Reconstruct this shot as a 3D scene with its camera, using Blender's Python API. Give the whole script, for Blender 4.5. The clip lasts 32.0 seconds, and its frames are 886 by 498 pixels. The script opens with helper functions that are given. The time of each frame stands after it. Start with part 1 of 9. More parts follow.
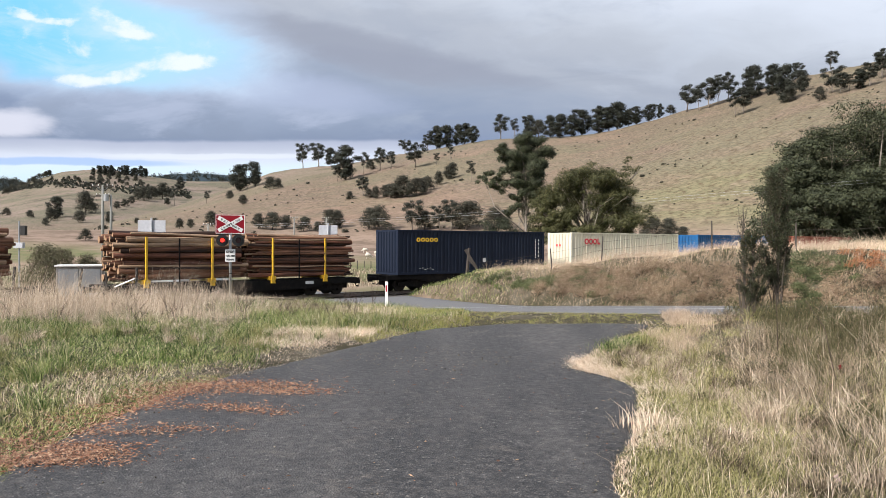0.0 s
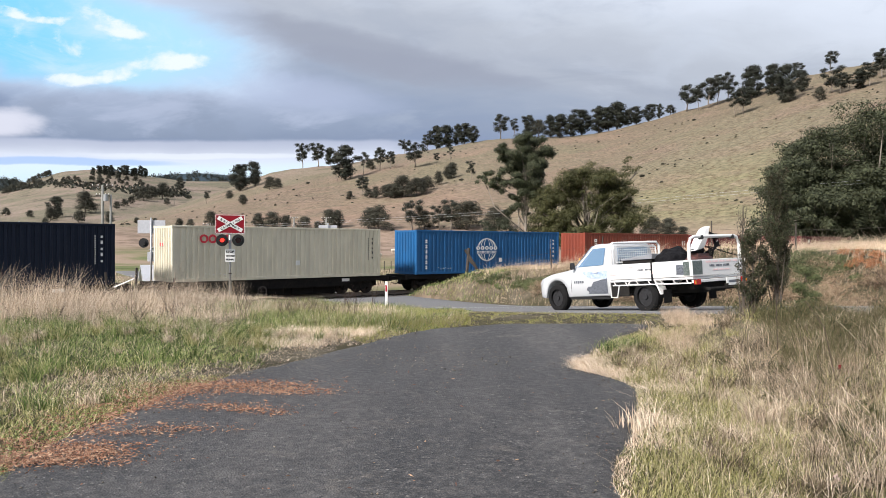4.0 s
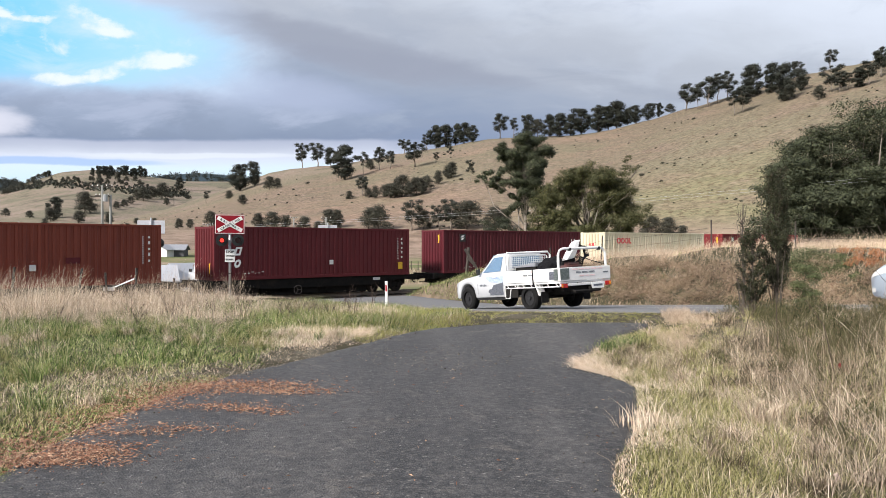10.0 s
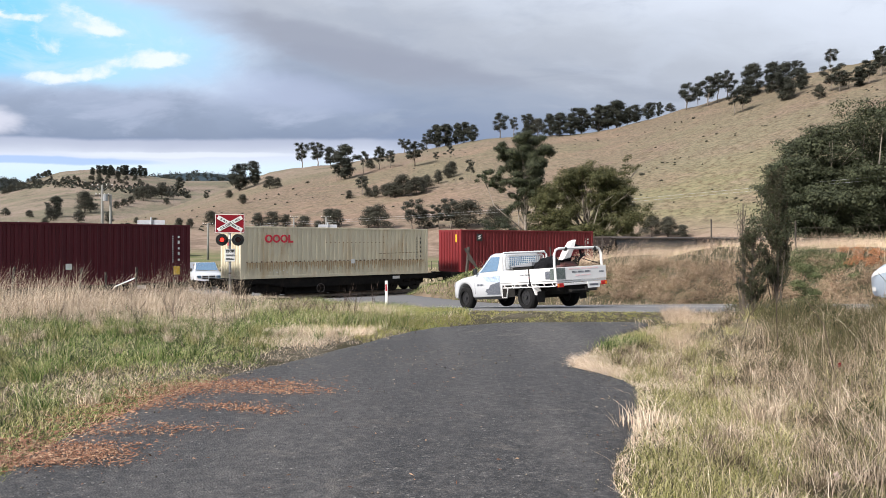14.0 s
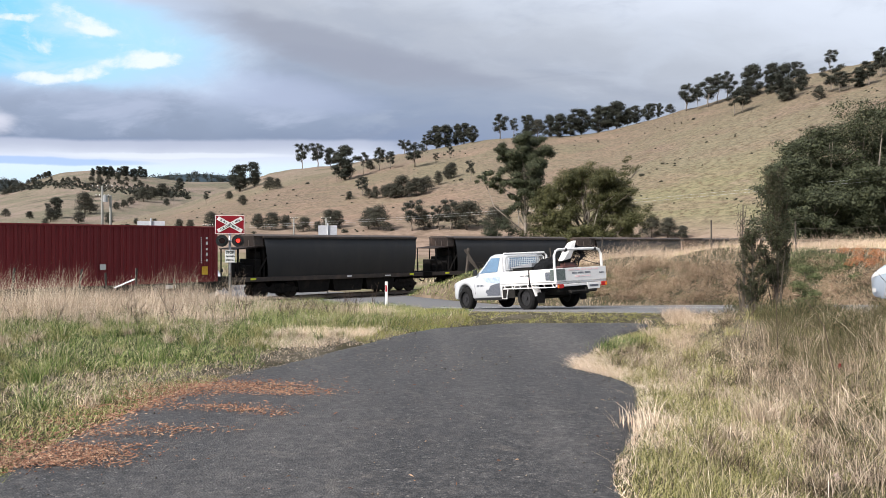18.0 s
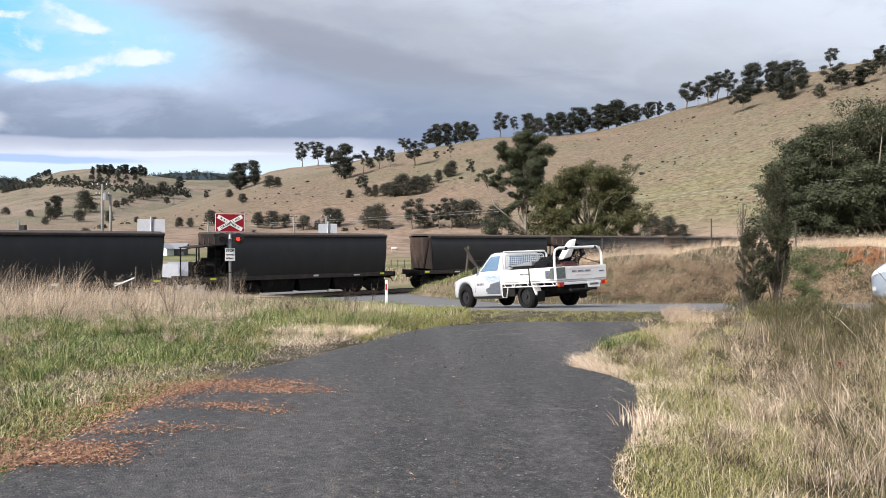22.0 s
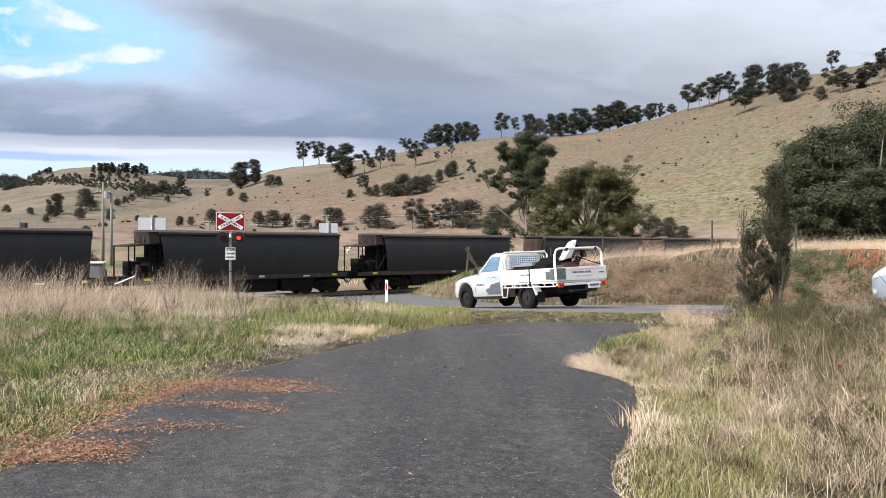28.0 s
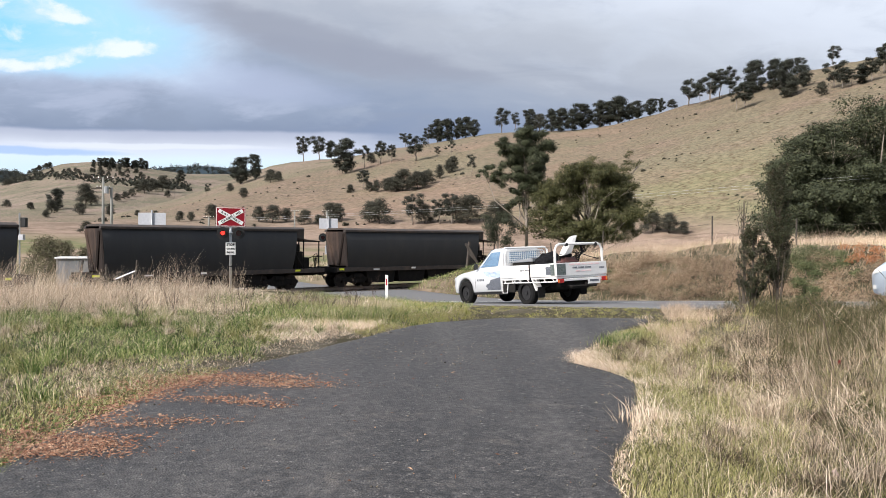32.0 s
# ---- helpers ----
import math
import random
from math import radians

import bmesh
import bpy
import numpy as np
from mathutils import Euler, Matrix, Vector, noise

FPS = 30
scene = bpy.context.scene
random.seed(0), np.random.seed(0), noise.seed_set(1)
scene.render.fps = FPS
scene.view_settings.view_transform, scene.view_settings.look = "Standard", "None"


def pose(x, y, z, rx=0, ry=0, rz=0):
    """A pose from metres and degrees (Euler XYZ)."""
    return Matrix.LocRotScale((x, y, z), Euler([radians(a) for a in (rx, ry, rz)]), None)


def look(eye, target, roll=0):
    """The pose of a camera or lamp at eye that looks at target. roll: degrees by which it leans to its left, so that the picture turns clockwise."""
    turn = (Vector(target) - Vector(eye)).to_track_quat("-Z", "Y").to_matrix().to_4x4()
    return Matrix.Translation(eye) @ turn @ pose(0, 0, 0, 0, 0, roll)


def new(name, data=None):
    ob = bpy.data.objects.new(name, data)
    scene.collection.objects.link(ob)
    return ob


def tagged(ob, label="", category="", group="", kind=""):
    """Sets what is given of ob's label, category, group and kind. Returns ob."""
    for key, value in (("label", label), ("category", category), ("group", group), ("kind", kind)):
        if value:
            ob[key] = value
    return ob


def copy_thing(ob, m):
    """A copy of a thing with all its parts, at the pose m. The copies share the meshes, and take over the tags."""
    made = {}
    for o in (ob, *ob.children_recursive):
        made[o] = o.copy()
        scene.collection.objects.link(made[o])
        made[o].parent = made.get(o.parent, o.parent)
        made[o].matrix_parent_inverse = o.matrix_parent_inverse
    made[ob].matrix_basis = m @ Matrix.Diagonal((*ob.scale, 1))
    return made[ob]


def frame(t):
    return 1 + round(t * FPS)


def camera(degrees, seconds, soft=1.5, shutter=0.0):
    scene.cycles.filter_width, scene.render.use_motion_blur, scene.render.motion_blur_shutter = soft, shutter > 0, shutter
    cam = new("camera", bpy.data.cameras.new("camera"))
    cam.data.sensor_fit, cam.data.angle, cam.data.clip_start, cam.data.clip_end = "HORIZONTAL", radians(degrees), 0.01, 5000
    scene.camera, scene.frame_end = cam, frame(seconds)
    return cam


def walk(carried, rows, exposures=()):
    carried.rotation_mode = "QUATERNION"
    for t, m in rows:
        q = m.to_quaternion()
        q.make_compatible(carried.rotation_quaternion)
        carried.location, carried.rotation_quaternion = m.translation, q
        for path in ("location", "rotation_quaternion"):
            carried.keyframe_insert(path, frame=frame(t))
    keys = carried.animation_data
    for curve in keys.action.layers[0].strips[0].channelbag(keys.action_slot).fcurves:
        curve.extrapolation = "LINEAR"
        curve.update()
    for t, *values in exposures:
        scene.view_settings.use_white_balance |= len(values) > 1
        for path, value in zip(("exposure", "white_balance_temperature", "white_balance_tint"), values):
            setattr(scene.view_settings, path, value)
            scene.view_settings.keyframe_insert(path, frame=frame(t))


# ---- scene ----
CAM_ROWS = [(0, .61, 1.72, .158), (.5, .73, .9, .178), (1, .85, .55, .19), (1.5, .73, .7, .178), (2, .6, 1.27, .155), (2.5, .35, 1.65, .155),
            (3.5, .3, 1.7, .155), (5.5, .2, 1.45, .15), (6, .3, 1.72, .157), (7, .15, 2.33, .14), (8, -.1, 2.75, .114), (9, -.06, 2, .054),
            (10, -.04, .8, .02), (11, 0, .05, 0), (13, 0, 0, 0), (14, 0, -.2, .006), (14.5, 0, -.7, .02), (16.5, 0, .2, 0), (17, 0, 1.4, 0),
            (19.5, 0, 1.5, -.01), (20.5, 0, .3, -.05), (21.5, 0, -1.45, -.02), (22, .15, -1.4, .01), (22.5, .3, -.4, .11), (23, .14, 1.12, .16),
            (23.5, .05, 2.85, .23), (24, 0, 3.7, .24), (24.5, .15, 3.6, .27), (25, .2, 2.36, .29), (25.5, .45, 1.0, .303), (27.5, .87, -1.0, .33),
            (28.5, .85, -1.28, .355), (29.5, .75, -2.2, .355), (30, .7, -3.73, .355), (31, 1.0, -6.78, .36), (32, 1.11, -9.4, .402)]
EYE = (0.0, 0.0, 1.6)
FOCAL = 1284.0
cam = camera(62.82, 32.0, soft=0.5)


def eye_pose(dx, dy, roll):
    return pose(*EYE, 90 - .437 + math.degrees(dy / FOCAL), 0, math.degrees(dx / FOCAL)) @ pose(0, 0, 0, 0, 0, roll)


walk(cam, [(t, eye_pose(dx, dy, roll)) for t, dx, dy, roll in CAM_ROWS])

# ---- light ----
scene.view_settings.exposure = 0.28
SUN_AZ, SUN_EL = 229.0, 38.0      # compass bearing of the sun from +y, clockwise
world = bpy.data.worlds.new("sky")
scene.world = world
world.use_nodes = True
wn, wl = world.node_tree.nodes, world.node_tree.links
wn.clear()
w_out = wn.new("ShaderNodeOutputWorld")
w_bg = wn.new("ShaderNodeBackground")
w_sky = wn.new("ShaderNodeTexSky")
w_sky.sky_type, w_sky.sun_disc = "NISHITA", False
w_sky.sun_elevation, w_sky.sun_rotation = radians(SUN_EL), radians(SUN_AZ)
w_sky.air_density, w_sky.dust_density = 1.0, 2.0
w_mix = wn.new("ShaderNodeMix")
w_mix.data_type = "RGBA"
w_mix.inputs["Factor"].default_value = 0.55
w_mix.inputs["B"].default_value = (6.2, 6.55, 7.2, 1)     # cloud cover
w_bg.inputs["Strength"].default_value = 0.112
wl.new(w_sky.outputs[0], w_mix.inputs["A"])
wl.new(w_mix.outputs["Result"], w_bg.inputs["Color"])
wl.new(w_bg.outputs[0], w_out.inputs["Surface"])
sun = new("sun", bpy.data.lights.new("sun", "SUN"))
sun.data.energy, sun.data.angle, sun.data.color = 5.75, radians(7.0), (1.0, .945, .905)
_a, _e = radians(SUN_AZ), radians(SUN_EL)
sun.matrix_world = look((0, 0, 50), (-math.sin(_a) * math.cos(_e), -math.cos(_a) * math.cos(_e), 50 - math.sin(_e)))


# ---- materials ----
def nodes_of(name):
    m = bpy.data.materials.new(name)
    m.use_nodes = True
    nt = m.node_tree
    return m, nt, nt.nodes["Principled BSDF"]


def link(nt, a, b):
    nt.links.new(a, b)


def noise_node(nt, scale, detail=5.0, rough=.55, vec=None, dist=0.0):
    n = nt.nodes.new("ShaderNodeTexNoise")
    n.inputs["Scale"].default_value, n.inputs["Detail"].default_value = scale, detail
    n.inputs["Roughness"].default_value, n.inputs["Distortion"].default_value = rough, dist
    if vec:
        link(nt, vec, n.inputs["Vector"])
    return n.outputs["Fac"]


def ramp(nt, fac, lo, hi, c0=(0, 0, 0), c1=(1, 1, 1)):
    r = nt.nodes.new("ShaderNodeValToRGB")
    r.color_ramp.elements[0].position, r.color_ramp.elements[1].position = lo, hi
    r.color_ramp.elements[0].color, r.color_ramp.elements[1].color = (*c0, 1), (*c1, 1)
    link(nt, fac, r.inputs["Fac"])
    return r.outputs["Color"]


def mixed(nt, fac, a, b, blend="MIX"):
    n = nt.nodes.new("ShaderNodeMix")
    n.data_type, n.blend_type = "RGBA", blend
    for key, v in (("Factor", fac), ("A", a), ("B", b)):
        s = n.inputs[key]
        if isinstance(v, (int, float)):
            s.default_value = v
        elif isinstance(v, tuple):
            s.default_value = (*v, 1)
        else:
            link(nt, v, s)
    return n.outputs["Result"]


def coords(nt, space="Object", scale=(1, 1, 1)):
    tc = nt.nodes.new("ShaderNodeTexCoord")
    mp = nt.nodes.new("ShaderNodeMapping")
    mp.inputs["Scale"].default_value = scale
    link(nt, tc.outputs[space], mp.inputs["Vector"])
    return mp.outputs["Vector"]


def bump_to(nt, bsdf, fac, strength=.3, dist=.01):
    b = nt.nodes.new("ShaderNodeBump")
    b.inputs["Strength"].default_value, b.inputs["Distance"].default_value = strength, dist
    link(nt, fac, b.inputs["Height"])
    link(nt, b.outputs["Normal"], bsdf.inputs["Normal"])


def mat(name, c1, c2=None, scale=6.0, rough=.7, metal=0.0, bump=.15, dirt=None, dirt_scale=.8, dirt_at=(.55, .75), stretch=(1, 1, 1), vary=0.0, space="Object", spec=.5):
    """Two-scale surface: fine grain between c1 and c2, larger stains of the dirt colour, relief, a shift from piece to piece."""
    m, nt, p = nodes_of(name)
    v = coords(nt, space, stretch)
    g = noise_node(nt, scale, 6, .6, v)
    col = mixed(nt, ramp(nt, g, .3, .7), c1, c2 or tuple(min(1, x * .75) for x in c1))
    if dirt:
        col = mixed(nt, ramp(nt, noise_node(nt, dirt_scale, 5, .6, v, .6), *dirt_at), col, dirt)
    if vary:
        oi = nt.nodes.new("ShaderNodeObjectInfo")
        mr = nt.nodes.new("ShaderNodeMapRange")
        mr.inputs["To Min"].default_value, mr.inputs["To Max"].default_value = 1 - vary, 1 + vary
        link(nt, oi.outputs["Random"], mr.inputs["Value"])
        hs = nt.nodes.new("ShaderNodeHueSaturation")
        link(nt, mr.outputs[0], hs.inputs["Value"])
        link(nt, col, hs.inputs["Color"])
        col = hs.outputs["Color"]
    link(nt, col, p.inputs["Base Color"])
    p.inputs["Roughness"].default_value, p.inputs["Metallic"].default_value = rough, metal
    p.inputs["Specular IOR Level"].default_value = spec
    if bump:
        bump_to(nt, p, noise_node(nt, scale * 3, 4, .6, v), bump, .01)
    return m


def blades_mat(name, stops, rough=.75, translucent=.25):
    """Grass or leaves: colour by Random Per Island over a few stops."""
    m, nt, p = nodes_of(name)
    geo = nt.nodes.new("ShaderNodeNewGeometry")
    r = nt.nodes.new("ShaderNodeValToRGB")
    while len(r.color_ramp.elements) < len(stops):
        r.color_ramp.elements.new(.5)
    for i, (e, c) in enumerate(zip(r.color_ramp.elements, stops)):
        e.position, e.color = i / (len(stops) - 1), (*c, 1)
    link(nt, geo.outputs["Random Per Island"], r.inputs["Fac"])
    big = ramp(nt, noise_node(nt, .35, 3, .5, coords(nt)), .3, .7, (.75, .75, .75), (1.2, 1.2, 1.15))
    col = mixed(nt, 1.0, r.outputs["Color"], big, "MULTIPLY")
    link(nt, col, p.inputs["Base Color"])
    p.inputs["Roughness"].default_value = rough
    p.inputs["Specular IOR Level"].default_value = .2
    if translucent:
        tr = nt.nodes.new("ShaderNodeBsdfTranslucent")
        link(nt, col, tr.inputs["Color"])
        mx = nt.nodes.new("ShaderNodeMixShader")
        mx.inputs[0].default_value = translucent
        out = nt.nodes["Material Output"]
        link(nt, p.outputs[0], mx.inputs[1])
        link(nt, tr.outputs[0], mx.inputs[2])
        link(nt, mx.outputs[0], out.inputs["Surface"])
    return m


def glow_mat(name, color, strength):
    m, nt, p = nodes_of(name)
    p.inputs["Base Color"].default_value = (*color, 1)
    p.inputs["Emission Color"].default_value = (*color, 1)
    p.inputs["Emission Strength"].default_value = strength
    return m


# ---- mesh helpers ----
def part(name, bm, material, parent=None, label="", smooth=False):
    me = bpy.data.meshes.new(name)
    if smooth:
        for f in bm.faces:
            f.smooth = True
    bm.to_mesh(me)
    bm.free()
    me.materials.append(material)
    ob = new(name, me)
    ob.parent = parent
    if label:
        ob["label"] = label
    return ob


def box(bm, x0, x1, y0, y1, z0, z1, m=None):
    vs = [bm.verts.new((x, y, z)) for z in (z0, z1) for y in (y0, y1) for x in (x0, x1)]
    if m:
        for v in vs:
            v.co = m @ v.co
    for f in ((0, 2, 3, 1), (4, 5, 7, 6), (0, 1, 5, 4), (1, 3, 7, 5), (3, 2, 6, 7), (2, 0, 4, 6)):
        bm.faces.new([vs[i] for i in f])
    return bm


def tube(bm, pts, rads, n=8, caps=True):
    """A round rod along points, with a radius at each."""
    rings = []
    pts = [Vector(p) for p in pts]
    if isinstance(rads, (int, float)):
        rads = [rads] * len(pts)
    for i, p in enumerate(pts):
        d = (pts[min(i + 1, len(pts) - 1)] - pts[max(i - 1, 0)]).normalized()
        side = d.cross(Vector((0, 0, 1)) if abs(d.z) < .95 else Vector((1, 0, 0))).normalized()
        up = side.cross(d)
        rings.append([bm.verts.new(p + (side * math.cos(k * math.tau / n) + up * math.sin(k * math.tau / n)) * rads[i]) for k in range(n)])
    for a, b in zip(rings, rings[1:]):
        for k in range(n):
            bm.faces.new((a[k], a[(k + 1) % n], b[(k + 1) % n], b[k]))
    if caps:
        bm.faces.new(rings[0][::-1])
        bm.faces.new(rings[-1])
    return bm


def prism(bm, outline, axis, a, b, m=None):
    """A closed outline of 2D points, pushed along an axis from a to b."""
    def at(p, h):
        v = {"x": (h, p[0], p[1]), "y": (p[0], h, p[1]), "z": (p[0], p[1], h)}[axis]
        return m @ Vector(v) if m else v
    lo, hi = [bm.verts.new(at(p, a)) for p in outline], [bm.verts.new(at(p, b)) for p in outline]
    n = len(outline)
    for i in range(n):
        bm.faces.new((lo[i], lo[(i + 1) % n], hi[(i + 1) % n], hi[i]))
    bm.faces.new(lo[::-1])
    bm.faces.new(hi)
    bmesh.ops.recalc_face_normals(bm, faces=bm.faces[:])
    return bm


def bevelled(bm, width=.01, segments=1):
    bmesh.ops.bevel(bm, geom=bm.edges[:], offset=width, segments=segments, affect="EDGES", clamp_overlap=True)
    return bm


def mesh_from(name, verts, faces_flat, counts, material, smooth=False, face_mats=None):
    """A mesh from numpy arrays: vertices, the loops' vertex indices, and each face's corner count."""
    me = bpy.data.meshes.new(name)
    me.vertices.add(len(verts))
    me.vertices.foreach_set("co", np.asarray(verts, np.float32).ravel())
    me.loops.add(len(faces_flat))
    me.loops.foreach_set("vertex_index", np.asarray(faces_flat, np.int32))
    me.polygons.add(len(counts))
    starts = np.concatenate(([0], np.cumsum(counts)[:-1])).astype(np.int32)
    me.polygons.foreach_set("loop_start", starts)
    me.polygons.foreach_set("loop_total", np.asarray(counts, np.int32))
    if smooth:
        me.polygons.foreach_set("use_smooth", np.ones(len(counts), bool))
    me.update(calc_edges=True)
    for m in material if isinstance(material, (list, tuple)) else [material]:
        me.materials.append(m)
    if face_mats is not None:
        me.polygons.foreach_set("material_index", np.asarray(face_mats, np.int32))
    return me


# ---- the lie of the land ----
TRACK_TH, TRACK_K, TRACK_Y, TRACK_S1 = radians(37.70), -0.005737, 45.185, 7.0
RAIL_Z = -1.25
HX, HY = -.530, .848          # the road's heading towards the crossing
RX, RY = .848, .530           # to the right of it
ROAD_O = (.83, 23.3)


def smooth01(t):
    t = np.clip(t, 0, 1)
    return t * t * (3 - 2 * t)


def track_point(s):
    """The near edge line of the train's loading gauge at s metres along the line: place and heading."""
    q = min(s, TRACK_S1)
    h = TRACK_TH + TRACK_K * q
    x, y = (math.sin(h) - math.sin(TRACK_TH)) / TRACK_K, TRACK_Y - (math.cos(h) - math.cos(TRACK_TH)) / TRACK_K
    return x + (s - q) * math.cos(h), y + (s - q) * math.sin(h), h


def track_pose(s, off=0.0, z=RAIL_Z):
    """On the line at s, off metres beyond the gauge's near edge, x along the line."""
    x, y, h = track_point(s)
    return pose(x - off * math.sin(h), y + off * math.cos(h), z, 0, 0, math.degrees(h))


_tx, _ty, _th = track_point(TRACK_S1)
_cx, _cy = math.sin(TRACK_TH) * -1 / TRACK_K, TRACK_Y + math.cos(TRACK_TH) / TRACK_K


def track_off(x, y):
    """Distance beyond the gauge's near edge (positive: the far side), and the rough distance along."""
    along = (x - _tx) * math.cos(_th) + (y - _ty) * math.sin(_th)
    n_line = -(x - _tx) * math.sin(_th) + (y - _ty) * math.cos(_th)
    n_arc = np.hypot(x - _cx, y - _cy) + 1 / TRACK_K
    return np.where(along > 0, n_line, n_arc), along + TRACK_S1


def road_ab(x, y):
    dx, dy = x - ROAD_O[0], y - ROAD_O[1]
    return dx * HX + dy * HY, dx * RX + dy * RY


def road_z(a, b):
    z = -.50 - .074 * a - .026 * b
    lo = RAIL_Z + .02
    return np.where(z > lo + .3, z, lo + .3 * np.exp(np.minimum((z - lo - .3) / .3, 0)))


def prof(u, pts):
    return np.interp(u, [p[0] for p in pts], [p[1] for p in pts])


RIDGE = [(150, 431), (200, 392), (300, 368), (400, 335), (480, 306), (530, 298), (600, 290), (700, 272), (800, 258), (860, 247), (960, 241), (1050, 232),
         (1130, 212), (1210, 188), (1300, 165), (1420, 130), (1568, 101), (1900, 80), (2600, 220), (4000, 400)]
RIDGE_R = [(100, 560), (480, 620), (850, 520), (1568, 420), (3000, 350)]
SPUR = [(-3000, 400), (-300, 360), (-100, 350), (0, 338), (60, 318), (110, 304), (180, 299), (250, 309), (330, 319), (420, 322), (500, 345), (640, 420)]
RANGE = [(-3000, 380), (-200, 320), (0, 314), (40, 320), (120, 335), (230, 318), (300, 306), (350, 304), (420, 310), (500, 322), (650, 350), (1500, 380)]


def hill(r, az, prof_px, ridge_r, foot, power):
    """A ridge whose crest runs at ridge_r and rises to a given bearing's height."""
    front = np.cos(az) > .12
    u = np.where(front, 784 + FOCAL * np.tan(np.where(front, az, 0)), np.where(az > 0, 4000, -3000))
    e = np.maximum(431 - prof(u, prof_px), 0) / FOCAL * np.where(front, np.cos(az), .12)
    R = prof(u, ridge_r) if isinstance(ridge_r, list) else ridge_r
    q = r / R
    up = np.clip((q - foot) / (1 - foot), 0, 1) ** power
    down = np.maximum(1 - .25 * (q - 1), .5)
    return e * R * np.where(q < 1, up, down)


def ground_z(x, y):
    x, y = np.asarray(x, float), np.asarray(y, float)
    r, az = np.hypot(x, y), np.arctan2(x, y)
    a, b = road_ab(x, y)
    off, along = track_off(x, y)
    # the verge by the drive, and the paddock beyond the line
    near = -.0125 * np.clip(y, -5, 30) - .012 * np.clip(-x - 3, 0, 12) * np.clip(y - 8, 0, 12) / 12
    near = near + .10 * np.sin(x * .9 + 1) * np.sin(y * .6) * smooth01((-x - 4) / 3)
    # cutting bank between road and line
    bank_end = smooth01((15.5 - a) / 4.0)
    bank_h = .26 + .36 * smooth01((9.5 - a) / 5) + .085 * np.clip(7 - a, 0, 9)
    bank = -.7 + (bank_h + .7 + .25 * np.sin(a * 1.3 + b) * .4) * smooth01((b - 6.6 + .25 * smooth01((a - 7) / 3)) / (3.5 - .9 * smooth01((a - 7) / 3))) * bank_end
    bank = np.where(bank_end > 0, np.maximum(bank, np.minimum(road_z(a, b), bank)), bank)
    flat = RAIL_Z - .28
    beyond = flat + .045 * np.clip(off - 6, 0, 1e9) * smooth01((off - 35) / 130) - .2 * smooth01((off - 4) / 6) * (1 - smooth01((off - 30) / 40))
    z = np.where(b > 6.2, bank, near)
    # road corridor
    rz = road_z(a, b) - .03
    w = np.where(b < 0, smooth01((b + 6.2) / 4.6), smooth01((7.4 - b) / 1.0))
    w = np.where((b < 0) & (a > 6), smooth01((b + 4.2) / 2.6), w)
    z = z * (1 - w) + rz * w
    # the line itself
    t = smooth01((off + 8.5) / 4.5)
    tb = np.where((b > 6.7) & (a < 16.5), smooth01((off + 4.0) / 3.0), t)
    z = np.where(off < 4.2, z * (1 - tb) + flat * tb, np.minimum(beyond, 6))
    wf = smooth01((9 - off) / 4.8)
    z = np.where(off >= 4.2, flat * wf + z * (1 - wf), z)
    far = np.maximum(np.maximum(hill(r, az, RIDGE, RIDGE_R, .3, 1.12), hill(r, az, SPUR, 1250.0, .35, 1.3)), hill(r, az, RANGE, 2700.0, .55, 1.3))
    roll = 1.6 * np.sin(x * .021 + 1.7) * np.sin(y * .017) * smooth01((r - 120) / 150)
    t = smooth01((r - 170) / 130)
    return z * (1 - t) + 1.6 * t + np.maximum(far, 0) + roll


def gz(x, y):
    return float(ground_z(x, y))


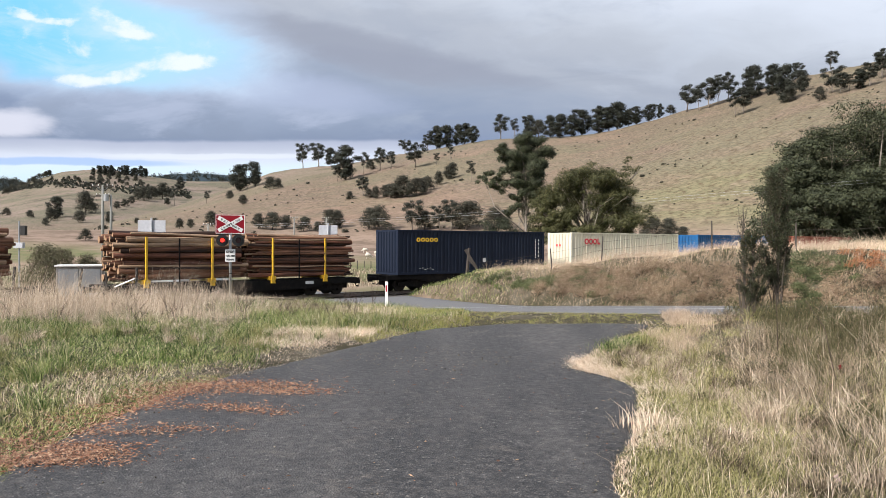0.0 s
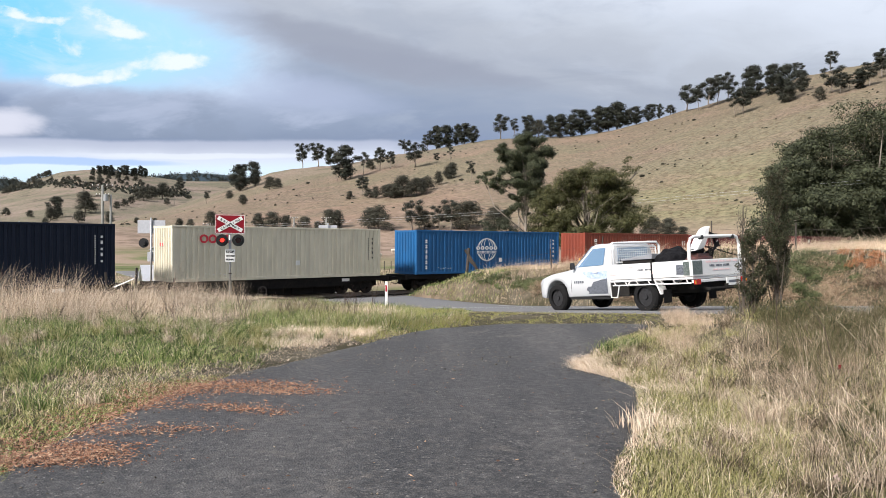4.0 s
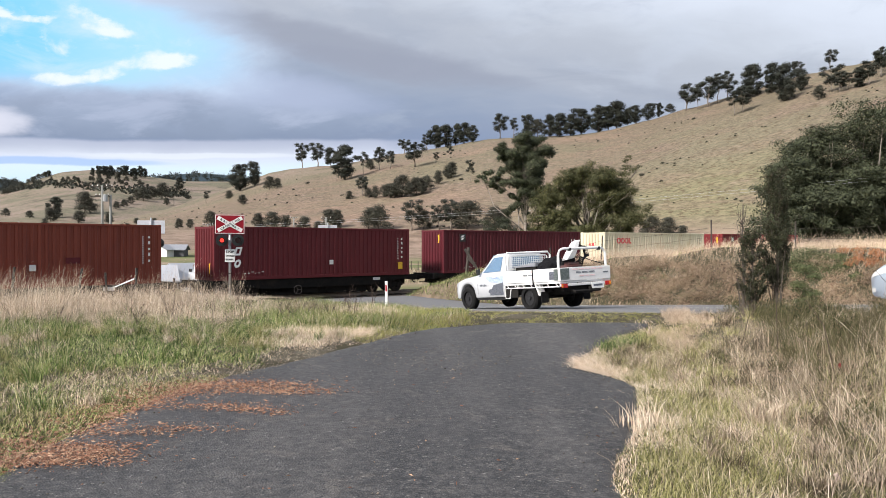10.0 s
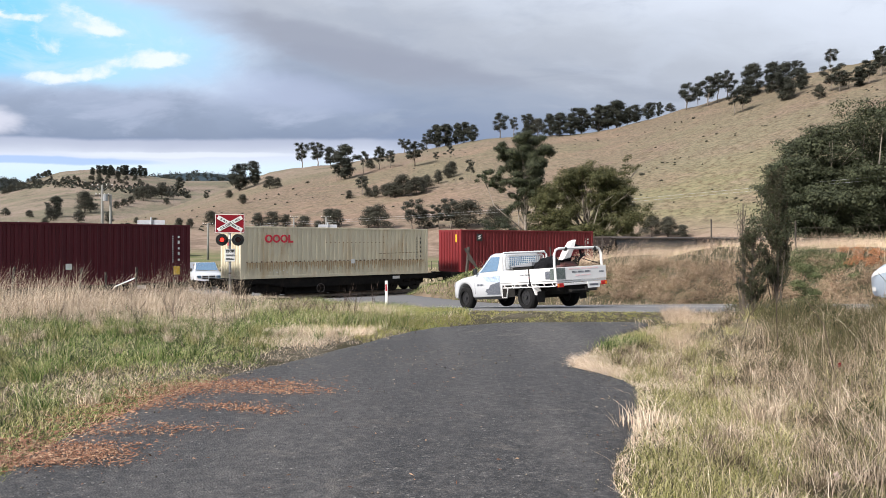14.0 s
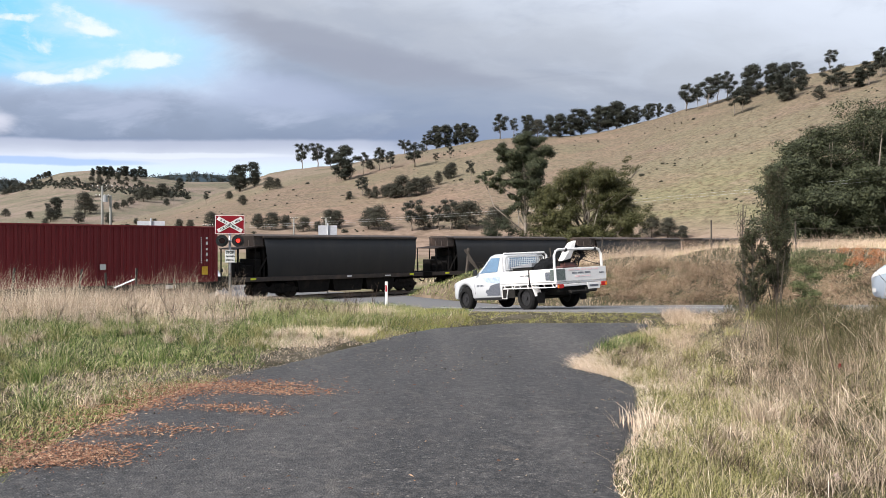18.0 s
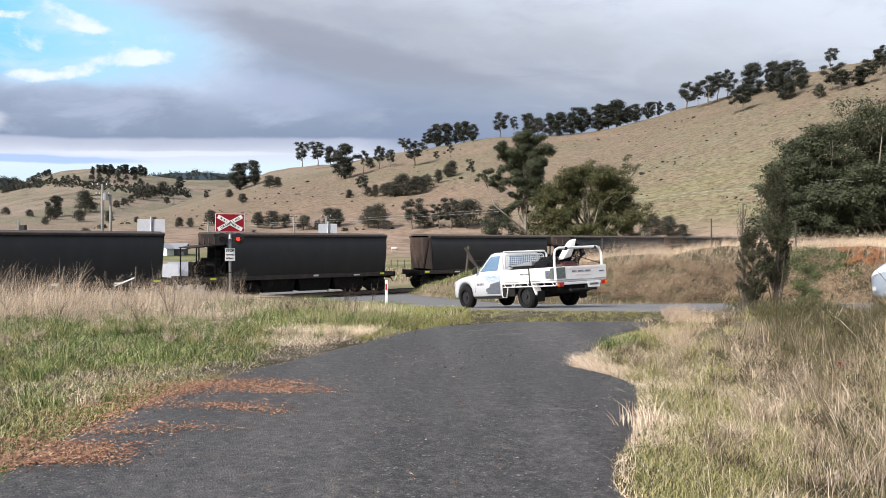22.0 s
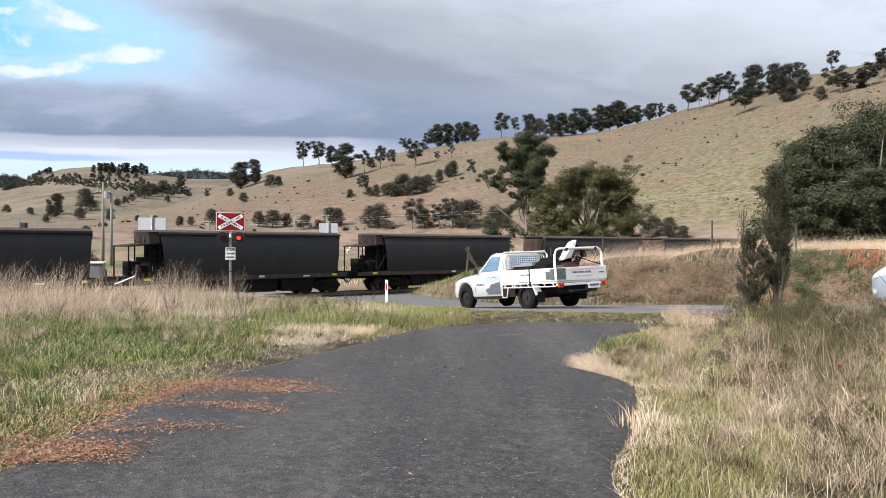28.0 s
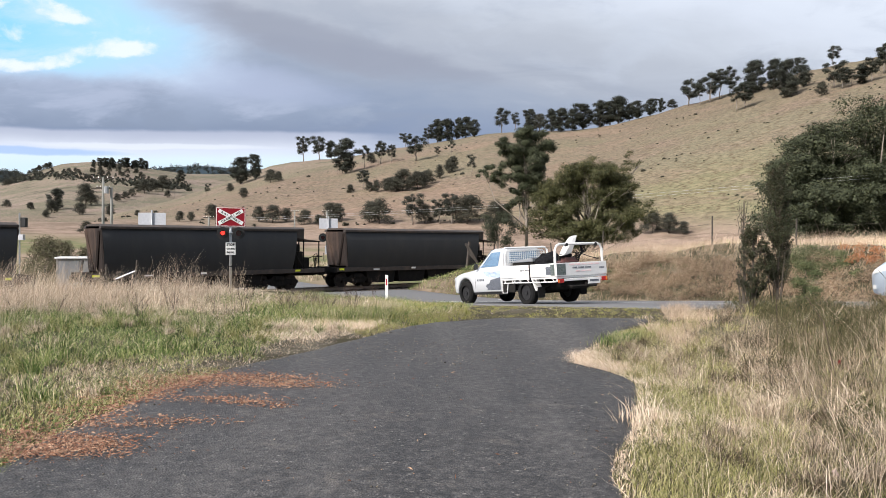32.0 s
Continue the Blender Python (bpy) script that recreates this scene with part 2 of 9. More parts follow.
# ---- surfaces ----
def ground_material():
    m, nt, p = nodes_of("ground")
    v = coords(nt)
    geo = nt.nodes.new("ShaderNodeNewGeometry")
    sep = nt.nodes.new("ShaderNodeSeparateXYZ")
    link(nt, geo.outputs["Position"], sep.inputs[0])
    dry = mixed(nt, ramp(nt, noise_node(nt, .32, 9, .74, v), .40, .60), (.270, .203, .162), (.142, .106, .084))
    stroke = coords(nt, "Object", (.45, .45, 2.6))
    dry = mixed(nt, ramp(nt, noise_node(nt, 1.0, 8, .72, stroke, .3), .46, .58), dry, (.135, .105, .070))
    stripes = coords(nt, "Object", (.012, .03, .20))
    dry = mixed(nt, mixed(nt, .7, (0, 0, 0), ramp(nt, noise_node(nt, 1.0, 9, .7, stripes, .4), .47, .60)), dry, (.158, .134, .092))
    dry = mixed(nt, mixed(nt, .8, (0, 0, 0), ramp(nt, noise_node(nt, .028, 6, .62, v, .8), .50, .64)), dry, (.232, .166, .124))
    dry = mixed(nt, mixed(nt, .75, (0, 0, 0), ramp(nt, noise_node(nt, .013, 5, .6, v, .6), .47, .60)), dry, (.160, .145, .096))
    # local tints; the one at (200, 370, 95) is cloud shade painted on the ridge
    for place, wide, colour, amount in (((72, 178, 10), 75, (.178, .168, .095), .8), ((200, 370, 95), 150, (.132, .112, .076), .75), ((-40, 260, 14), 70, (.262, .178, .132), .6)):
        far_from = nt.nodes.new("ShaderNodeVectorMath")
        far_from.operation = "DISTANCE"
        link(nt, geo.outputs["Position"], far_from.inputs[0])
        far_from.inputs[1].default_value = place
        fade = nt.nodes.new("ShaderNodeMapRange")
        fade.inputs["From Min"].default_value, fade.inputs["From Max"].default_value = wide, wide * .45
        fade.inputs["To Max"].default_value = amount
        link(nt, far_from.outputs["Value"], fade.inputs["Value"])
        patch = mixed(nt, 1.0, fade.outputs[0], ramp(nt, noise_node(nt, .05, 7, .7, stroke, .5), .36, .54), "MULTIPLY")
        dry = mixed(nt, patch, dry, colour)
    tuft = ramp(nt, noise_node(nt, .45, 6, .8, v), .545, .58)
    dry = mixed(nt, tuft, dry, (.115, .088, .055))
    remote = nt.nodes.new("ShaderNodeMapRange")         # the spur across the valley is greener
    remote.inputs["From Min"].default_value, remote.inputs["From Max"].default_value = 430, 600
    remote.inputs["To Max"].default_value = .85
    link(nt, sep.outputs["Y"], remote.inputs["Value"])
    olive = mixed(nt, ramp(nt, noise_node(nt, .012, 8, .7, v, .6), .42, .60), (.135, .128, .090), (.225, .178, .146))
    olive = mixed(nt, ramp(nt, noise_node(nt, .03, 7, .7, v, .4), .54, .62), olive, (.085, .080, .055))
    dry = mixed(nt, remote.outputs[0], dry, olive)
    grain = ramp(nt, noise_node(nt, .55, 10, .8, v), .40, .60, (.62, .615, .61), (1.24, 1.235, 1.22))
    dry = mixed(nt, 1.0, dry, grain, "MULTIPLY")
    green = mixed(nt, ramp(nt, noise_node(nt, .11, 8, .66, v), .38, .62), (.098, .122, .045), (.190, .165, .098))
    green = mixed(nt, ramp(nt, noise_node(nt, .035, 5, .6, v, .5), .52, .60), green, (.250, .190, .140))
    paddock = nt.nodes.new("ShaderNodeMapRange")        # grazed paddock at the foot of the hill
    paddock.inputs["From Min"].default_value, paddock.inputs["From Max"].default_value = 118, 138
    link(nt, sep.outputs["Y"], paddock.inputs["Value"])
    grazed = mixed(nt, ramp(nt, noise_node(nt, .16, 8, .7, v), .44, .60), (.262, .195, .150), (.150, .110, .082))
    green = mixed(nt, paddock.outputs[0], green, grazed)
    # near soil, its colour darkened to deepen the shadows within the grass
    soil = mixed(nt, ramp(nt, noise_node(nt, 9, 7, .7, v), .35, .65), (.030, .029, .016), (.080, .068, .042))
    soil = mixed(nt, ramp(nt, noise_node(nt, .7, 5, .6, v), .5, .62), soil, (.10, .088, .064))
    close = nt.nodes.new("ShaderNodeMapRange")
    close.inputs["From Min"].default_value, close.inputs["From Max"].default_value = 30, 44
    link(nt, sep.outputs["Y"], close.inputs["Value"])
    dry = mixed(nt, close.outputs[0], soil, dry)
    low = nt.nodes.new("ShaderNodeMapRange")            # damp valley floor
    low.inputs["From Min"].default_value, low.inputs["From Max"].default_value = 2.5, 9.0
    low.inputs["To Min"].default_value, low.inputs["To Max"].default_value = 1.0, 0.0
    link(nt, sep.outputs["Z"], low.inputs["Value"])
    far = nt.nodes.new("ShaderNodeMapRange")
    far.inputs["From Min"].default_value, far.inputs["From Max"].default_value = 44, 56
    link(nt, sep.outputs["Y"], far.inputs["Value"])
    mul = nt.nodes.new("ShaderNodeMath")
    mul.operation = "MULTIPLY"
    link(nt, low.outputs[0], mul.inputs[0])
    link(nt, far.outputs[0], mul.inputs[1])
    col = mixed(nt, mul.outputs[0], dry, green)
    wood = nt.nodes.new("ShaderNodeMapRange")           # forested far range, the blue of distance haze mixed into its colour
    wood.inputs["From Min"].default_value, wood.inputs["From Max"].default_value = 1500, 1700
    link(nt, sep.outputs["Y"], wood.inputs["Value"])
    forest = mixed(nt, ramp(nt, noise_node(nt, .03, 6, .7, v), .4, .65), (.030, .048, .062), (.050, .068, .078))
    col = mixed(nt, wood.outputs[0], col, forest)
    link(nt, col, p.inputs["Base Color"])
    p.inputs["Roughness"].default_value, p.inputs["Specular IOR Level"].default_value = .95, .1
    bump_to(nt, p, noise_node(nt, 2.5, 8, .8, v), .4, .12)
    return m


def asphalt_material():
    m, nt, p = nodes_of("asphalt")
    v = coords(nt)
    grit = noise_node(nt, 85, 3, .75, v)
    chips = nt.nodes.new("ShaderNodeTexVoronoi")
    chips.inputs["Scale"].default_value = 58
    link(nt, v, chips.inputs["Vector"])
    sep = nt.nodes.new("ShaderNodeSeparateColor")
    link(nt, chips.outputs["Color"], sep.inputs[0])
    stone = ramp(nt, sep.outputs[0], .1, .95, (.012, .012, .013), (.132, .124, .117))
    col = mixed(nt, ramp(nt, grit, .38, .62), stone, (.022, .022, .024))
    bright = ramp(nt, sep.outputs[1], .988, .994)
    col = mixed(nt, bright, col, (.22, .21, .20))
    tracks = coords(nt, "Object", (1.1, .12, 1))
    col = mixed(nt, mixed(nt, .5, (0, 0, 0), ramp(nt, noise_node(nt, 1.0, 5, .55, tracks, .3), .44, .62)), col, (.100, .094, .090))
    col = mixed(nt, mixed(nt, .6, (0, 0, 0), ramp(nt, noise_node(nt, 2.0, 7, .72, v, .8), .55, .70)), col, (.15, .132, .115))
    col = mixed(nt, mixed(nt, .6, (0, 0, 0), ramp(nt, noise_node(nt, .9, 6, .7, v, 1.2), .30, .42, (1, 1, 1), (0, 0, 0))), col, (.025, .025, .027))
    mottle = ramp(nt, noise_node(nt, 11, 9, .82, v), .39, .61, (.36, .36, .37), (1.22, 1.20, 1.18))
    col = mixed(nt, 1.0, col, mottle, "MULTIPLY")
    specks = nt.nodes.new("ShaderNodeTexVoronoi")
    specks.inputs["Scale"].default_value = 48
    link(nt, v, specks.inputs["Vector"])
    pale = nt.nodes.new("ShaderNodeSeparateColor")
    link(nt, specks.outputs["Color"], pale.inputs[0])
    col = mixed(nt, ramp(nt, pale.outputs[0], .990, .994), col, (.125, .117, .106))
    col = mixed(nt, ramp(nt, pale.outputs[1], .965, .975), col, (.02, .02, .022))
    link(nt, col, p.inputs["Base Color"])
    p.inputs["Roughness"].default_value = .68
    bump_to(nt, p, chips.outputs["Distance"], .9, .008)
    return m


M_GROUND, M_ASPHALT = ground_material(), asphalt_material()
M_ROAD = mat("road_asphalt", (.145, .145, .148), (.10, .10, .103), 40, .9, dirt=(.135, .13, .122), dirt_scale=.6, bump=.3)
M_LINE = mat("road_paint", (.75, .75, .73), (.6, .6, .58), 30, .7, dirt=(.3, .3, .3), dirt_at=(.6, .75))
M_BALLAST = mat("ballast", (.11, .092, .08), (.045, .038, .034), 14, .95, bump=.8, dirt=(.12, .09, .07))
M_STEEL = mat("rail_steel", (.25, .23, .22), (.14, .10, .08), 20, .45, .8)
M_BLACK = mat("wagon_black", (.007, .0068, .0068), (.014, .0125, .0115), 5, .9, 0, spec=.15, dirt=(.024, .019, .015), dirt_scale=1.4)
M_HOPPER = mat("hopper_black", (.017, .018, .020), (.0225, .023, .0245), 2, .6, .1, bump=.03, dirt=(.032, .030, .0285), dirt_scale=1.2, dirt_at=(.5, .85), stretch=(1, 1, .35))
M_HOPPER_RIM = mat("hopper_rim", (.028, .024, .022), (.055, .04, .032), 6, .7, 0, dirt=(.09, .06, .045))
M_RUST = mat("dark_rust", (.030, .022, .019), (.017, .0135, .0125), 7, .85, 0, spec=.2, dirt=(.09, .06, .046), stretch=(1, 1, .3))
M_YELLOW = mat("yellow_paint", (.72, .43, .02), (.6, .34, .02), 8, .55, 0, dirt=(.2, .13, .05), dirt_at=(.58, .75))
M_HIVIS = mat("yellow_marker", (.75, .8, .04), (.65, .7, .04), 20, .5, 0, bump=0)
M_WHITE = mat("white_paint", (.70, .695, .685), (.63, .625, .61), 9, .45, 0, bump=.05, dirt=(.5, .48, .44), dirt_at=(.62, .85))
M_GALV = mat("galvanised", (.42, .43, .44), (.32, .33, .34), 14, .45, .7, bump=.05)
M_WOODPOST = mat("weathered_wood", (.070, .058, .048), (.036, .030, .026), 12, .9, stretch=(1, 1, .15), bump=.5)


# ---- ground sheet ----
def ring_values():
    r = [1.2]
    while r[-1] < 3400:
        step = .22 if r[-1] < 14 else (.35 if r[-1] < 62 else r[-1] * .022)
        r.append(r[-1] + step)
    return np.array(r)


def build_ground():
    rr = ring_values()
    az = np.radians(np.concatenate((np.arange(-180, -48, 4.0), np.arange(-48, 48, .32), np.arange(48, 180, 4.0))))
    R, A = np.meshgrid(rr, az, indexing="ij")
    X, Y = R * np.sin(A), R * np.cos(A)
    Z = ground_z(X, Y)
    near = smooth01((40 - R) / 20)
    rng = np.random.default_rng(3)
    a, b = road_ab(X, Y)
    rough = np.where((b > -1.6) & (b < 6.5), 0, 1)
    drive = np.where((X > drive_left(Y) - .4) & (X < drive_right(Y) + .3) & (Y < 15.2), 0, 1)
    Z = Z + (rng.random(Z.shape) - .5) * .05 * near * rough * drive
    n, k = R.shape
    verts = np.stack((X.ravel(), Y.ravel(), Z.ravel()), 1)
    verts = np.vstack((verts, [[0, 0, gz(0, 0)]]))
    i, j = np.meshgrid(np.arange(n - 1), np.arange(k), indexing="ij")
    j2 = (j + 1) % k
    quads = np.stack((i * k + j, (i + 1) * k + j, (i + 1) * k + j2, i * k + j2), -1).reshape(-1, 4)[:, ::-1]
    jj = np.arange(k)
    tris = np.stack((np.full(k, n * k), jj, (jj + 1) % k), 1)[:, ::-1]
    flat = np.concatenate((quads.ravel(), tris.ravel()))
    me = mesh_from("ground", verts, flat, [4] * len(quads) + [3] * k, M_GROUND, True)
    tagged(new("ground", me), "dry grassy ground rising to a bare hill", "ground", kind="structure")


DRIVE_L = [(-8, -3.0), (4, -3.0), (5, -3.06), (5.6, -3.15), (6.5, -3.2), (7.5, -3.1), (8.4, -2.97), (9.1, -2.74), (10, -2.38), (11.1, -1.94), (12.5, -1.4), (13.7, -.9), (14.4, -.55), (14.9, -.05), (15.05, .4)]
DRIVE_R = [(-8, .95), (4.7, 1.03), (5.4, 1.2), (6, 1.41), (6.9, 1.73), (8, 2.12), (8.5, 2.23), (9.3, 2.07), (9.9, 1.76), (10.6, 1.91), (11.3, 2.26), (11.8, 2.6), (12.1, 2.9), (12.45, 3.35), (12.65, 3.5), (13.3, 2.95), (14, 2.25), (14.7, 1.35), (15.05, .6)]


def drive_left(y):
    return prof(y, DRIVE_L)


def drive_right(y):
    return prof(y, DRIVE_R)


def strip(name, xs_of, vs, across, material, lift, label, category, thick=.05):
    """A laid sheet: for each v, points from one edge to the other, on the ground plus lift, with its edge turned down."""
    verts, faces = [], []
    m = len(across)
    for v in vs:
        for t in across:
            x, y, z = xs_of(v, t)
            verts.append((x, y, z + lift - (thick if t in (across[0], across[-1]) else 0)))
    for i in range(len(vs) - 1):
        for j in range(m - 1):
            faces.append((i * m + j, i * m + j + 1, (i + 1) * m + j + 1, (i + 1) * m + j))
    me = mesh_from(name, verts, np.array(faces).ravel(), [4] * len(faces), material, True)
    return tagged(new(name, me), label, category, kind="structure")


def build_roads():
    edge = np.random.default_rng(5)
    wob = np.clip(np.convolve(edge.normal(0, .09, 210), np.ones(6) / 6, 'valid'), -.07, .07)

    def drive_at(y, t):
        k = int((y + 8) * 7) % 200
        x0, x1 = float(drive_left(y)) + wob[k] - .05, float(drive_right(y)) + wob[-k - 1] + .12
        x = x0 + (x1 - x0) * t
        yy = y + (.35 * math.sin(x * 2.2) * .5 if y > 99 else 0)
        return x, yy, gz(x, yy)
    ac = [0, .015] + list(np.linspace(.06, .94, 18)) + [.985, 1]
    strip("driveway", drive_at, list(np.arange(-7.5, 15.0, .15)), ac, M_ASPHALT, .035, "dark worn asphalt driveway with gravel specks", "driveway")

    def road_at(a, t):
        b = -1.3 + 7.6 * t
        return ROAD_O[0] + HX * a + RX * b, ROAD_O[1] + HY * a + RY * b, float(road_z(a, b))
    aa = list(np.arange(-45, 16, 1.0))
    ab = [0, .01] + list(np.linspace(.1, .9, 7)) + [.99, 1]
    strip("road", road_at, aa, ab, M_ROAD, .012, "grey sealed country road sloping down to the crossing", "road")

    def far_road(a, t):
        b = -1.3 + 7.6 * t
        x, y = ROAD_O[0] + HX * a + RX * b, ROAD_O[1] + HY * a + RY * b
        return x, y, max(gz(x, y), -2.2) + .03
    strip("road", far_road, list(np.arange(21, 70, 1.0)), ab, M_ROAD, .012, "grey sealed road beyond the railway line", "road")

    for b0, b1 in ((2.35, 2.47), (5.55, 5.65)):
        def line_at(a, t, b0=b0, b1=b1):
            b = b0 + (b1 - b0) * t
            return ROAD_O[0] + HX * a + RX * b, ROAD_O[1] + HY * a + RY * b, float(road_z(a, b))
        strip("road_marking", line_at, list(np.arange(-45, 7, 1.0)), [0, 1], M_LINE, .018, "white painted road line", "road marking", 0)


def build_track():
    ss = list(np.arange(-70, 160, 2.0))

    def bed(s, t):
        p = track_pose(s, -1.6 + 5.6 * t, RAIL_Z).translation
        return p.x, p.y, RAIL_Z - (.2 if .05 < t < .95 else .42)
    strip("ballast_bed", bed, ss, [0, .16, .3, .5, .7, .84, 1], M_BALLAST, 0, "brown crushed stone ballast under the track", "ballast", 0)
    track = tagged(new("railway_track"), "pair of worn steel rails on sleepers", "railway track", kind="structure")
    sleeper = bpy.data.meshes.new("sleeper")
    bm = bevelled(box(bmesh.new(), -.12, .12, -1.0, 1.0, -.26, -.13), .01)
    bm.to_mesh(sleeper)
    sleeper.materials.append(M_WOODPOST)
    bm.free()
    s = -45.0
    while s < 20:
        ob = new("sleeper", sleeper)
        ob.parent = track
        ob.matrix_basis = track_pose(s, 1.22, RAIL_Z)
        s += .62
    for side in (-.545, .545):
        bm = bmesh.new()
        prev = None
        for s in ss:
            m = track_pose(s, 1.22 + side, RAIL_Z)
            ring = [bm.verts.new(m @ Vector((0, y, z))) for y, z in ((-.06, -.13), (-.06, -.11), (-.012, -.09), (-.012, -.04), (-.034, -.03), (-.034, 0), (.034, 0), (.034, -.03), (.012, -.04), (.012, -.09), (.06, -.11), (.06, -.13))]
            if prev:
                for k in range(12):
                    bm.faces.new((prev[k], prev[(k + 1) % 12], ring[(k + 1) % 12], ring[k]))
            prev = ring
        part("rail", bm, M_STEEL, track)


# ---- sky ----
def sky_material():
    m, nt, p = nodes_of("cloudy_sky")
    nt.nodes.remove(p)
    out = nt.nodes["Material Output"]
    em = nt.nodes.new("ShaderNodeEmission")
    link(nt, em.outputs[0], out.inputs["Surface"])
    tc = nt.nodes.new("ShaderNodeTexCoord")
    sep = nt.nodes.new("ShaderNodeSeparateXYZ")
    link(nt, tc.outputs["Object"], sep.inputs[0])

    def math_node(op, a, b=None, c=None):
        n = nt.nodes.new("ShaderNodeMath")
        n.operation = op
        for i, v in enumerate((a, b, c)):
            if v is None:
                continue
            if isinstance(v, (int, float)):
                n.inputs[i].default_value = v
            else:
                link(nt, v, n.inputs[i])
        return n.outputs[0]
    u0 = math_node("DIVIDE", sep.outputs["X"], sep.outputs["Y"])       # bearing
    w0 = math_node("DIVIDE", sep.outputs["Z"], sep.outputs["Y"])       # height above the horizon

    def layer(su, sw, scale, detail, rough, dist=0.0, off=0.0, colour=False):
        cb = nt.nodes.new("ShaderNodeCombineXYZ")
        link(nt, math_node("MULTIPLY", u0, su), cb.inputs[0])
        link(nt, math_node("MULTIPLY", w0, sw), cb.inputs[1])
        cb.inputs[2].default_value = off
        fac = noise_node(nt, scale, detail, rough, cb.outputs[0], dist)
        return fac.node.outputs["Color"] if colour else fac

    # the air's eddies pull every cloud edge about
    eddy = nt.nodes.new("ShaderNodeSeparateColor")
    link(nt, layer(1, 2.2, 5.5, 8, .58, .2, 2.0, True), eddy.inputs[0])
    u = math_node("ADD", u0, math_node("MULTIPLY", math_node("SUBTRACT", eddy.outputs[0], .5), .15))
    w = math_node("ADD", w0, math_node("MULTIPLY", math_node("SUBTRACT", eddy.outputs[1], .5), .050))
    calm_w = math_node("ADD", w0, math_node("MULTIPLY", math_node("SUBTRACT", eddy.outputs[1], .5), .016))

    def smooth(v, lo, hi):
        mr = nt.nodes.new("ShaderNodeMapRange")
        mr.interpolation_type = "SMOOTHSTEP"
        mr.inputs["From Min"].default_value, mr.inputs["From Max"].default_value = lo, hi
        link(nt, v, mr.inputs["Value"])
        return mr.outputs[0]

    def blob(uc, wc, ru, rw, soft=1.0, tilt=.0, calm=False):
        """A soft oval of cloud round a bearing and height."""
        du = math_node("DIVIDE", math_node("SUBTRACT", u, uc), ru)
        lean = math_node("ADD", calm_w if calm else w, math_node("MULTIPLY", math_node("SUBTRACT", u, uc), tilt))
        dw = math_node("DIVIDE", math_node("SUBTRACT", lean, wc), rw)
        d = math_node("ADD", math_node("MULTIPLY", du, du), math_node("MULTIPLY", dw, dw))
        return smooth(d, 1 + soft * .5, 1 - soft * .5)

    def stops(v, rows):
        r = nt.nodes.new("ShaderNodeValToRGB")
        while len(r.color_ramp.elements) < len(rows):
            r.color_ramp.elements.new(.5)
        for e, (at, c) in zip(r.color_ramp.elements, rows):
            e.position, e.color = at, (*c, 1)
        link(nt, v, r.inputs["Fac"])
        return r.outputs["Color"]

    def shade(fac, amount, colour):
        nonlocal col
        col = mixed(nt, math_node("MULTIPLY", fac, amount), col, colour)
    wisps = layer(1, 3.4, 4.2, 9, .56, .5, 3.0)
    streaks = layer(1, 5.5, 3.2, 9, .55, .8, 21.0)
    # overcast: blue-grey low down, pale towards the top and the east
    height = math_node("ADD", math_node("ADD", w, math_node("MULTIPLY", u, .15)), math_node("MULTIPLY", math_node("SUBTRACT", wisps, .5), .07))
    col = stops(height, [(.15, (.27, .315, .43)), (.19, (.315, .355, .455)), (.225, (.40, .425, .50)), (.255, (.455, .465, .52)), (.31, (.52, .525, .57)), (.345, (.62, .625, .67)), (.385, (.73, .735, .79)), (.42, (.78, .785, .84))])
    shade(smooth(streaks, .50, .68), .32, (.33, .35, .42))
    shade(smooth(wisps, .55, .72), .24, (.64, .655, .72))
    shade(smooth(layer(1, 2.4, 6.5, 9, .58, .5, 55.0), .50, .70), .26, (.36, .385, .46))
    shade(smooth(layer(1, 2.6, 5.0, 9, .58, .5, 66.0), .52, .70), .26, (.66, .68, .75))
    # pale lavender between the streaks, darker streaks above
    shade(blob(-.24, .205, .17, .030, 1.6, .05), .75, (.50, .53, .66))
    shade(blob(-.17, .278, .27, .026, 1.5, .19), .80, (.355, .36, .42))
    shade(blob(-.05, .245, .17, .014, 1.6, .12), .45, (.35, .355, .42))
    shade(blob(-.36, .330, .12, .012, 1.6, .1), .5, (.56, .58, .66))
    # break with blue sky
    shade(blob(-.50, .285, .26, .090, 1.6, .16), .9, (.62, .70, .84))
    shade(blob(-.51, .286, .22, .066, 1.3, .16), .95, mixed(nt, smooth(u, -.62, -.36), (.235, .655, .95), (.47, .76, .95)))
    shade(math_node("MULTIPLY", blob(-.50, .285, .24, .08, 1.4, .16), smooth(layer(1, 2.0, 7, 9, .62, .6, 41.0), .44, .70)), .55, (.74, .83, .93))
    puffs = math_node("MULTIPLY", math_node("SUBTRACT", layer(1, 1.5, 17, 9, .60, .25, 11.0), .5), 2.6)
    for px, py, rx, ry, tilt in ((128, 78, 36, 24, .25), (205, 50, 62, 17, .32), (110, 40, 40, 9, .1), (28, 20, 40, 10, .35), (292, 112, 52, 20, .12), (240, 133, 40, 15, -.1), (160, 146, 60, 12, .0), (345, 116, 34, 15, .2)):
        puffs = math_node("ADD", puffs, math_node("MULTIPLY", blob((px - 784) / 1284, (431 - py) / 1284, rx / 1284 * .95, ry / 1284, 1.9, tilt), .60))
    shade(math_node("MULTIPLY", smooth(puffs, .20, .92), blob(-.50, .275, .25, .095, 1.2, .12)), .92, (.93, .925, .965))
    # the long bank, flat beneath and heaped above
    bank = math_node("MULTIPLY", smooth(calm_w, .141, .149), smooth(math_node("ADD", w, math_node("MULTIPLY", math_node("ABSOLUTE", math_node("ADD", u, .43)), .085)), .223, .197))
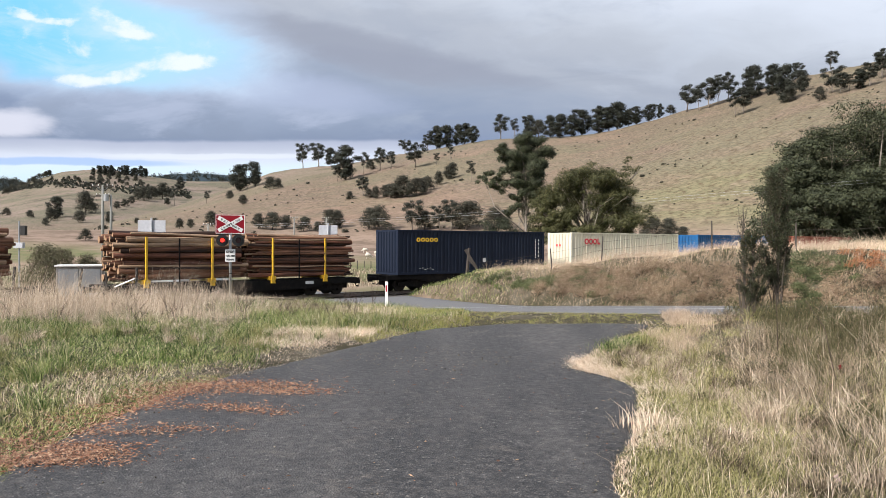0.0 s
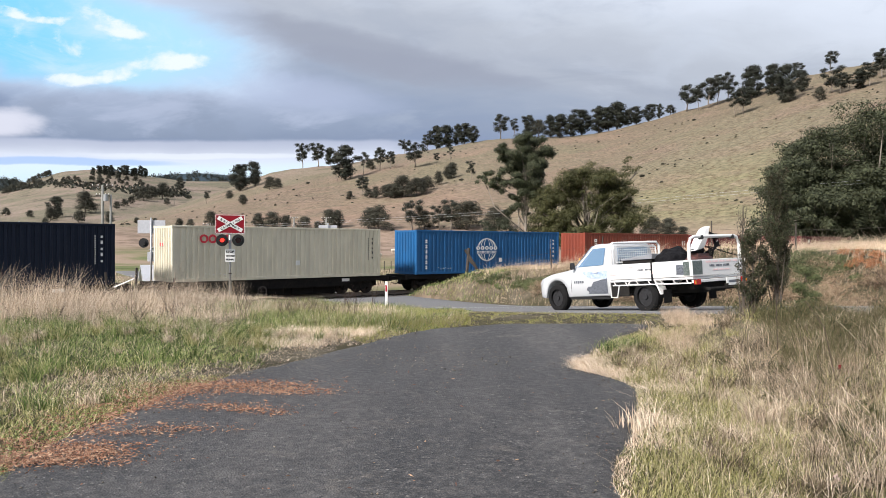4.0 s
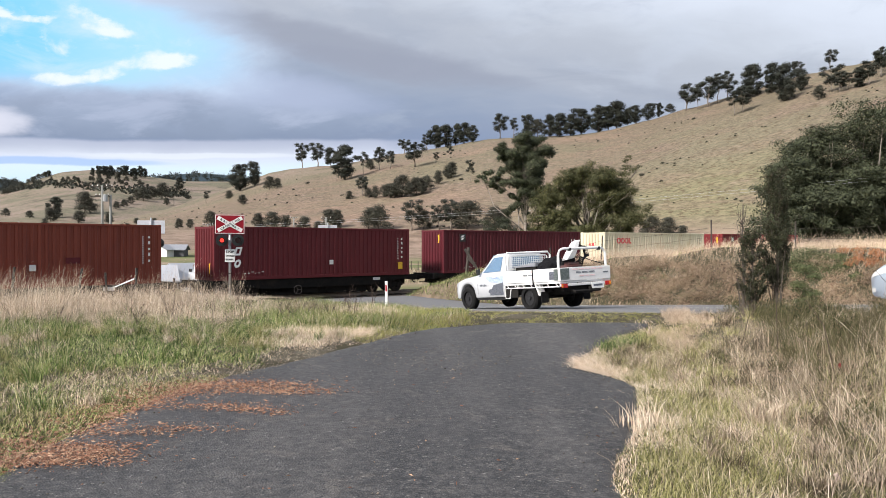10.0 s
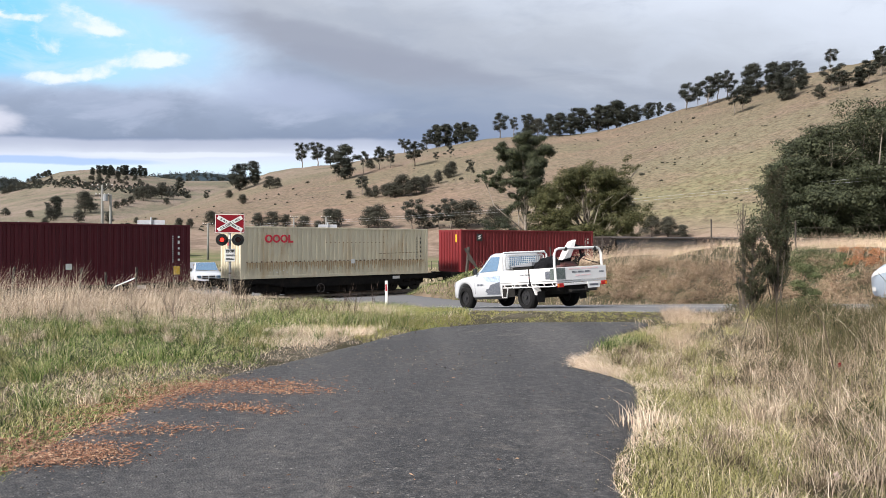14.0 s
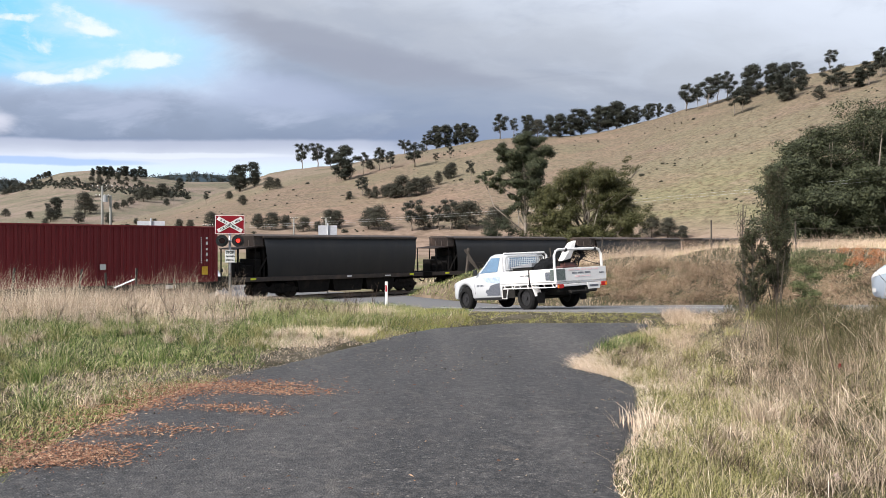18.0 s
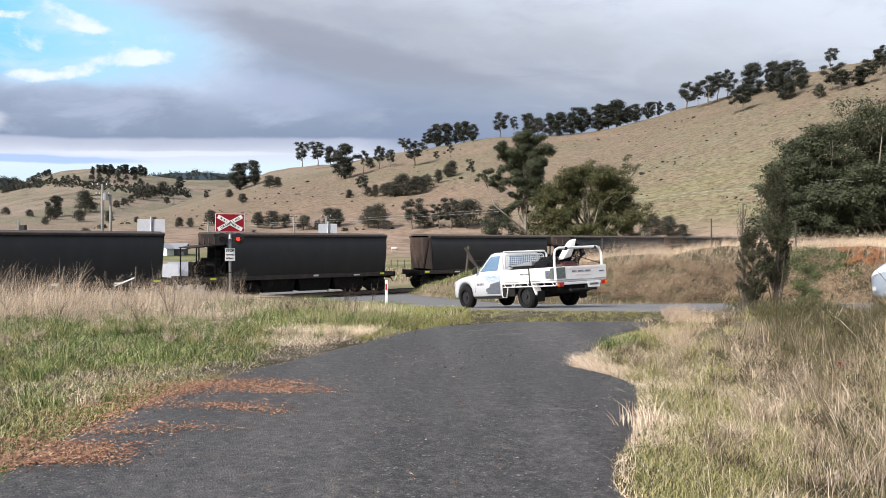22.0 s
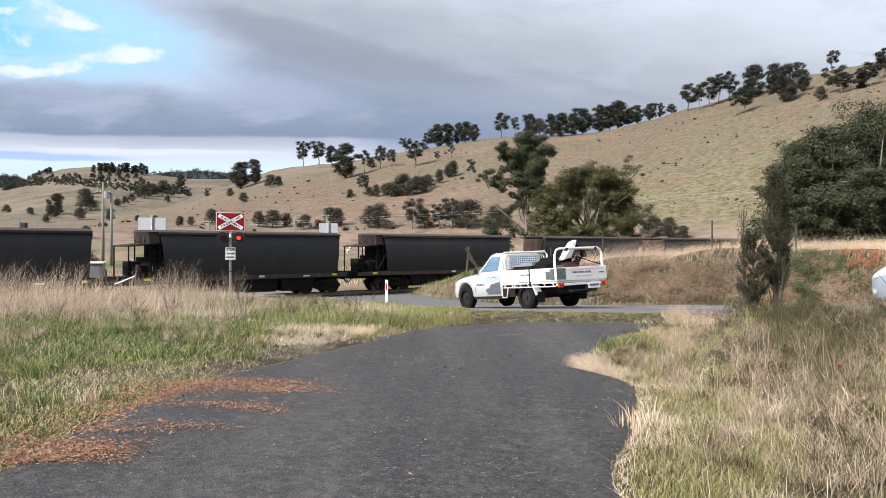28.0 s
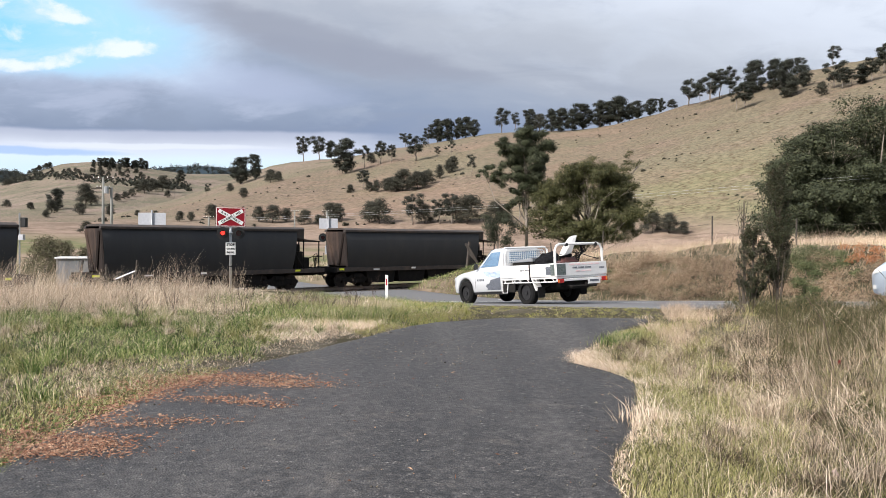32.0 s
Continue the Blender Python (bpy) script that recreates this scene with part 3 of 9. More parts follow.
    bank = math_node("MULTIPLY", bank, math_node("MULTIPLY", smooth(u, -.615, -.56), smooth(u, .02, -.16)))
    shade(bank, .93, stops(w, [(.142, (.265, .305, .405)), (.165, (.33, .37, .47)), (.185, (.38, .42, .525)), (.215, (.45, .48, .59))]))
    shade(math_node("MULTIPLY", bank, smooth(layer(1, 2.6, 8, 8, .6, .4, 8.0), .45, .62)), .4, (.28, .315, .40))
    shade(math_node("MULTIPLY", bank, smooth(layer(1, 3.0, 6, 8, .6, .4, 14.0), .48, .64)), .55, (.52, .545, .66))
    shade(blob(-.60, .162, .058, .022, 1.5), .85, (.82, .775, .83))
    # pale and blue strips over the hills
    strip_at = math_node("ADD", calm_w, math_node("MULTIPLY", math_node("SUBTRACT", streaks, .5), .012))
    low = math_node("MULTIPLY", smooth(calm_w, .1455, .1395), smooth(u, .06, -.08))
    shade(low, .97, stops(strip_at, [(.09, (.76, .87, .94)), (.104, (.80, .89, .96)), (.115, (.78, .80, .90)), (.122, (.76, .76, .83)), (.131, (.60, .605, .69)), (.142, (.50, .51, .61))]))
    shade(math_node("MULTIPLY", low, blob(-.53, .1115, .17, .0052, 1.2, .0, True)), .85, (.46, .59, .86))
    shade(math_node("MULTIPLY", low, blob(-.33, .1215, .15, .0040, 1.4, .0, True)), .7, (.88, .87, .90))
    link(nt, mixed(nt, 1.0, col, (.925, 1.0, 1.075), "MULTIPLY"), em.inputs["Color"])
    em.inputs["Strength"].default_value = 0.90
    return m


def build_sky():
    az = np.radians(np.arange(-56, 50.1, 2.0))
    el = np.radians(np.arange(-2, 46.1, 2.0))
    A, E = np.meshgrid(az, el, indexing="ij")
    R = 4300
    v = np.stack((R * np.sin(A) * np.cos(E), R * np.cos(A) * np.cos(E), R * np.sin(E)), -1).reshape(-1, 3)
    n, k = A.shape
    i, j = np.meshgrid(np.arange(n - 1), np.arange(k - 1), indexing="ij")
    q = np.stack((i * k + j, i * k + j + 1, (i + 1) * k + j + 1, (i + 1) * k + j), -1).reshape(-1, 4)
    ob = new("backdrop", mesh_from("backdrop", v, q.ravel(), [4] * len(q), sky_material(), True))
    return tagged(ob, "drifting grey cloud with a blue break", "sky", kind="structure")


build_ground()
build_roads()
build_track()
sky_sheet = build_sky()


# ---- the train ----
TRAIN_V = 7.04
CONT_L, CONT_W, CONT_H, CONT_Z = 12.19, 2.44, 2.715, 1.02      # container, and its floor above the rail
MOVING = []            # things on the line: (thing, distance of its origin at the start, beyond the gauge edge, height over rail)


def ribbed(bm, x0, x1, y, z0, z1, out, pitch=.278, depth=.045):
    """A corrugated sheet in the xz plane at y; its ribs run upright; out is the sign of its outer side."""
    n = int((x1 - x0) / pitch)
    p = (x1 - x0) / n
    prev = None
    for i in range(n):
        for t, d in ((0, 0), (.40, 0), (.5, 1), (.90, 1)):
            x = x0 + (i + t) * p
            yy = y - out * depth * d
            pair = (bm.verts.new((x, yy, z0)), bm.verts.new((x, yy, z1)))
            if prev:
                bm.faces.new((prev[0], pair[0], pair[1], prev[1]))
            prev = pair
    pair = (bm.verts.new((x1, y, z0)), bm.verts.new((x1, y, z1)))
    bm.faces.new((prev[0], pair[0], pair[1], prev[1]))


def text_part(name, body, size, m, material, parent, label=""):
    cu = bpy.data.curves.new(name, "FONT")
    cu.body, cu.size, cu.extrude, cu.offset = body, size, .002, size * .045
    tmp = bpy.data.objects.new(name, cu)
    scene.collection.objects.link(tmp)
    me = bpy.data.meshes.new_from_object(tmp.evaluated_get(bpy.context.evaluated_depsgraph_get()))
    bpy.data.objects.remove(tmp)
    bpy.data.curves.remove(cu)
    me.materials.clear()
    me.materials.append(material)
    ob = new(name, me)
    ob.parent, ob.matrix_basis = parent, m
    if label:
        ob["label"] = label
    return ob


SIDE = Matrix(((1, 0, 0, 0), (0, 0, -1, 0), (0, 1, 0, 0), (0, 0, 0, 1)))     # lettering on a side that faces -y


M_INK_W = mat("white_lettering", (.8, .8, .78), (.7, .7, .68), 20, .6, bump=0)
M_INK_R = mat("red_lettering", (.62, .03, .05), (.5, .03, .05), 20, .6, bump=0)
M_INK_Y = mat("yellow_lettering", (.85, .55, .03), (.75, .45, .03), 20, .6, bump=0)
M_INK_K = mat("dark_lettering", (.015, .015, .015), (.03, .03, .03), 20, .6, bump=0)
M_PALE = mat("paper_label", (.7, .7, .68), (.6, .6, .58), 20, .7, bump=0)


def container_material(name, c, dirt, amount=(.58, .85), rough=.6):
    return mat(name, c, tuple(x * .80 for x in c), 2.5, rough, 0, bump=.06, dirt=dirt, dirt_scale=1.3, dirt_at=amount, stretch=(1, 1, .25), spec=.3)


def bars(bm, x, z, w, h, n, gap, tall=False):
    """Unreadable lines of lettering as plain bars on the near side."""
    for k in range(n):
        if tall:
            box(bm, x + k * (w + gap), x + k * (w + gap) + w, -.014, -.004, z, z + h)
        else:
            box(bm, x, x + w, -.014, -.004, z - k * (h + gap), z - k * (h + gap) + h)


def glyphs(parent, x, z, n, w, h, pitch, material, label, y=-.014, square=False, slant=0.0):
    """A row of plain block shapes standing in for a maker's mark."""
    for i in range(n):
        bm = bmesh.new()
        u = x + i * pitch
        t = w * .28
        if square:
            box(bm, u, u + t, y, y + .008, z, z + h)
            box(bm, u + w - t, u + w, y, y + .008, z, z + h)
            box(bm, u + t, u + w - t, y, y + .008, z + h - t, z + h)
            box(bm, u + t, u + w - t, y, y + .008, z, z + t)
        else:
            ring(bm, u + w / 2, z + h / 2, w / 2, t, 18)
            for v in bm.verts:
                v.co.z = z + h / 2 + (v.co.z - z - h / 2) * h / w
                v.co.y += y + .008
        for v in bm.verts:
            v.co.x += slant * (v.co.z - z) / h
        part("mark", bm, material, parent, label)


def build_container(material, label):
    """A ribbed steel box; its near side lies on y = 0, its floor on z = 0."""
    c = new("shipping_container")
    tagged(c, label, "shipping container", "containers of the train")
    L, W, H = CONT_L, CONT_W, CONT_H
    bm = bmesh.new()
    ribbed(bm, .16, L - .16, .02, .16, H - .1, -1)
    part("side_panel", bm, material, c)
    bm = bmesh.new()
    ribbed(bm, .16, L - .16, W - .02, .16, H - .1, 1)
    part("side_panel", bm, material, c)
    for x, sgn in ((.03, -1), (L - .03, 1)):
        bm = bmesh.new()
        ribbed(bm, .14, W - .14, 0, .16, H - .12, -1, .30, .065)
        for v in bm.verts:
            v.co = Vector((x + sgn * v.co.y, v.co.x, v.co.z))
        part("end_panel", bm, material, c)
    bm = bmesh.new()
    box(bm, .1, L - .1, .03, W - .03, H - .05, H - .02)
    part("roof_panel", bm, material, c)
    for y0, y1 in ((0, .06), (W - .06, W)):
        part("bottom_rail", bevelled(box(bmesh.new(), .17, L - .17, y0, y1, .0, .16), .008), material, c)
        part("top_rail", bevelled(box(bmesh.new(), .17, L - .17, y0, y1, H - .11, H - .01), .008), material, c)
    for x0, x1 in ((0, .16), (L - .16, L)):
        for y0, y1 in ((0, .14), (W - .14, W)):
            part("corner_post", bevelled(box(bmesh.new(), x0, x1, y0 + .004, y1 - .004, .12, H - .12), .01), material, c)
            for z0, z1 in ((0, .12), (H - .12, H)):
                bm = bevelled(box(bmesh.new(), x0 - .004, x1 + .004, y0 - .004, y1 + .004, z0, z1), .012)
                part("corner_casting", bm, material, c)
        part("end_sill", box(bmesh.new(), x0 + .01, x1 - .01, .14, W - .14, .0, .16), material, c)
        part("end_header", box(bmesh.new(), x0 + .01, x1 - .01, .14, W - .14, H - .12, H - .02), material, c)
    return c


def end_text(c, z, y, h, w, material, label):
    part("lettering", box(bmesh.new(), -.022, -.006, y, y + w, z, z + h), material, c, label)


M_RUSTSTAIN = mat("rust_stain", (.16, .085, .045), (.09, .05, .03), 12, .9, dirt=(.30, .19, .10))
M_RUSTRUN = mat("rust_run", (.47, .37, .23), (.34, .23, .125), 10, .9, stretch=(1, 1, .3))


def containers():
    mats = {
        "navy": container_material("navy_steel", (.0055, .0115, .028), (.012, .018, .033), (.58, .85), .7),
        "cream": container_material("cream_steel", (.66, .615, .485), (.50, .45, .345)),
        "blue": container_material("blue_steel", (.012, .10, .26), (.02, .075, .17)),
        "rust": container_material("red_brown_steel", (.22, .05, .03), (.15, .04, .03)),
        "maroon": container_material("maroon_steel", (.115, .014, .018), (.085, .016, .02)),
        "maroon2": container_material("dark_maroon_steel", (.085, .01, .016), (.065, .013, .018)),
        "old": container_material("weathered_cream_steel", (.645, .585, .435), (.47, .355, .22), (.54, .8)),
        "maroon3": container_material("red_maroon_steel", (.175, .019, .022), (.13, .021, .023)),
    }
    spec = [("navy", "dark navy blue ribbed steel shipping container"), ("cream", "cream ribbed steel container with red lettering"),
            ("blue", "bright blue ribbed container with white globe mark"), ("rust", "red-brown ribbed container with white lettering"),
            ("maroon", "dark maroon container with slanted white letters"), ("maroon2", "dark maroon ribbed container with square mark"),
            ("old", "weathered cream container with rust streaks, red letters"), ("maroon3", "maroon red ribbed container with square mark")]
    H = CONT_H
    for k, (key, label) in enumerate(spec):
        c = build_container(mats[key], label)
        MOVING.append((c, -3.45 + 14.78 * k, 0.0, CONT_Z))
        ink = M_INK_W if key not in ("cream", "old") else M_INK_K
        for j in range(13):
            part("marking", box(bmesh.new(), 11.3, 11.34, -.014, -.004, .92 + j * .1, .985 + j * .1), ink, c)
        for j in range(5):
            part("marking", box(bmesh.new(), 11.56, 11.65, -.014, -.004, 1.0 + j * .27, 1.1 + j * .27 + .05 * (j % 2)), ink, c)
        bm = bmesh.new()
        box(bm, 6.6, 6.85, -.014, -.004, .7, .95)
        part("sticker", bm, M_PALE, c, "small white sticker")
        for i in range(6):
            x = 1.6 + i * .19
            zz = .33 + .05 * math.sin(i * 2.1 + k)
            part("scuff", box(bmesh.new(), x, x + .05 + .03 * (i % 3), -.012, -.004, zz, zz + .035), M_PALE, c)
        if key == "navy":
            glyphs(c, 1.35, H - .74, 5, .29, .27, .33, M_INK_Y, "rounded yellow mark")
        if key in ("cream", "old"):
            # red ring letters of the mark, drawn as plain shapes
            x0 = 1.55
            bm = bmesh.new()
            for i in range(3):
                ring(bm, x0 + i * .44, H - .64, .215, .095, 20)
            box(bm, x0 + 1.12, x0 + 1.23, -.016, -.004, H - .85, H - .43)
            box(bm, x0 + 1.23, x0 + 1.42, -.016, -.004, H - .85, H - .74)
            part("logo", bm, M_INK_R, c, "red ring mark")
            end_text(c, H - 1.0, 1.0, .16, .55, M_INK_R, "small red mark")
        if key == "blue":
            bm = bmesh.new()
            for k2 in range(4):
                lens(bm, 5.55, 1.5, .80 * math.sin((k2 + .5) * math.pi / 8 + .12), .72, .045)
            part("logo", bm, M_INK_W, c, "white globe mark")
            bm = bmesh.new()
            box(bm, 4.57, 6.53, -.020, -.008, 1.22, 1.76)
            part("logo_band", bm, mats[key], c)
            glyphs(c, 4.66, 1.48, 5, .30, .25, .365, M_INK_W, "white rounded mark", -.022)
            glyphs(c, 4.72, 1.25, 8, .15, .17, .21, M_INK_W, "small white mark", -.022, True)
            bm = bmesh.new()
            for i in range(6):
                z = H - .78 - i * .32
                box(bm, .64, .81, -.014, -.004, z, z + .04)
                box(bm, .64, .81, -.014, -.004, z + .11, z + .15)
                box(bm, .705, .745, -.0135, -.004, z - .04, z + .19)
            part("lettering", bm, M_INK_W, c, "upright row of white characters")
        if key == "rust":
            for i in range(6):
                glyphs(c, 1.0, H - .70 - i * .29, 1, .26, .25, .3, M_INK_W, "white block mark", -.014, i not in (1, 4))
            part("patch", box(bmesh.new(), 8.0, 8.6, -.014, -.004, .98, 1.24), mats["maroon"], c, "dark repainted patch")
        if key == "maroon":
            for i in range(3):
                glyphs(c, 1.05 - i * .03, H - .85 - i * .62, 1, .34, .42, .4, M_INK_W, "slanted white mark", -.014, i == 1, .12)
        if key in ("maroon2", "maroon3"):
            part("logo", box(bmesh.new(), 1.25, 1.72, -.016, -.004, H - .74, H - .26), M_INK_K, c, "black square mark")
            bm = bmesh.new()
            for dz in (0, .15):
                prism(bm, [(1.33, H - .62 + dz), (1.5, H - .62 + dz), (1.64, H - .48 + dz), (1.45, H - .5 + dz)], "y", -.022, -.016)
            part("logo_stroke", bm, M_PALE, c, "pale curved strokes")
        if key in ("maroon", "maroon2", "maroon3"):
            part("sticker", box(bmesh.new(), 11.35, 11.65, -.016, -.004, .35, .75), M_YELLOW, c, "yellow warning label")
        if key in ("rust", "maroon", "maroon2", "maroon3"):
            end_text(c, 1.9 if "2" in key or "3" in key else .35, .35, .5, .22, M_YELLOW, "yellow plate")
        if key == "old":
            rnd = random.Random(8)
            for i in range(42):
                x = .3 + i * .275
                streaks = [(x, x + .1 + rnd.random() * .08, .82 + rnd.random() * .03, .9 + rnd.random() * .08)]
                if 16 < i < 32:
                    streaks.append((x, x + .1, 1.86, 1.92 + rnd.random() * .04))
                if i > 29:
                    streaks.append((x, x + .22, 1.22 + .006 * (i - 29), 1.27 + .006 * (i - 29)))
                for x0, x1, z0, z1 in streaks:
                    part("rust_streak", box(bmesh.new(), x0, x1 - .04, -.006, -.001, z0, z0 + (z1 - z0) * .55), M_RUSTSTAIN, c)
                if i > 2 and rnd.random() < .45:
                    zt = 1.5 + rnd.random() * .9
                    part("rust_run", prism(bmesh.new(), [(x + .02, zt), (x + .05, zt), (x + .045, zt - .3 - rnd.random() * .5), (x + .03, zt - .3 - rnd.random() * .5)], "y", -.0045, -.0015), M_RUSTRUN, c)
                for d in (0, .09):
                    x += .05 + d
                    z1 = .84
                    part("rust_run", prism(bmesh.new(), [(x - .03, z1), (x + .08, z1), (x + .05, z1 - .15 - rnd.random() * .4), (x + .01, z1 - .12 - rnd.random() * .4)], "y", -.0045, -.0015), M_RUSTRUN, c)


def ring(bm, x, z, r, w, n=20):
    prev = None
    first = None
    for k in range(n):
        a = k * math.tau / n
        q = [bm.verts.new((x + math.cos(a) * rr, yy, z + math.sin(a) * rr)) for rr, yy in ((r, -.004), (r, -.016), (r - w, -.016), (r - w, -.004))]
        if prev:
            for i in range(3):
                bm.faces.new((prev[i], prev[i + 1], q[i + 1], q[i]))
        prev = q
        first = first or q
    for i in range(3):
        bm.faces.new((prev[i], prev[i + 1], first[i + 1], first[i]))


def lens(bm, x, z, rx, rz, w=.055, n=28):
    """An upright oval line, for a globe's meridian."""
    prev = None
    for k in range(n + 1):
        a = k * math.tau / n
        q = [bm.verts.new((x + math.cos(a) * (rx + d), -.012, z + math.sin(a) * (rz + d))) for d in (-w / 2, w / 2)]
        if prev:
            bm.faces.new((prev[0], prev[1], q[1], q[0]))
        prev = q


M_WHEEL = mat("wheel_steel", (.026, .021, .018), (.015, .012, .011), 9, .85, .2, dirt=(.07, .05, .04))


def bogie(parent, x):
    """A two-axle bogie under a wagon, its centre at x on the wagon's axis."""
    b = new("bogie")
    b.parent, b.matrix_basis = parent, pose(x, 1.22, 0)
    for sgn in (-1, 1):
        y = sgn * .82
        outline = [(-1.15, .38), (-1.15, .55), (-.5, .62), (-.35, .78), (.35, .78), (.5, .62), (1.15, .55), (1.15, .38), (.6, .36), (.4, .26), (-.4, .26), (-.6, .36)]
        part("side_frame", prism(bmesh.new(), outline, "y", y - .06, y + .06), M_BLACK, b)
        for dx in (-.2, 0, .2):
            tube_bm = tube(bmesh.new(), [(dx, y, .3), (dx, y, .6)], .07, 8)
            part("spring", tube_bm, M_BLACK, b)
        for dx in (-.85, .85):
            part("axle_box", bevelled(box(bmesh.new(), dx - .13, dx + .13, y - .09, y + .1, .28, .56), .02), M_BLACK, b)
    part("bolster", bevelled(box(bmesh.new(), -.25, .25, -.95, .95, .55, .78), .02), M_BLACK, b)
    for dx in (-.85, .85):
        bm = bmesh.new()
        tube(bm, [(0, -.75, 0), (0, .75, 0)], .07, 10)
        for sgn in (-1, 1):
            tube(bm, [(0, sgn * .48, 0), (0, sgn * .5, 0), (0, sgn * .52, 0), (0, sgn * .60, 0), (0, sgn * .605, 0)], [.45, .45, .42, .41, .33], 20)
        ob = part("wheelset", bm, M_WHEEL, b)
        ob.matrix_basis = pose(dx, 0, .42)
    return b


def flat_wagon(length=13.6, deck=CONT_Z, label="black flat container wagon on two bogies"):
    """A flat wagon; origin at the left end of its load space, near side at y = 0, z = 0 on the rail."""
    w = tagged(new("flat_wagon"), label, "railway wagon", "wagons of the train")
    x0, x1 = -.7, -.7 + length
    for y0, y1 in ((.12, .26), (2.18, 2.32)):
        outline = [(x0, deck - .28), (x0 + 2.2, deck - .28), (x0 + 3.4, deck - .52), (x1 - 3.4, deck - .52), (x1 - 2.2, deck - .28), (x1, deck - .28), (x1, deck - .02), (x0, deck - .02)]
        part("side_sill", prism(bmesh.new(), outline, "y", y0, y1), M_BLACK, w)
    part("deck", box(bmesh.new(), x0, x1, .26, 2.18, deck - .12, deck - .03), M_BLACK, w)
    for x in (x0, x1 - .18):
        part("headstock", bevelled(box(bmesh.new(), x, x + .18, .1, 2.34, deck - .34, deck - .004), .015), M_BLACK, w)
    for x, s in ((x0, -1), (x1, 1)):
        bm = box(bmesh.new(), min(x, x + s * .42), max(x, x + s * .42), 1.12, 1.32, deck - .34, deck - .14)
        box(bm, min(x + s * .38, x + s * .56), max(x + s * .38, x + s * .56), 1.04, 1.4, deck - .4, deck - .08)
        part("coupler", bevelled(bm, .02), M_BLACK, w)
        bm = tube(bmesh.new(), [(x, .7, deck - .3), (x + s * .25, .75, deck - .55), (x + s * .5, .95, deck - .5)], .03, 6)
        part("brake_hose", bm, M_BLACK, w)
    for x in (x0 + .8, x1 - .8, 3.8, 8.4):
        part("twist_lock", bevelled(box(bmesh.new(), x - .1, x + .1, .08, .26, deck - .03, deck - .004), .01), M_BLACK, w)
    bogie(w, x0 + 2.1)
    bogie(w, x1 - 2.1)
    bm = box(bmesh.new(), 5.0, 6.1, .35, .85, deck - .85, deck - .5)
    part("brake_cylinder", bevelled(bm, .05), M_BLACK, w)
    for xa, xb, ya, dz in ((2.9, 4.4, .5, .62), (6.6, 7.9, .42, .74), (8.0, 9.0, .6, .6)):
        part("brake_gear", bevelled(box(bmesh.new(), xa, xb, ya, ya + .5, deck - dz - .16, deck - .4), .03), M_BLACK, w)
    # added black boxes that stand in for the shade beneath the deck
    for xa, xb in ((2.75, 5.4), (5.5, 9.4)):
        part("equipment_box", bevelled(box(bmesh.new(), xa, xb, .5, 1.9, deck - .92, deck - .42), .04), M_BLACK, w)
    part("brake_rod", tube(bmesh.new(), [(2.0, .8, deck - .72), (10.2, .8, deck - .76)], .03, 6), M_BLACK, w)
    part("centre_sill", box(bmesh.new(), x0 + .3, x1 - .3, 1.0, 1.45, deck - .62, deck - .12), M_BLACK, w)
    bm = bmesh.new()
    hoop = [(4.7 + .24 * math.cos(k * math.tau / 16), .1, deck - .62 + .24 * math.sin(k * math.tau / 16)) for k in range(17)]
    tube(bm, hoop, .016, 6)
    for k in range(3):
        a = k * math.tau / 3
        tube(bm, [(4.7, .1, deck - .62), (4.7 + .24 * math.cos(a), .1, deck - .62 + .24 * math.sin(a))], .012, 5)
    part("hand_wheel", bm, M_STEEL, w, "spoked hand brake wheel")
    part("marker", box(bmesh.new(), 9.6, 10.1, .105, .12, deck - .26, deck - .1), M_PALE, w, "pale number plate")
    return w


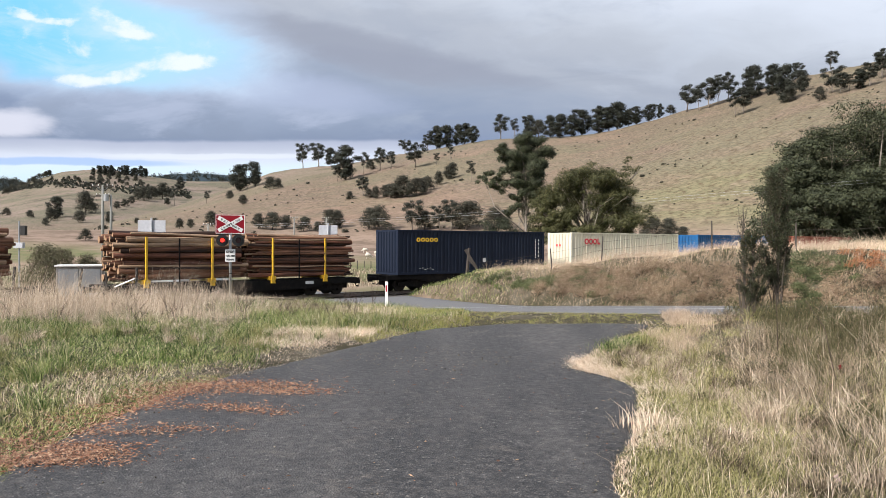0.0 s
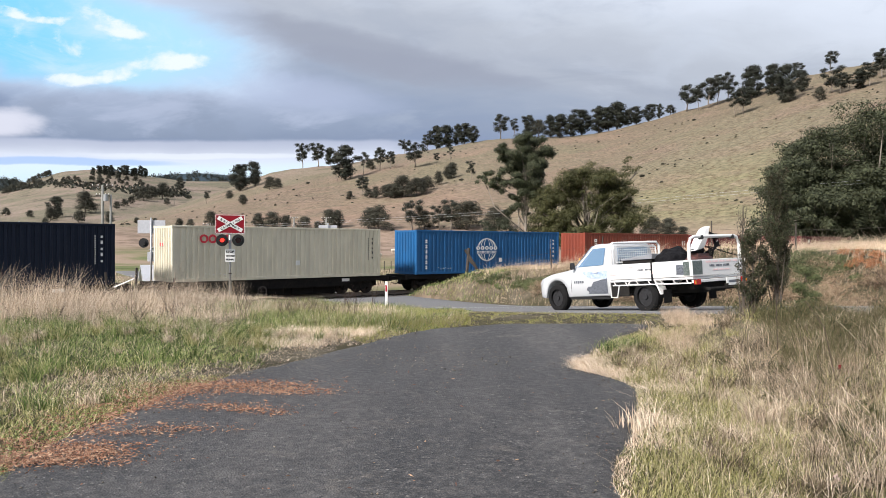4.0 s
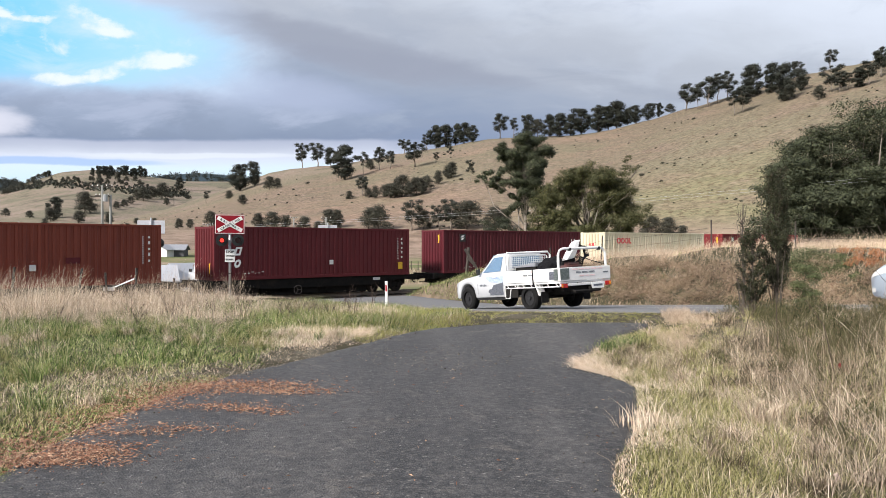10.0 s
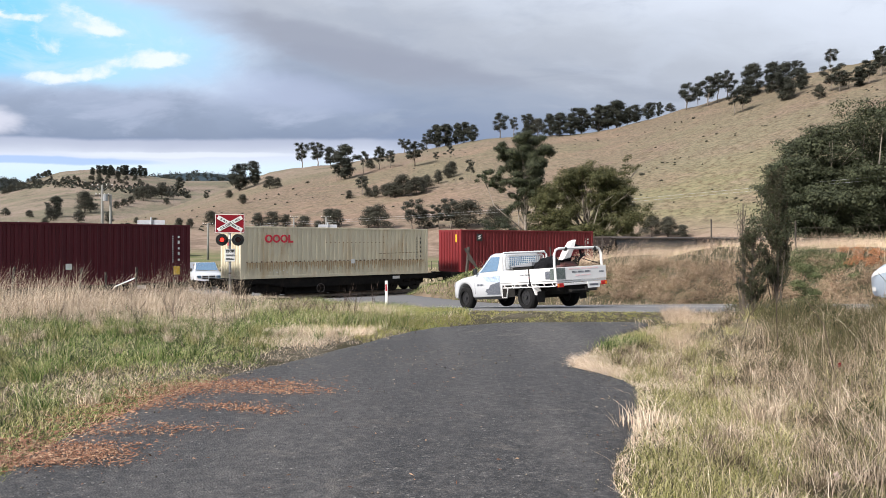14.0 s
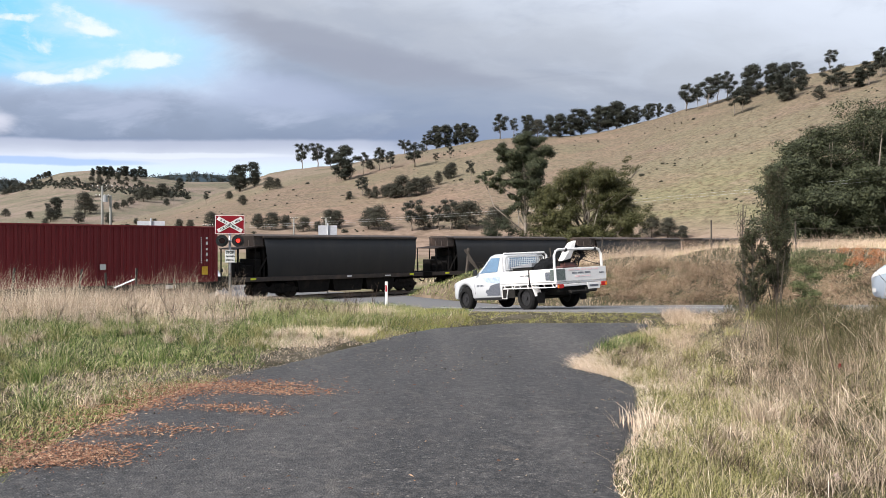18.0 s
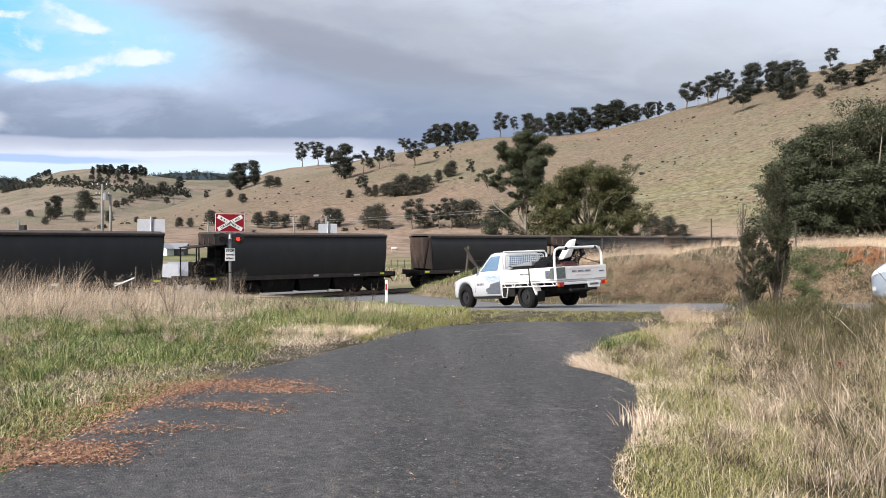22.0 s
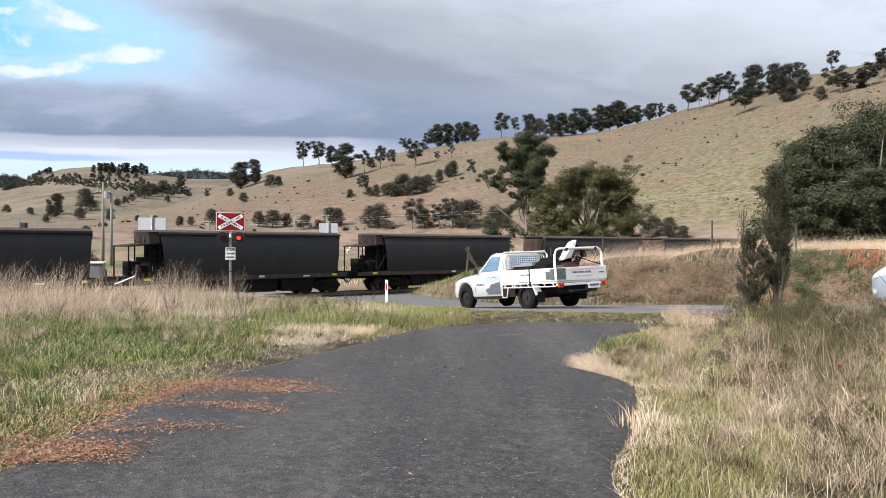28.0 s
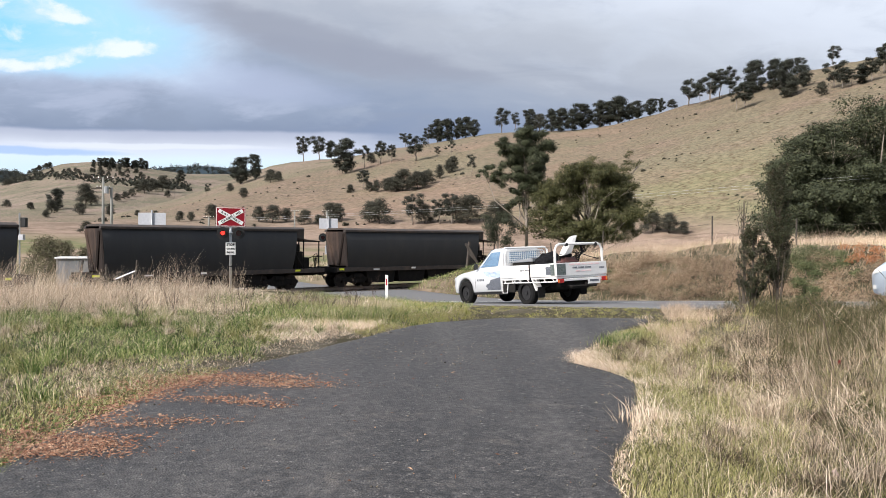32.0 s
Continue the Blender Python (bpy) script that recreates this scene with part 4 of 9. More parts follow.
def hopper_wagon(flip, label):
    """A covered coal hopper; origin at the body's left near corner; its platform end lies to -x unless flipped."""
    w = tagged(new("hopper_wagon"), label, "railway wagon", "wagons of the train")
    L, W, top, sill = 9.66, 2.44, 3.38, 1.18
    x_end = -.27          # where the side sheets stop at the platform end
    f = Matrix.Translation((L, 0, 0)) @ Matrix.Diagonal((-1, 1, 1, 1)) if flip else Matrix()

    def add(name, bm, material, label="", smooth=False):
        if flip:
            bmesh.ops.transform(bm, matrix=f, verts=bm.verts[:])
            bmesh.ops.reverse_faces(bm, faces=bm.faces[:])
        return part(name, bm, material, w, label, smooth)
    # bowed side sheets: profile across (y, z)
    side = [(.16, sill - .04), (.06, sill + .35), (.0, sill + .95), (.02, sill + 1.5), (.10, top - .22), (.14, top - .2)]

    def bowed(x_low, x_high, mirror, inset=0.0):
        bm = bmesh.new()
        prev = None
        for i in range(25):
            t = i / 24
            row = []
            for y, z in side:
                s = (z - sill) / (top - sill)
                xa, xb = x_low[0] + (x_high[0] - x_low[0]) * s, x_low[1] + (x_high[1] - x_low[1]) * s
                yy = W - y if mirror else y
                row.append(bm.verts.new((xa + (xb - xa) * t, yy, z)))
            if prev:
                for k in range(len(row) - 1):
                    fc = (prev[k], row[k], row[k + 1], prev[k + 1])
                    bm.faces.new(fc if not mirror else fc[::-1])
            prev = row
        return bm
    for mirror in (False, True):
        add("side_sheet", bowed((-.02, L - .12), (x_end, L + .02), mirror), M_HOPPER, smooth=True)
        y0, y1 = (.08, .2) if not mirror else (W - .2, W - .08)
        add("top_rim", bevelled(box(bmesh.new(), x_end - .05, L + .06, y0 - .05, y1 + .1, top - .22, top - .1), .015), M_HOPPER_RIM)
        add("side_sill", bevelled(box(bmesh.new(), -2.0, L + .55, .1 if not mirror else W - .2, .2 if not mirror else W - .1, sill - .26, sill - .03), .01), M_HOPPER_RIM)
    # roof covers
    bm = bmesh.new()
    prism(bm, [(.1, top - .1), (W - .1, top - .1), (W - .45, top), (.45, top)], "x", x_end - .5, L + .04)
    add("roof", bm, M_HOPPER_RIM)
    # platform end: upper bin end, slope sheet, canopy and posts
    bm = bmesh.new()
    prism(bm, [(x_end - .5, top - .1), (x_end + .1, top - .1), (x_end + .1, top - .62), (x_end - .42, top - .62)], "y", .22, W - .22)
    add("bin_end", bm, M_RUST)
    for y in (.24, .9, W - .9, W - .24):
        add("rib", box(bmesh.new(), x_end - .47, x_end + .02, y - .03, y + .03, top - .66, top - .1), M_HOPPER_RIM)
    # slope sheet painted black, and a black sheet added, as the canopy's shade
    bm = bmesh.new()
    prism(bm, [(x_end - .1, top - .62), (.2, top - .62), (1.2, sill), (.75, sill)], "y", .2, W - .2)
    add("slope_sheet", bm, M_BLACK)
    add("bulkhead", box(bmesh.new(), x_end + .02, x_end + .08, .16, W - .16, sill - .06, top - .55), M_BLACK, "black sheet added for the shade under the canopy")
    for x0, x1, y0, y1, z0, z1 in ((-1.15, -.75, .3, .9, .0, .62), (-.72, -.35, .25, 2.1, .0, .95), (-1.3, -.4, 1.3, 2.2, .0, .75), (-.62, -.3, .4, 1.2, .95, 1.35)):
        add("brake_gear", bevelled(box(bmesh.new(), x0, x1, y0, y1, sill - .05 + z0, sill - .05 + z1), .04), M_BLACK)
    bm = bmesh.new()
    prism(bm, [(-1.72, top - .80), (-1.72, top - .75), (-1.1, top - .68), (-.2, top - .58), (-.2, top - .64), (-1.1, top - .75)], "y", .1, W - .1)
    add("canopy", bm, M_RUST, "rusty sheet canopy")
    for y in (.18, W - .18):
        add("post", tube(bmesh.new(), [(-1.66, y, sill - .1), (-1.66, y, top - .78)], .035, 6), M_BLACK)
        add("post", tube(bmesh.new(), [(-.7, y, sill - .1), (-.7, y, top - .66)], .035, 6), M_BLACK)
        add("brace", tube(bmesh.new(), [(-.65, y, sill), (.02, y, top - 1.1)], .05, 6), M_BLACK)
    # handbrake wheel and gear on the platform
    bm = bmesh.new()
    for k in range(16):
        a0, a1 = k * math.tau / 16, (k + 1) * math.tau / 16
        tube(bm, [(-1.55, .3 + .26 * math.cos(a0), sill + .5 + .26 * math.sin(a0)), (-1.55, .3 + .26 * math.cos(a1), sill + .5 + .26 * math.sin(a1))], .018, 5)
    for k in range(3):
        a0 = k * math.tau / 6
        tube(bm, [(-1.55, .3 + .26 * math.cos(a0), sill + .5 + .26 * math.sin(a0)), (-1.55, .3 - .26 * math.cos(a0), sill + .5 - .26 * math.sin(a0))], .014, 5)
    add("handbrake_wheel", bm, M_BLACK)
    add("handbrake_column", tube(bmesh.new(), [(-1.5, .3, sill - .1), (-1.5, .3, sill + .55)], .04, 6), M_BLACK)
    add("brake_cylinder", bevelled(box(bmesh.new(), -1.2, -.55, .6, 1.6, sill - .02, sill + .45), .08), M_BLACK)
    add("air_pipe", tube(bmesh.new(), [(-1.9, .22, sill + .62), (-1.3, .22, sill + .62), (-.7, .22, sill + .4)], .022, 5), M_BLACK)
    # plain end with a V of stiffeners
    bm = bmesh.new()
    prism(bm, [(L - .02, top - .2), (L + .04, top - .2), (L - .1, sill + .05), (L - .16, sill + .05)], "y", .1, W - .1)
    add("end_sheet", bm, M_RUST)
    for ya, yb in ((.25, .95), (W - .25, W - .95)):
        bm = bmesh.new()
        tube(bm, [(L + .06, ya, top - .3), (L - .04, yb, sill + .1)], .07, 4)
        add("stiffener", bm, M_RUST)
    add("corner_post", tube(bmesh.new(), [(L + .0, .13, top - .25), (L - .12, .13, sill)], .06, 4), M_RUST)
    add("platform", box(bmesh.new(), -2.05, .9, .2, W - .2, sill - .16, sill - .08), M_BLACK)
    add("platform", box(bmesh.new(), L - .3, L + .6, .2, W - .2, sill - .16, sill - .08), M_BLACK)
    for x in (-2.1, L + .52):
        add("headstock", bevelled(box(bmesh.new(), x, x + .14, .1, W - .1, sill - .32, sill - .02), .015), M_BLACK)
    for x, s in ((-2.1, -1), (L + .66, 1)):
        bm = box(bmesh.new(), min(x, x + s * .3), max(x, x + s * .3), 1.12, 1.32, sill - .42, sill - .22)
        box(bm, min(x + s * .2, x + s * .34), max(x + s * .2, x + s * .34), 1.02, 1.42, sill - .46, sill - .16)
        add("coupler", bevelled(bm, .02), M_BLACK)
        add("brake_hose", tube(bmesh.new(), [(x, .6, sill - .3), (x + s * .2, .65, sill - .62), (x + s * .34, .9, sill - .5)], .03, 6), M_BLACK)
    # discharge chutes under the bin
    for i in range(3):
        xa = 1.7 + i * 2.2
        bm = bmesh.new()
        prism(bm, [(xa, sill - .05), (xa + 2.15, sill - .05), (xa + 1.95, .24), (xa + .2, .24)], "y", .26, W - .26)
        add("chute", bm, M_BLACK)
    add("centre_sill", box(bmesh.new(), -2.0, L + .5, 1.0, 1.44, sill - .45, sill - .1), M_BLACK)
    for x in (-1.0 if not flip else -.45, L - .45 if not flip else L + .1, 4.8):
        add("marker", box(bmesh.new(), x, x + .3, .085, .1, sill - .17, sill - .07), M_HIVIS if x != 4.8 else M_PALE, "bright marker plate")
    add("number", box(bmesh.new(), 7.4, 7.8, .088, .1, sill - .19, sill - .12), M_PALE, "pale illegible lettering")
    for x in (.7, L - .9):
        if flip:
            x = L - x
        bogie(w, x)
    return w


M_BARK = [mat("log_bark_%d" % i, c, tuple(x * .32 for x in c), 7, .9, bump=.8, dirt=tuple(x * .35 for x in c), dirt_scale=2.0, stretch=(.15, 1, 1))
          for i, c in enumerate(((.27, .128, .072), (.17, .075, .044), (.06, .031, .021), (.52, .345, .22), (.23, .092, .054)))]
M_CUT = mat("cut_wood", (.36, .22, .12), (.22, .13, .075), 9, .85, dirt=(.25, .15, .09))


def log_stack(seed, height=2.12, length=5.6, thick=False):
    st = tagged(new("log_stack"), "stack of brown sawn pine logs with bark", "logs", "log stacks of the train")
    rnd = random.Random(seed)
    z = .0
    while z < height:
        y = .06
        r_l = rnd.uniform(.075, .165) if thick else rnd.uniform(.055, .12)
        while y < 2.26:
            r = min(.2, r_l * rnd.choice((.5, .65, .85, 1.0, 1.2)) * rnd.uniform(.85, 1.1))
            xs, xe = rnd.uniform(-.6, .25), length + rnd.uniform(-.3, .45)
            zz = z + r_l + rnd.uniform(-.09, .09)
            bm = bmesh.new()
            sl, sw = rnd.gauss(0, .09), rnd.gauss(0, .05)
            kk = [0, .25, .5, .75, 1]
            taper = rnd.choice((-.2, .2))
            pts = [(xs + (xe - xs) * k, y + r + sw * (k - .5) + rnd.uniform(-.025, .025), zz + sl * (k - .5) + rnd.uniform(-.02, .02)) for k in kk]
            tube(bm, pts, [r * (1 + taper * (k - .5)) * rnd.uniform(.9, 1.08) for k in kk], 9)
            ob = part("log", bm, M_BARK[rnd.randrange(5)], st, smooth=False)
            ob.data.materials.append(M_CUT)
            for p in ob.data.polygons[-2:]:
                p.material_index = 1
            y += 2 * r * 1.04
        z += 2 * r_l * .90
    return st


def log_wagon():
    w = flat_wagon(13.9, .95, "black flat wagon with yellow log stanchions")
    for xa in (1.05, 4.25, 7.55, 10.75):
        for y in (.02, 2.34):
            bm = box(bmesh.new(), xa + .01, xa + .11, y, y + .1, .8, 3.16)
            part("stanchion", bevelled(bm, .015), M_YELLOW, w, "yellow steel stanchion")
            bm = bmesh.new()
            prism(bm, [(xa - .06, .8), (xa + .18, .8), (xa + .13, 1.2), (xa - .01, 1.2)], "y", y - .02, y + .12)
            part("gusset", bm, M_YELLOW, w)
        part("bolster", bevelled(box(bmesh.new(), xa - .14, xa + .27, .1, 2.34, .96, 1.16), .015), M_YELLOW, w, "yellow cross bolster")
    part("rack_beam", bevelled(box(bmesh.new(), .2, 12.3, .3, .5, .93, 1.02), .01), M_BLACK, w, "dark steel rack beam")
    for xa in (2.6, 9.1):
        for y in (-.02, 2.42):
            part("strap", box(bmesh.new(), xa, xa + .07, y, y + .02, 1.0, 3.1), M_BLACK, w, "dark lashing strap")
    return w


def build_train():
    containers()
    first = flat_wagon()
    for k in range(8):
        w = first if k == 0 else copy_thing(first, Matrix())
        MOVING.append((w, -3.45 + 14.78 * k, 0.0, 0.0))
    lw = log_wagon()
    for k in range(2):
        s = -19.15 - 16.0 * k
        w = lw if k == 0 else copy_thing(lw, Matrix())
        MOVING.append((w, s, 0.0, 0.0))
        for i, x in enumerate((.25 - 1.0 * k, 6.75 - 1.0 * k)):
            MOVING.append((log_stack(11 + 7 * k + i, thick=i == k), s + x, .08, 1.16))
    kinds = "AAABAAABB"
    protos = {"A": hopper_wagon(False, "black covered hopper wagon with rusty end platform"), "B": hopper_wagon(True, "black covered hopper wagon, braced rusty end leading")}
    used = set()
    for j, kd in enumerate(kinds):
        w = protos[kd] if kd not in used else copy_thing(protos[kd], Matrix())
        used.add(kd)
        MOVING.append((w, 115.0 + 13.0 * j, 0.0, 0.0))


build_train()


def train_rows(s0, off, z):
    """A wagon's poses along the line; both ends of a car ride on the curve."""
    rows = []
    for t in range(0, 33, 2):
        s = s0 - TRAIN_V * t - .18 * max(0, t - 28)      # it gathers a little speed at the end
        a, b = track_pose(s, off, RAIL_Z + z), track_pose(s + 11, off, RAIL_Z + z)
        d = b.translation - a.translation
        rows.append((t, pose(*a.translation, 0, 0, math.degrees(math.atan2(d.y, d.x)))))
    return rows


# ---- trees ----
M_EUC = blades_mat("gum_leaves", [(.026, .032, .02), (.036, .042, .026), (.046, .052, .032), (.062, .068, .042)], .6, .06)
M_EUC_FAR = blades_mat("far_gum_leaves", [(.020, .023, .018), (.027, .030, .022), (.034, .037, .027), (.044, .046, .034)], .6, .03)
M_EUC_OLIVE = blades_mat("olive_gum_leaves", [(.030, .033, .014), (.050, .053, .021), (.076, .077, .031), (.118, .112, .05)], .6, .06)
M_EUC_DARK = blades_mat("dark_leaves", [(.023, .028, .016), (.038, .045, .025), (.055, .063, .034), (.084, .092, .05)], .65, .05)
M_SCRUB = blades_mat("scrub_leaves", [(.030, .032, .024), (.040, .041, .030), (.052, .051, .037), (.066, .06, .045)], .7, .05)
M_TRUNK = mat("gum_bark", (.30, .26, .22), (.15, .125, .105), 4, .9, bump=.4, dirt=(.11, .09, .075), dirt_scale=1.5, stretch=(1, 1, .2))
M_TWIG = mat("dark_bark", (.10, .08, .065), (.06, .05, .04), 6, .9, bump=.3)


def leaf_mesh(name, centres, spread, n, size, material, rng, droop=.3, aspect=2.2, face=0.0, cap=False):
    """Many small leaves round the clumps' centres; spread: each clump's radius (x, y, z); droop: how far leaves hang;
    face: how far their faces turn outwards from the clump; cap: most leaves lie on its upper skin."""
    centres, spread = np.asarray(centres, float), np.asarray(spread, float)
    if spread.ndim == 1:
        spread = np.repeat(spread[:, None], 3, 1) * (1, 1, .75)
    vol = spread.prod(1) ** (2 / 3)
    pick = rng.choice(len(centres), n, p=vol / vol.sum())
    d = rng.normal(size=(n, 3))
    d /= np.linalg.norm(d, axis=1)[:, None]
    if cap:
        d[:, 2] = np.where(rng.random(n) < .5, np.abs(d[:, 2]), d[:, 2])
    rad = rng.random(n) ** (.36 if cap else .45)
    p = centres[pick] + d * rad[:, None] * spread[pick] * rng.uniform(.75, 1.2, (n, 1))
    if face:
        nrm = (d + (0, 0, .35)) * face + rng.normal(size=(n, 3)) * (1 - face) * .8
        nrm /= np.linalg.norm(nrm, axis=1)[:, None]
        ax = np.cross(nrm, rng.normal(size=(n, 3)))
        ax[:, 2] -= droop
    else:
        nrm = rng.normal(size=(n, 3))
        ax = rng.normal(size=(n, 3))
        ax[:, 2] -= droop
    ax /= np.linalg.norm(ax, axis=1)[:, None]
    nb = np.cross(ax, nrm)
    nb /= np.linalg.norm(nb, axis=1)[:, None]
    s = size * rng.uniform(.6, 1.4, n)[:, None]
    a, b = ax * s * .5, nb * s * .5 / aspect
    v = np.stack((p - a, p + b, p + a, p - b), 1).reshape(-1, 3)
    return mesh_from(name, v, np.arange(4 * n), np.full(n, 4), material)


def tree(name, height, clumps, limbs, trunk_r, n_leaves, leaf, material, bark, label, category, seed, group="", face=.6, cap=True):
    """trunk: up the middle with a bend; clumps: (x, y, z, radius) in parts of the height; each limb runs from the trunk to a clump."""
    rng = np.random.default_rng(seed)
    t = tagged(new(name), label, category, group)
    c = np.array(clumps, float) * height
    bm = bmesh.new()
    top = max(q[2] for q in clumps) * .8
    bend = rng.normal(0, .02, (5, 2)) * height
    spine = [(bend[i][0] * i / 3, bend[i][1] * i / 3, height * top * i / 4) for i in range(5)]
    tube(bm, spine, [trunk_r * (1.15, .9, .7, .45, .15)[i] for i in range(5)], 8)
    for k in limbs:
        q = c[k]
        z0 = max(height * .12, q[2] * rng.uniform(.35, .6))
        f = min(z0 / (height * top) * 4, 3.99)
        i = int(f)
        s0 = np.array(spine[i]) * (1 - (f - i)) + np.array(spine[i + 1]) * (f - i)
        mid = (s0 + q[:3]) / 2 + rng.normal(0, .04, 3) * height
        mid[2] = max(mid[2], s0[2])
        r0 = trunk_r * .5
        tube(bm, [tuple(s0), tuple(mid), tuple(q[:3])], [r0, r0 * .6, r0 * .15], 6)
        for _ in range(3):
            e = q[:3] + rng.normal(0, .55, 3) * q[3]
            tube(bm, [tuple(mid * .4 + q[:3] * .6), tuple((mid * .2 + q[:3] * .8 + e) / 2), tuple(e)], [r0 * .3, r0 * .2, r0 * .06], 4)
    part("trunk", bm, bark, t, "pale bark trunk and limbs" if bark is M_TRUNK else "", smooth=True)
    ob = new("crown", leaf_mesh("crown", c[:, :3], c[:, 3], n_leaves, leaf, material, rng, .1 if cap else .3, 1.8, face, cap))
    ob.parent = t
    return t


def random_clumps(seed, n, low, wide, shape):
    """Lobes of foliage round a trunk, in parts of the height, wound upwards."""
    rng = random.Random(seed)
    out = []
    turn = rng.uniform(0, math.tau)
    for i in range(n):
        q = (i + .5) / n
        h = low + (.92 - low) * q
        w = {"dome": math.sin(math.pi * min(.95, .3 + .7 * q)), "tall": math.sin(math.pi * (.16 + .68 * q)) * rng.choice((.55, .9, 1.2)),
             "ball": math.cos(.46 * math.pi * q), "umbrella": .45 + .55 * math.sin(math.pi * (.1 + .6 * q)), "layers": .35 + .65 * abs(math.sin(q * 7 + seed))}[shape] * wide
        turn += 2.4 + rng.uniform(-.6, .6)
        d = w * rng.uniform(.45, 1.0)
        r = {"dome": .13, "tall": .135, "ball": .20, "umbrella": .125, "layers": .10}[shape] * rng.uniform(.8, 1.3)
        out.append((d * math.cos(turn), d * math.sin(turn), h, r))
    out.append((0, 0, .93, .07))
    return out


def lobed(rng, n, wide, deep, low, roof, size):
    """Lobes through a broad crown; roof(u): its upper outline over u in -1 to 1; each lobe breaks into small sprays."""
    out = []
    for i in range(n):
        u = -1 + 2 * (i + .5) / n + rng.uniform(-.12, .12)
        top = roof(max(-1, min(1, u)))
        h = top - (top - low) * rng.random() ** 1.2
        v = rng.uniform(-1, .6) * deep
        r = size * rng.uniform(.7, 1.3)
        for _ in range(7):
            out.append((u * wide + rng.gauss(0, .6) * r, v + rng.gauss(0, .6) * r, h + rng.gauss(-.1, .26) * r, r * rng.uniform(.5, .8)))
    return out


SKYLINE_WEST = [(-114, 589, 19.3, 0), (-100, 581, 18.1, 0), (-90, 581, 13.6, 1), (-84, 577, 9.9, 2), (-56, 415, 18.8, 1), (-61, 417, 9.7, 3), (-143,
    511, 18.3, 1), (-133, 513, 16.8, 1), (-98, 354, 4.7, 2), (-105, 439, 7.5, 2), (-99, 435, 5.8, 2), (-47, 428, 12.7, 3), (-38, 435, 12.9, 0), (-31,
    428, 10, 0), (-45, 450, 6.3, 2)]
SKYLINE_MID = [(-29, 548, 10.2, 0), (-16, 412, 13.5, 0), (-12, 536, 11.7, 0), (-5, 534, 16.6, 1), (2, 531, 14.9, 1), (9, 531, 14.5, 1), (15, 520,
    14.2, 1), (21, 507, 11.8, 1), (-4, 408, 6.4, 3), (4, 413, 9, 3), (4, 341, 6.9, 2), (40, 509, 16.3, 0), (49, 505, 13.4, 3), (59, 504, 14.9, 1),
    (65, 498, 11.6, 2), (72, 489, 14.5, 1), (77, 481, 14.6, 1), (12, 315, 8.8, 3)]
SKYLINE_EAST = [(84, 479, 13.4, 1), (92, 483, 16.2, 1), (102, 477, 16.7, 1), (108, 475, 14.8, 1), (112, 469, 16.8, 1), (119, 468, 10.2, 1), (123, 462,
    11.2, 1), (129, 457, 10.3, 1), (135, 454, 8.5, 1), (141, 451, 5.6, 2)]
SHRUB_BAND = [(-41, 318, 3.5, 2), (-36, 325, 8.3, 0), (-29, 309, 4.8, 2), (-22, 302, 5.6, 2), (-17, 300, 8.4, 2), (-11, 299, 7, 2), (-7, 311, 5.8, 2),
    (-2, 325, 5.6, 2), (2, 340, 5.8, 2), (-25, 308, 4.8, 2), (-14, 296, 6, 2), (-9, 303, 6.1, 2), (-20, 299, 6.1, 2), (-32, 313, 3.9, 2)]
UPPER_SLOPE = [(145, 433, 15.5, 0), (146, 416, 12.3, 3), (151, 414, 16.1, 0), (157, 416, 16.2, 3), (166, 424, 14.5, 0), (133, 331, 11.9, 3), (137,
    332, 11.4, 0), (162, 383, 16.7, 1), (166, 367, 14.9, 1), (150, 319, 15.4, 1), (150, 315, 6.4, 2), (193, 396, 8, 0), (164, 333, 9.9, 1), (150, 290,
    5.4, 2), (204, 383, 9.5, 0), (161, 301, 10.3, 0), (160, 293, 7.7, 0), (164, 294, 6.4, 3), (167, 291, 7.7, 1), (170, 290, 9, 0), (182, 302, 10.8,
    0), (191, 314, 10.3, 0)]
HILL_FOOT = [(-50, 196, 4, 2), (-46, 195, 4.6, 2), (-43, 198, 3.4, 2), (-37, 192, 3.6, 2), (-31, 199, 4.6, 2), (-29, 198, 4.6, 2), (-20, 194, 5.4, 2),
    (-17, 191, 6, 2), (-8, 188, 7.6, 0), (-5, 189, 4.7, 2), (-1, 187, 6.1, 0), (2, 186, 7.5, 0), (6, 185, 6.9, 2), (13, 184, 5.4, 2), (15, 184, 4.6,
    2), (-67, 184, 2.6, 2), (-66, 189, 2.2, 2), (-63, 196, 4, 2), (46, 160, 4.5, 2), (49, 158, 4.2, 2), (51, 155, 2.7, 2), (-33, 192, 2.4, 2)]
WEST_VALLEY = [(-323, 602, 16.9, 1), (-308, 569, 9.7, 2), (-317, 642, 18, 2), (-392, 650, 7.1, 2), (-351, 616, 6.2, 2), (-285, 520, 5.3, 2), (-70,
    142, 2.2, 2), (-278, 553, 8.6, 2), (-323, 783, 14.6, 2), (-337, 800, 11.2, 2), (-328, 814, 14, 2), (-321, 829, 16.8, 2), (-286, 771, 21.6, 3),
    (-365, 1007, 17.3, 1), (-312, 692, 7, 2), (-315, 716, 7.3, 2), (-321, 745, 7.5, 2), (-293, 769, 7.2, 2), (-157, 481, 8.2, 3), (-135, 460, 5, 2),
    (-133, 315, 2.5, 2), (-254, 552, 8.6, 2), (-325, 669, 7.3, 2)]
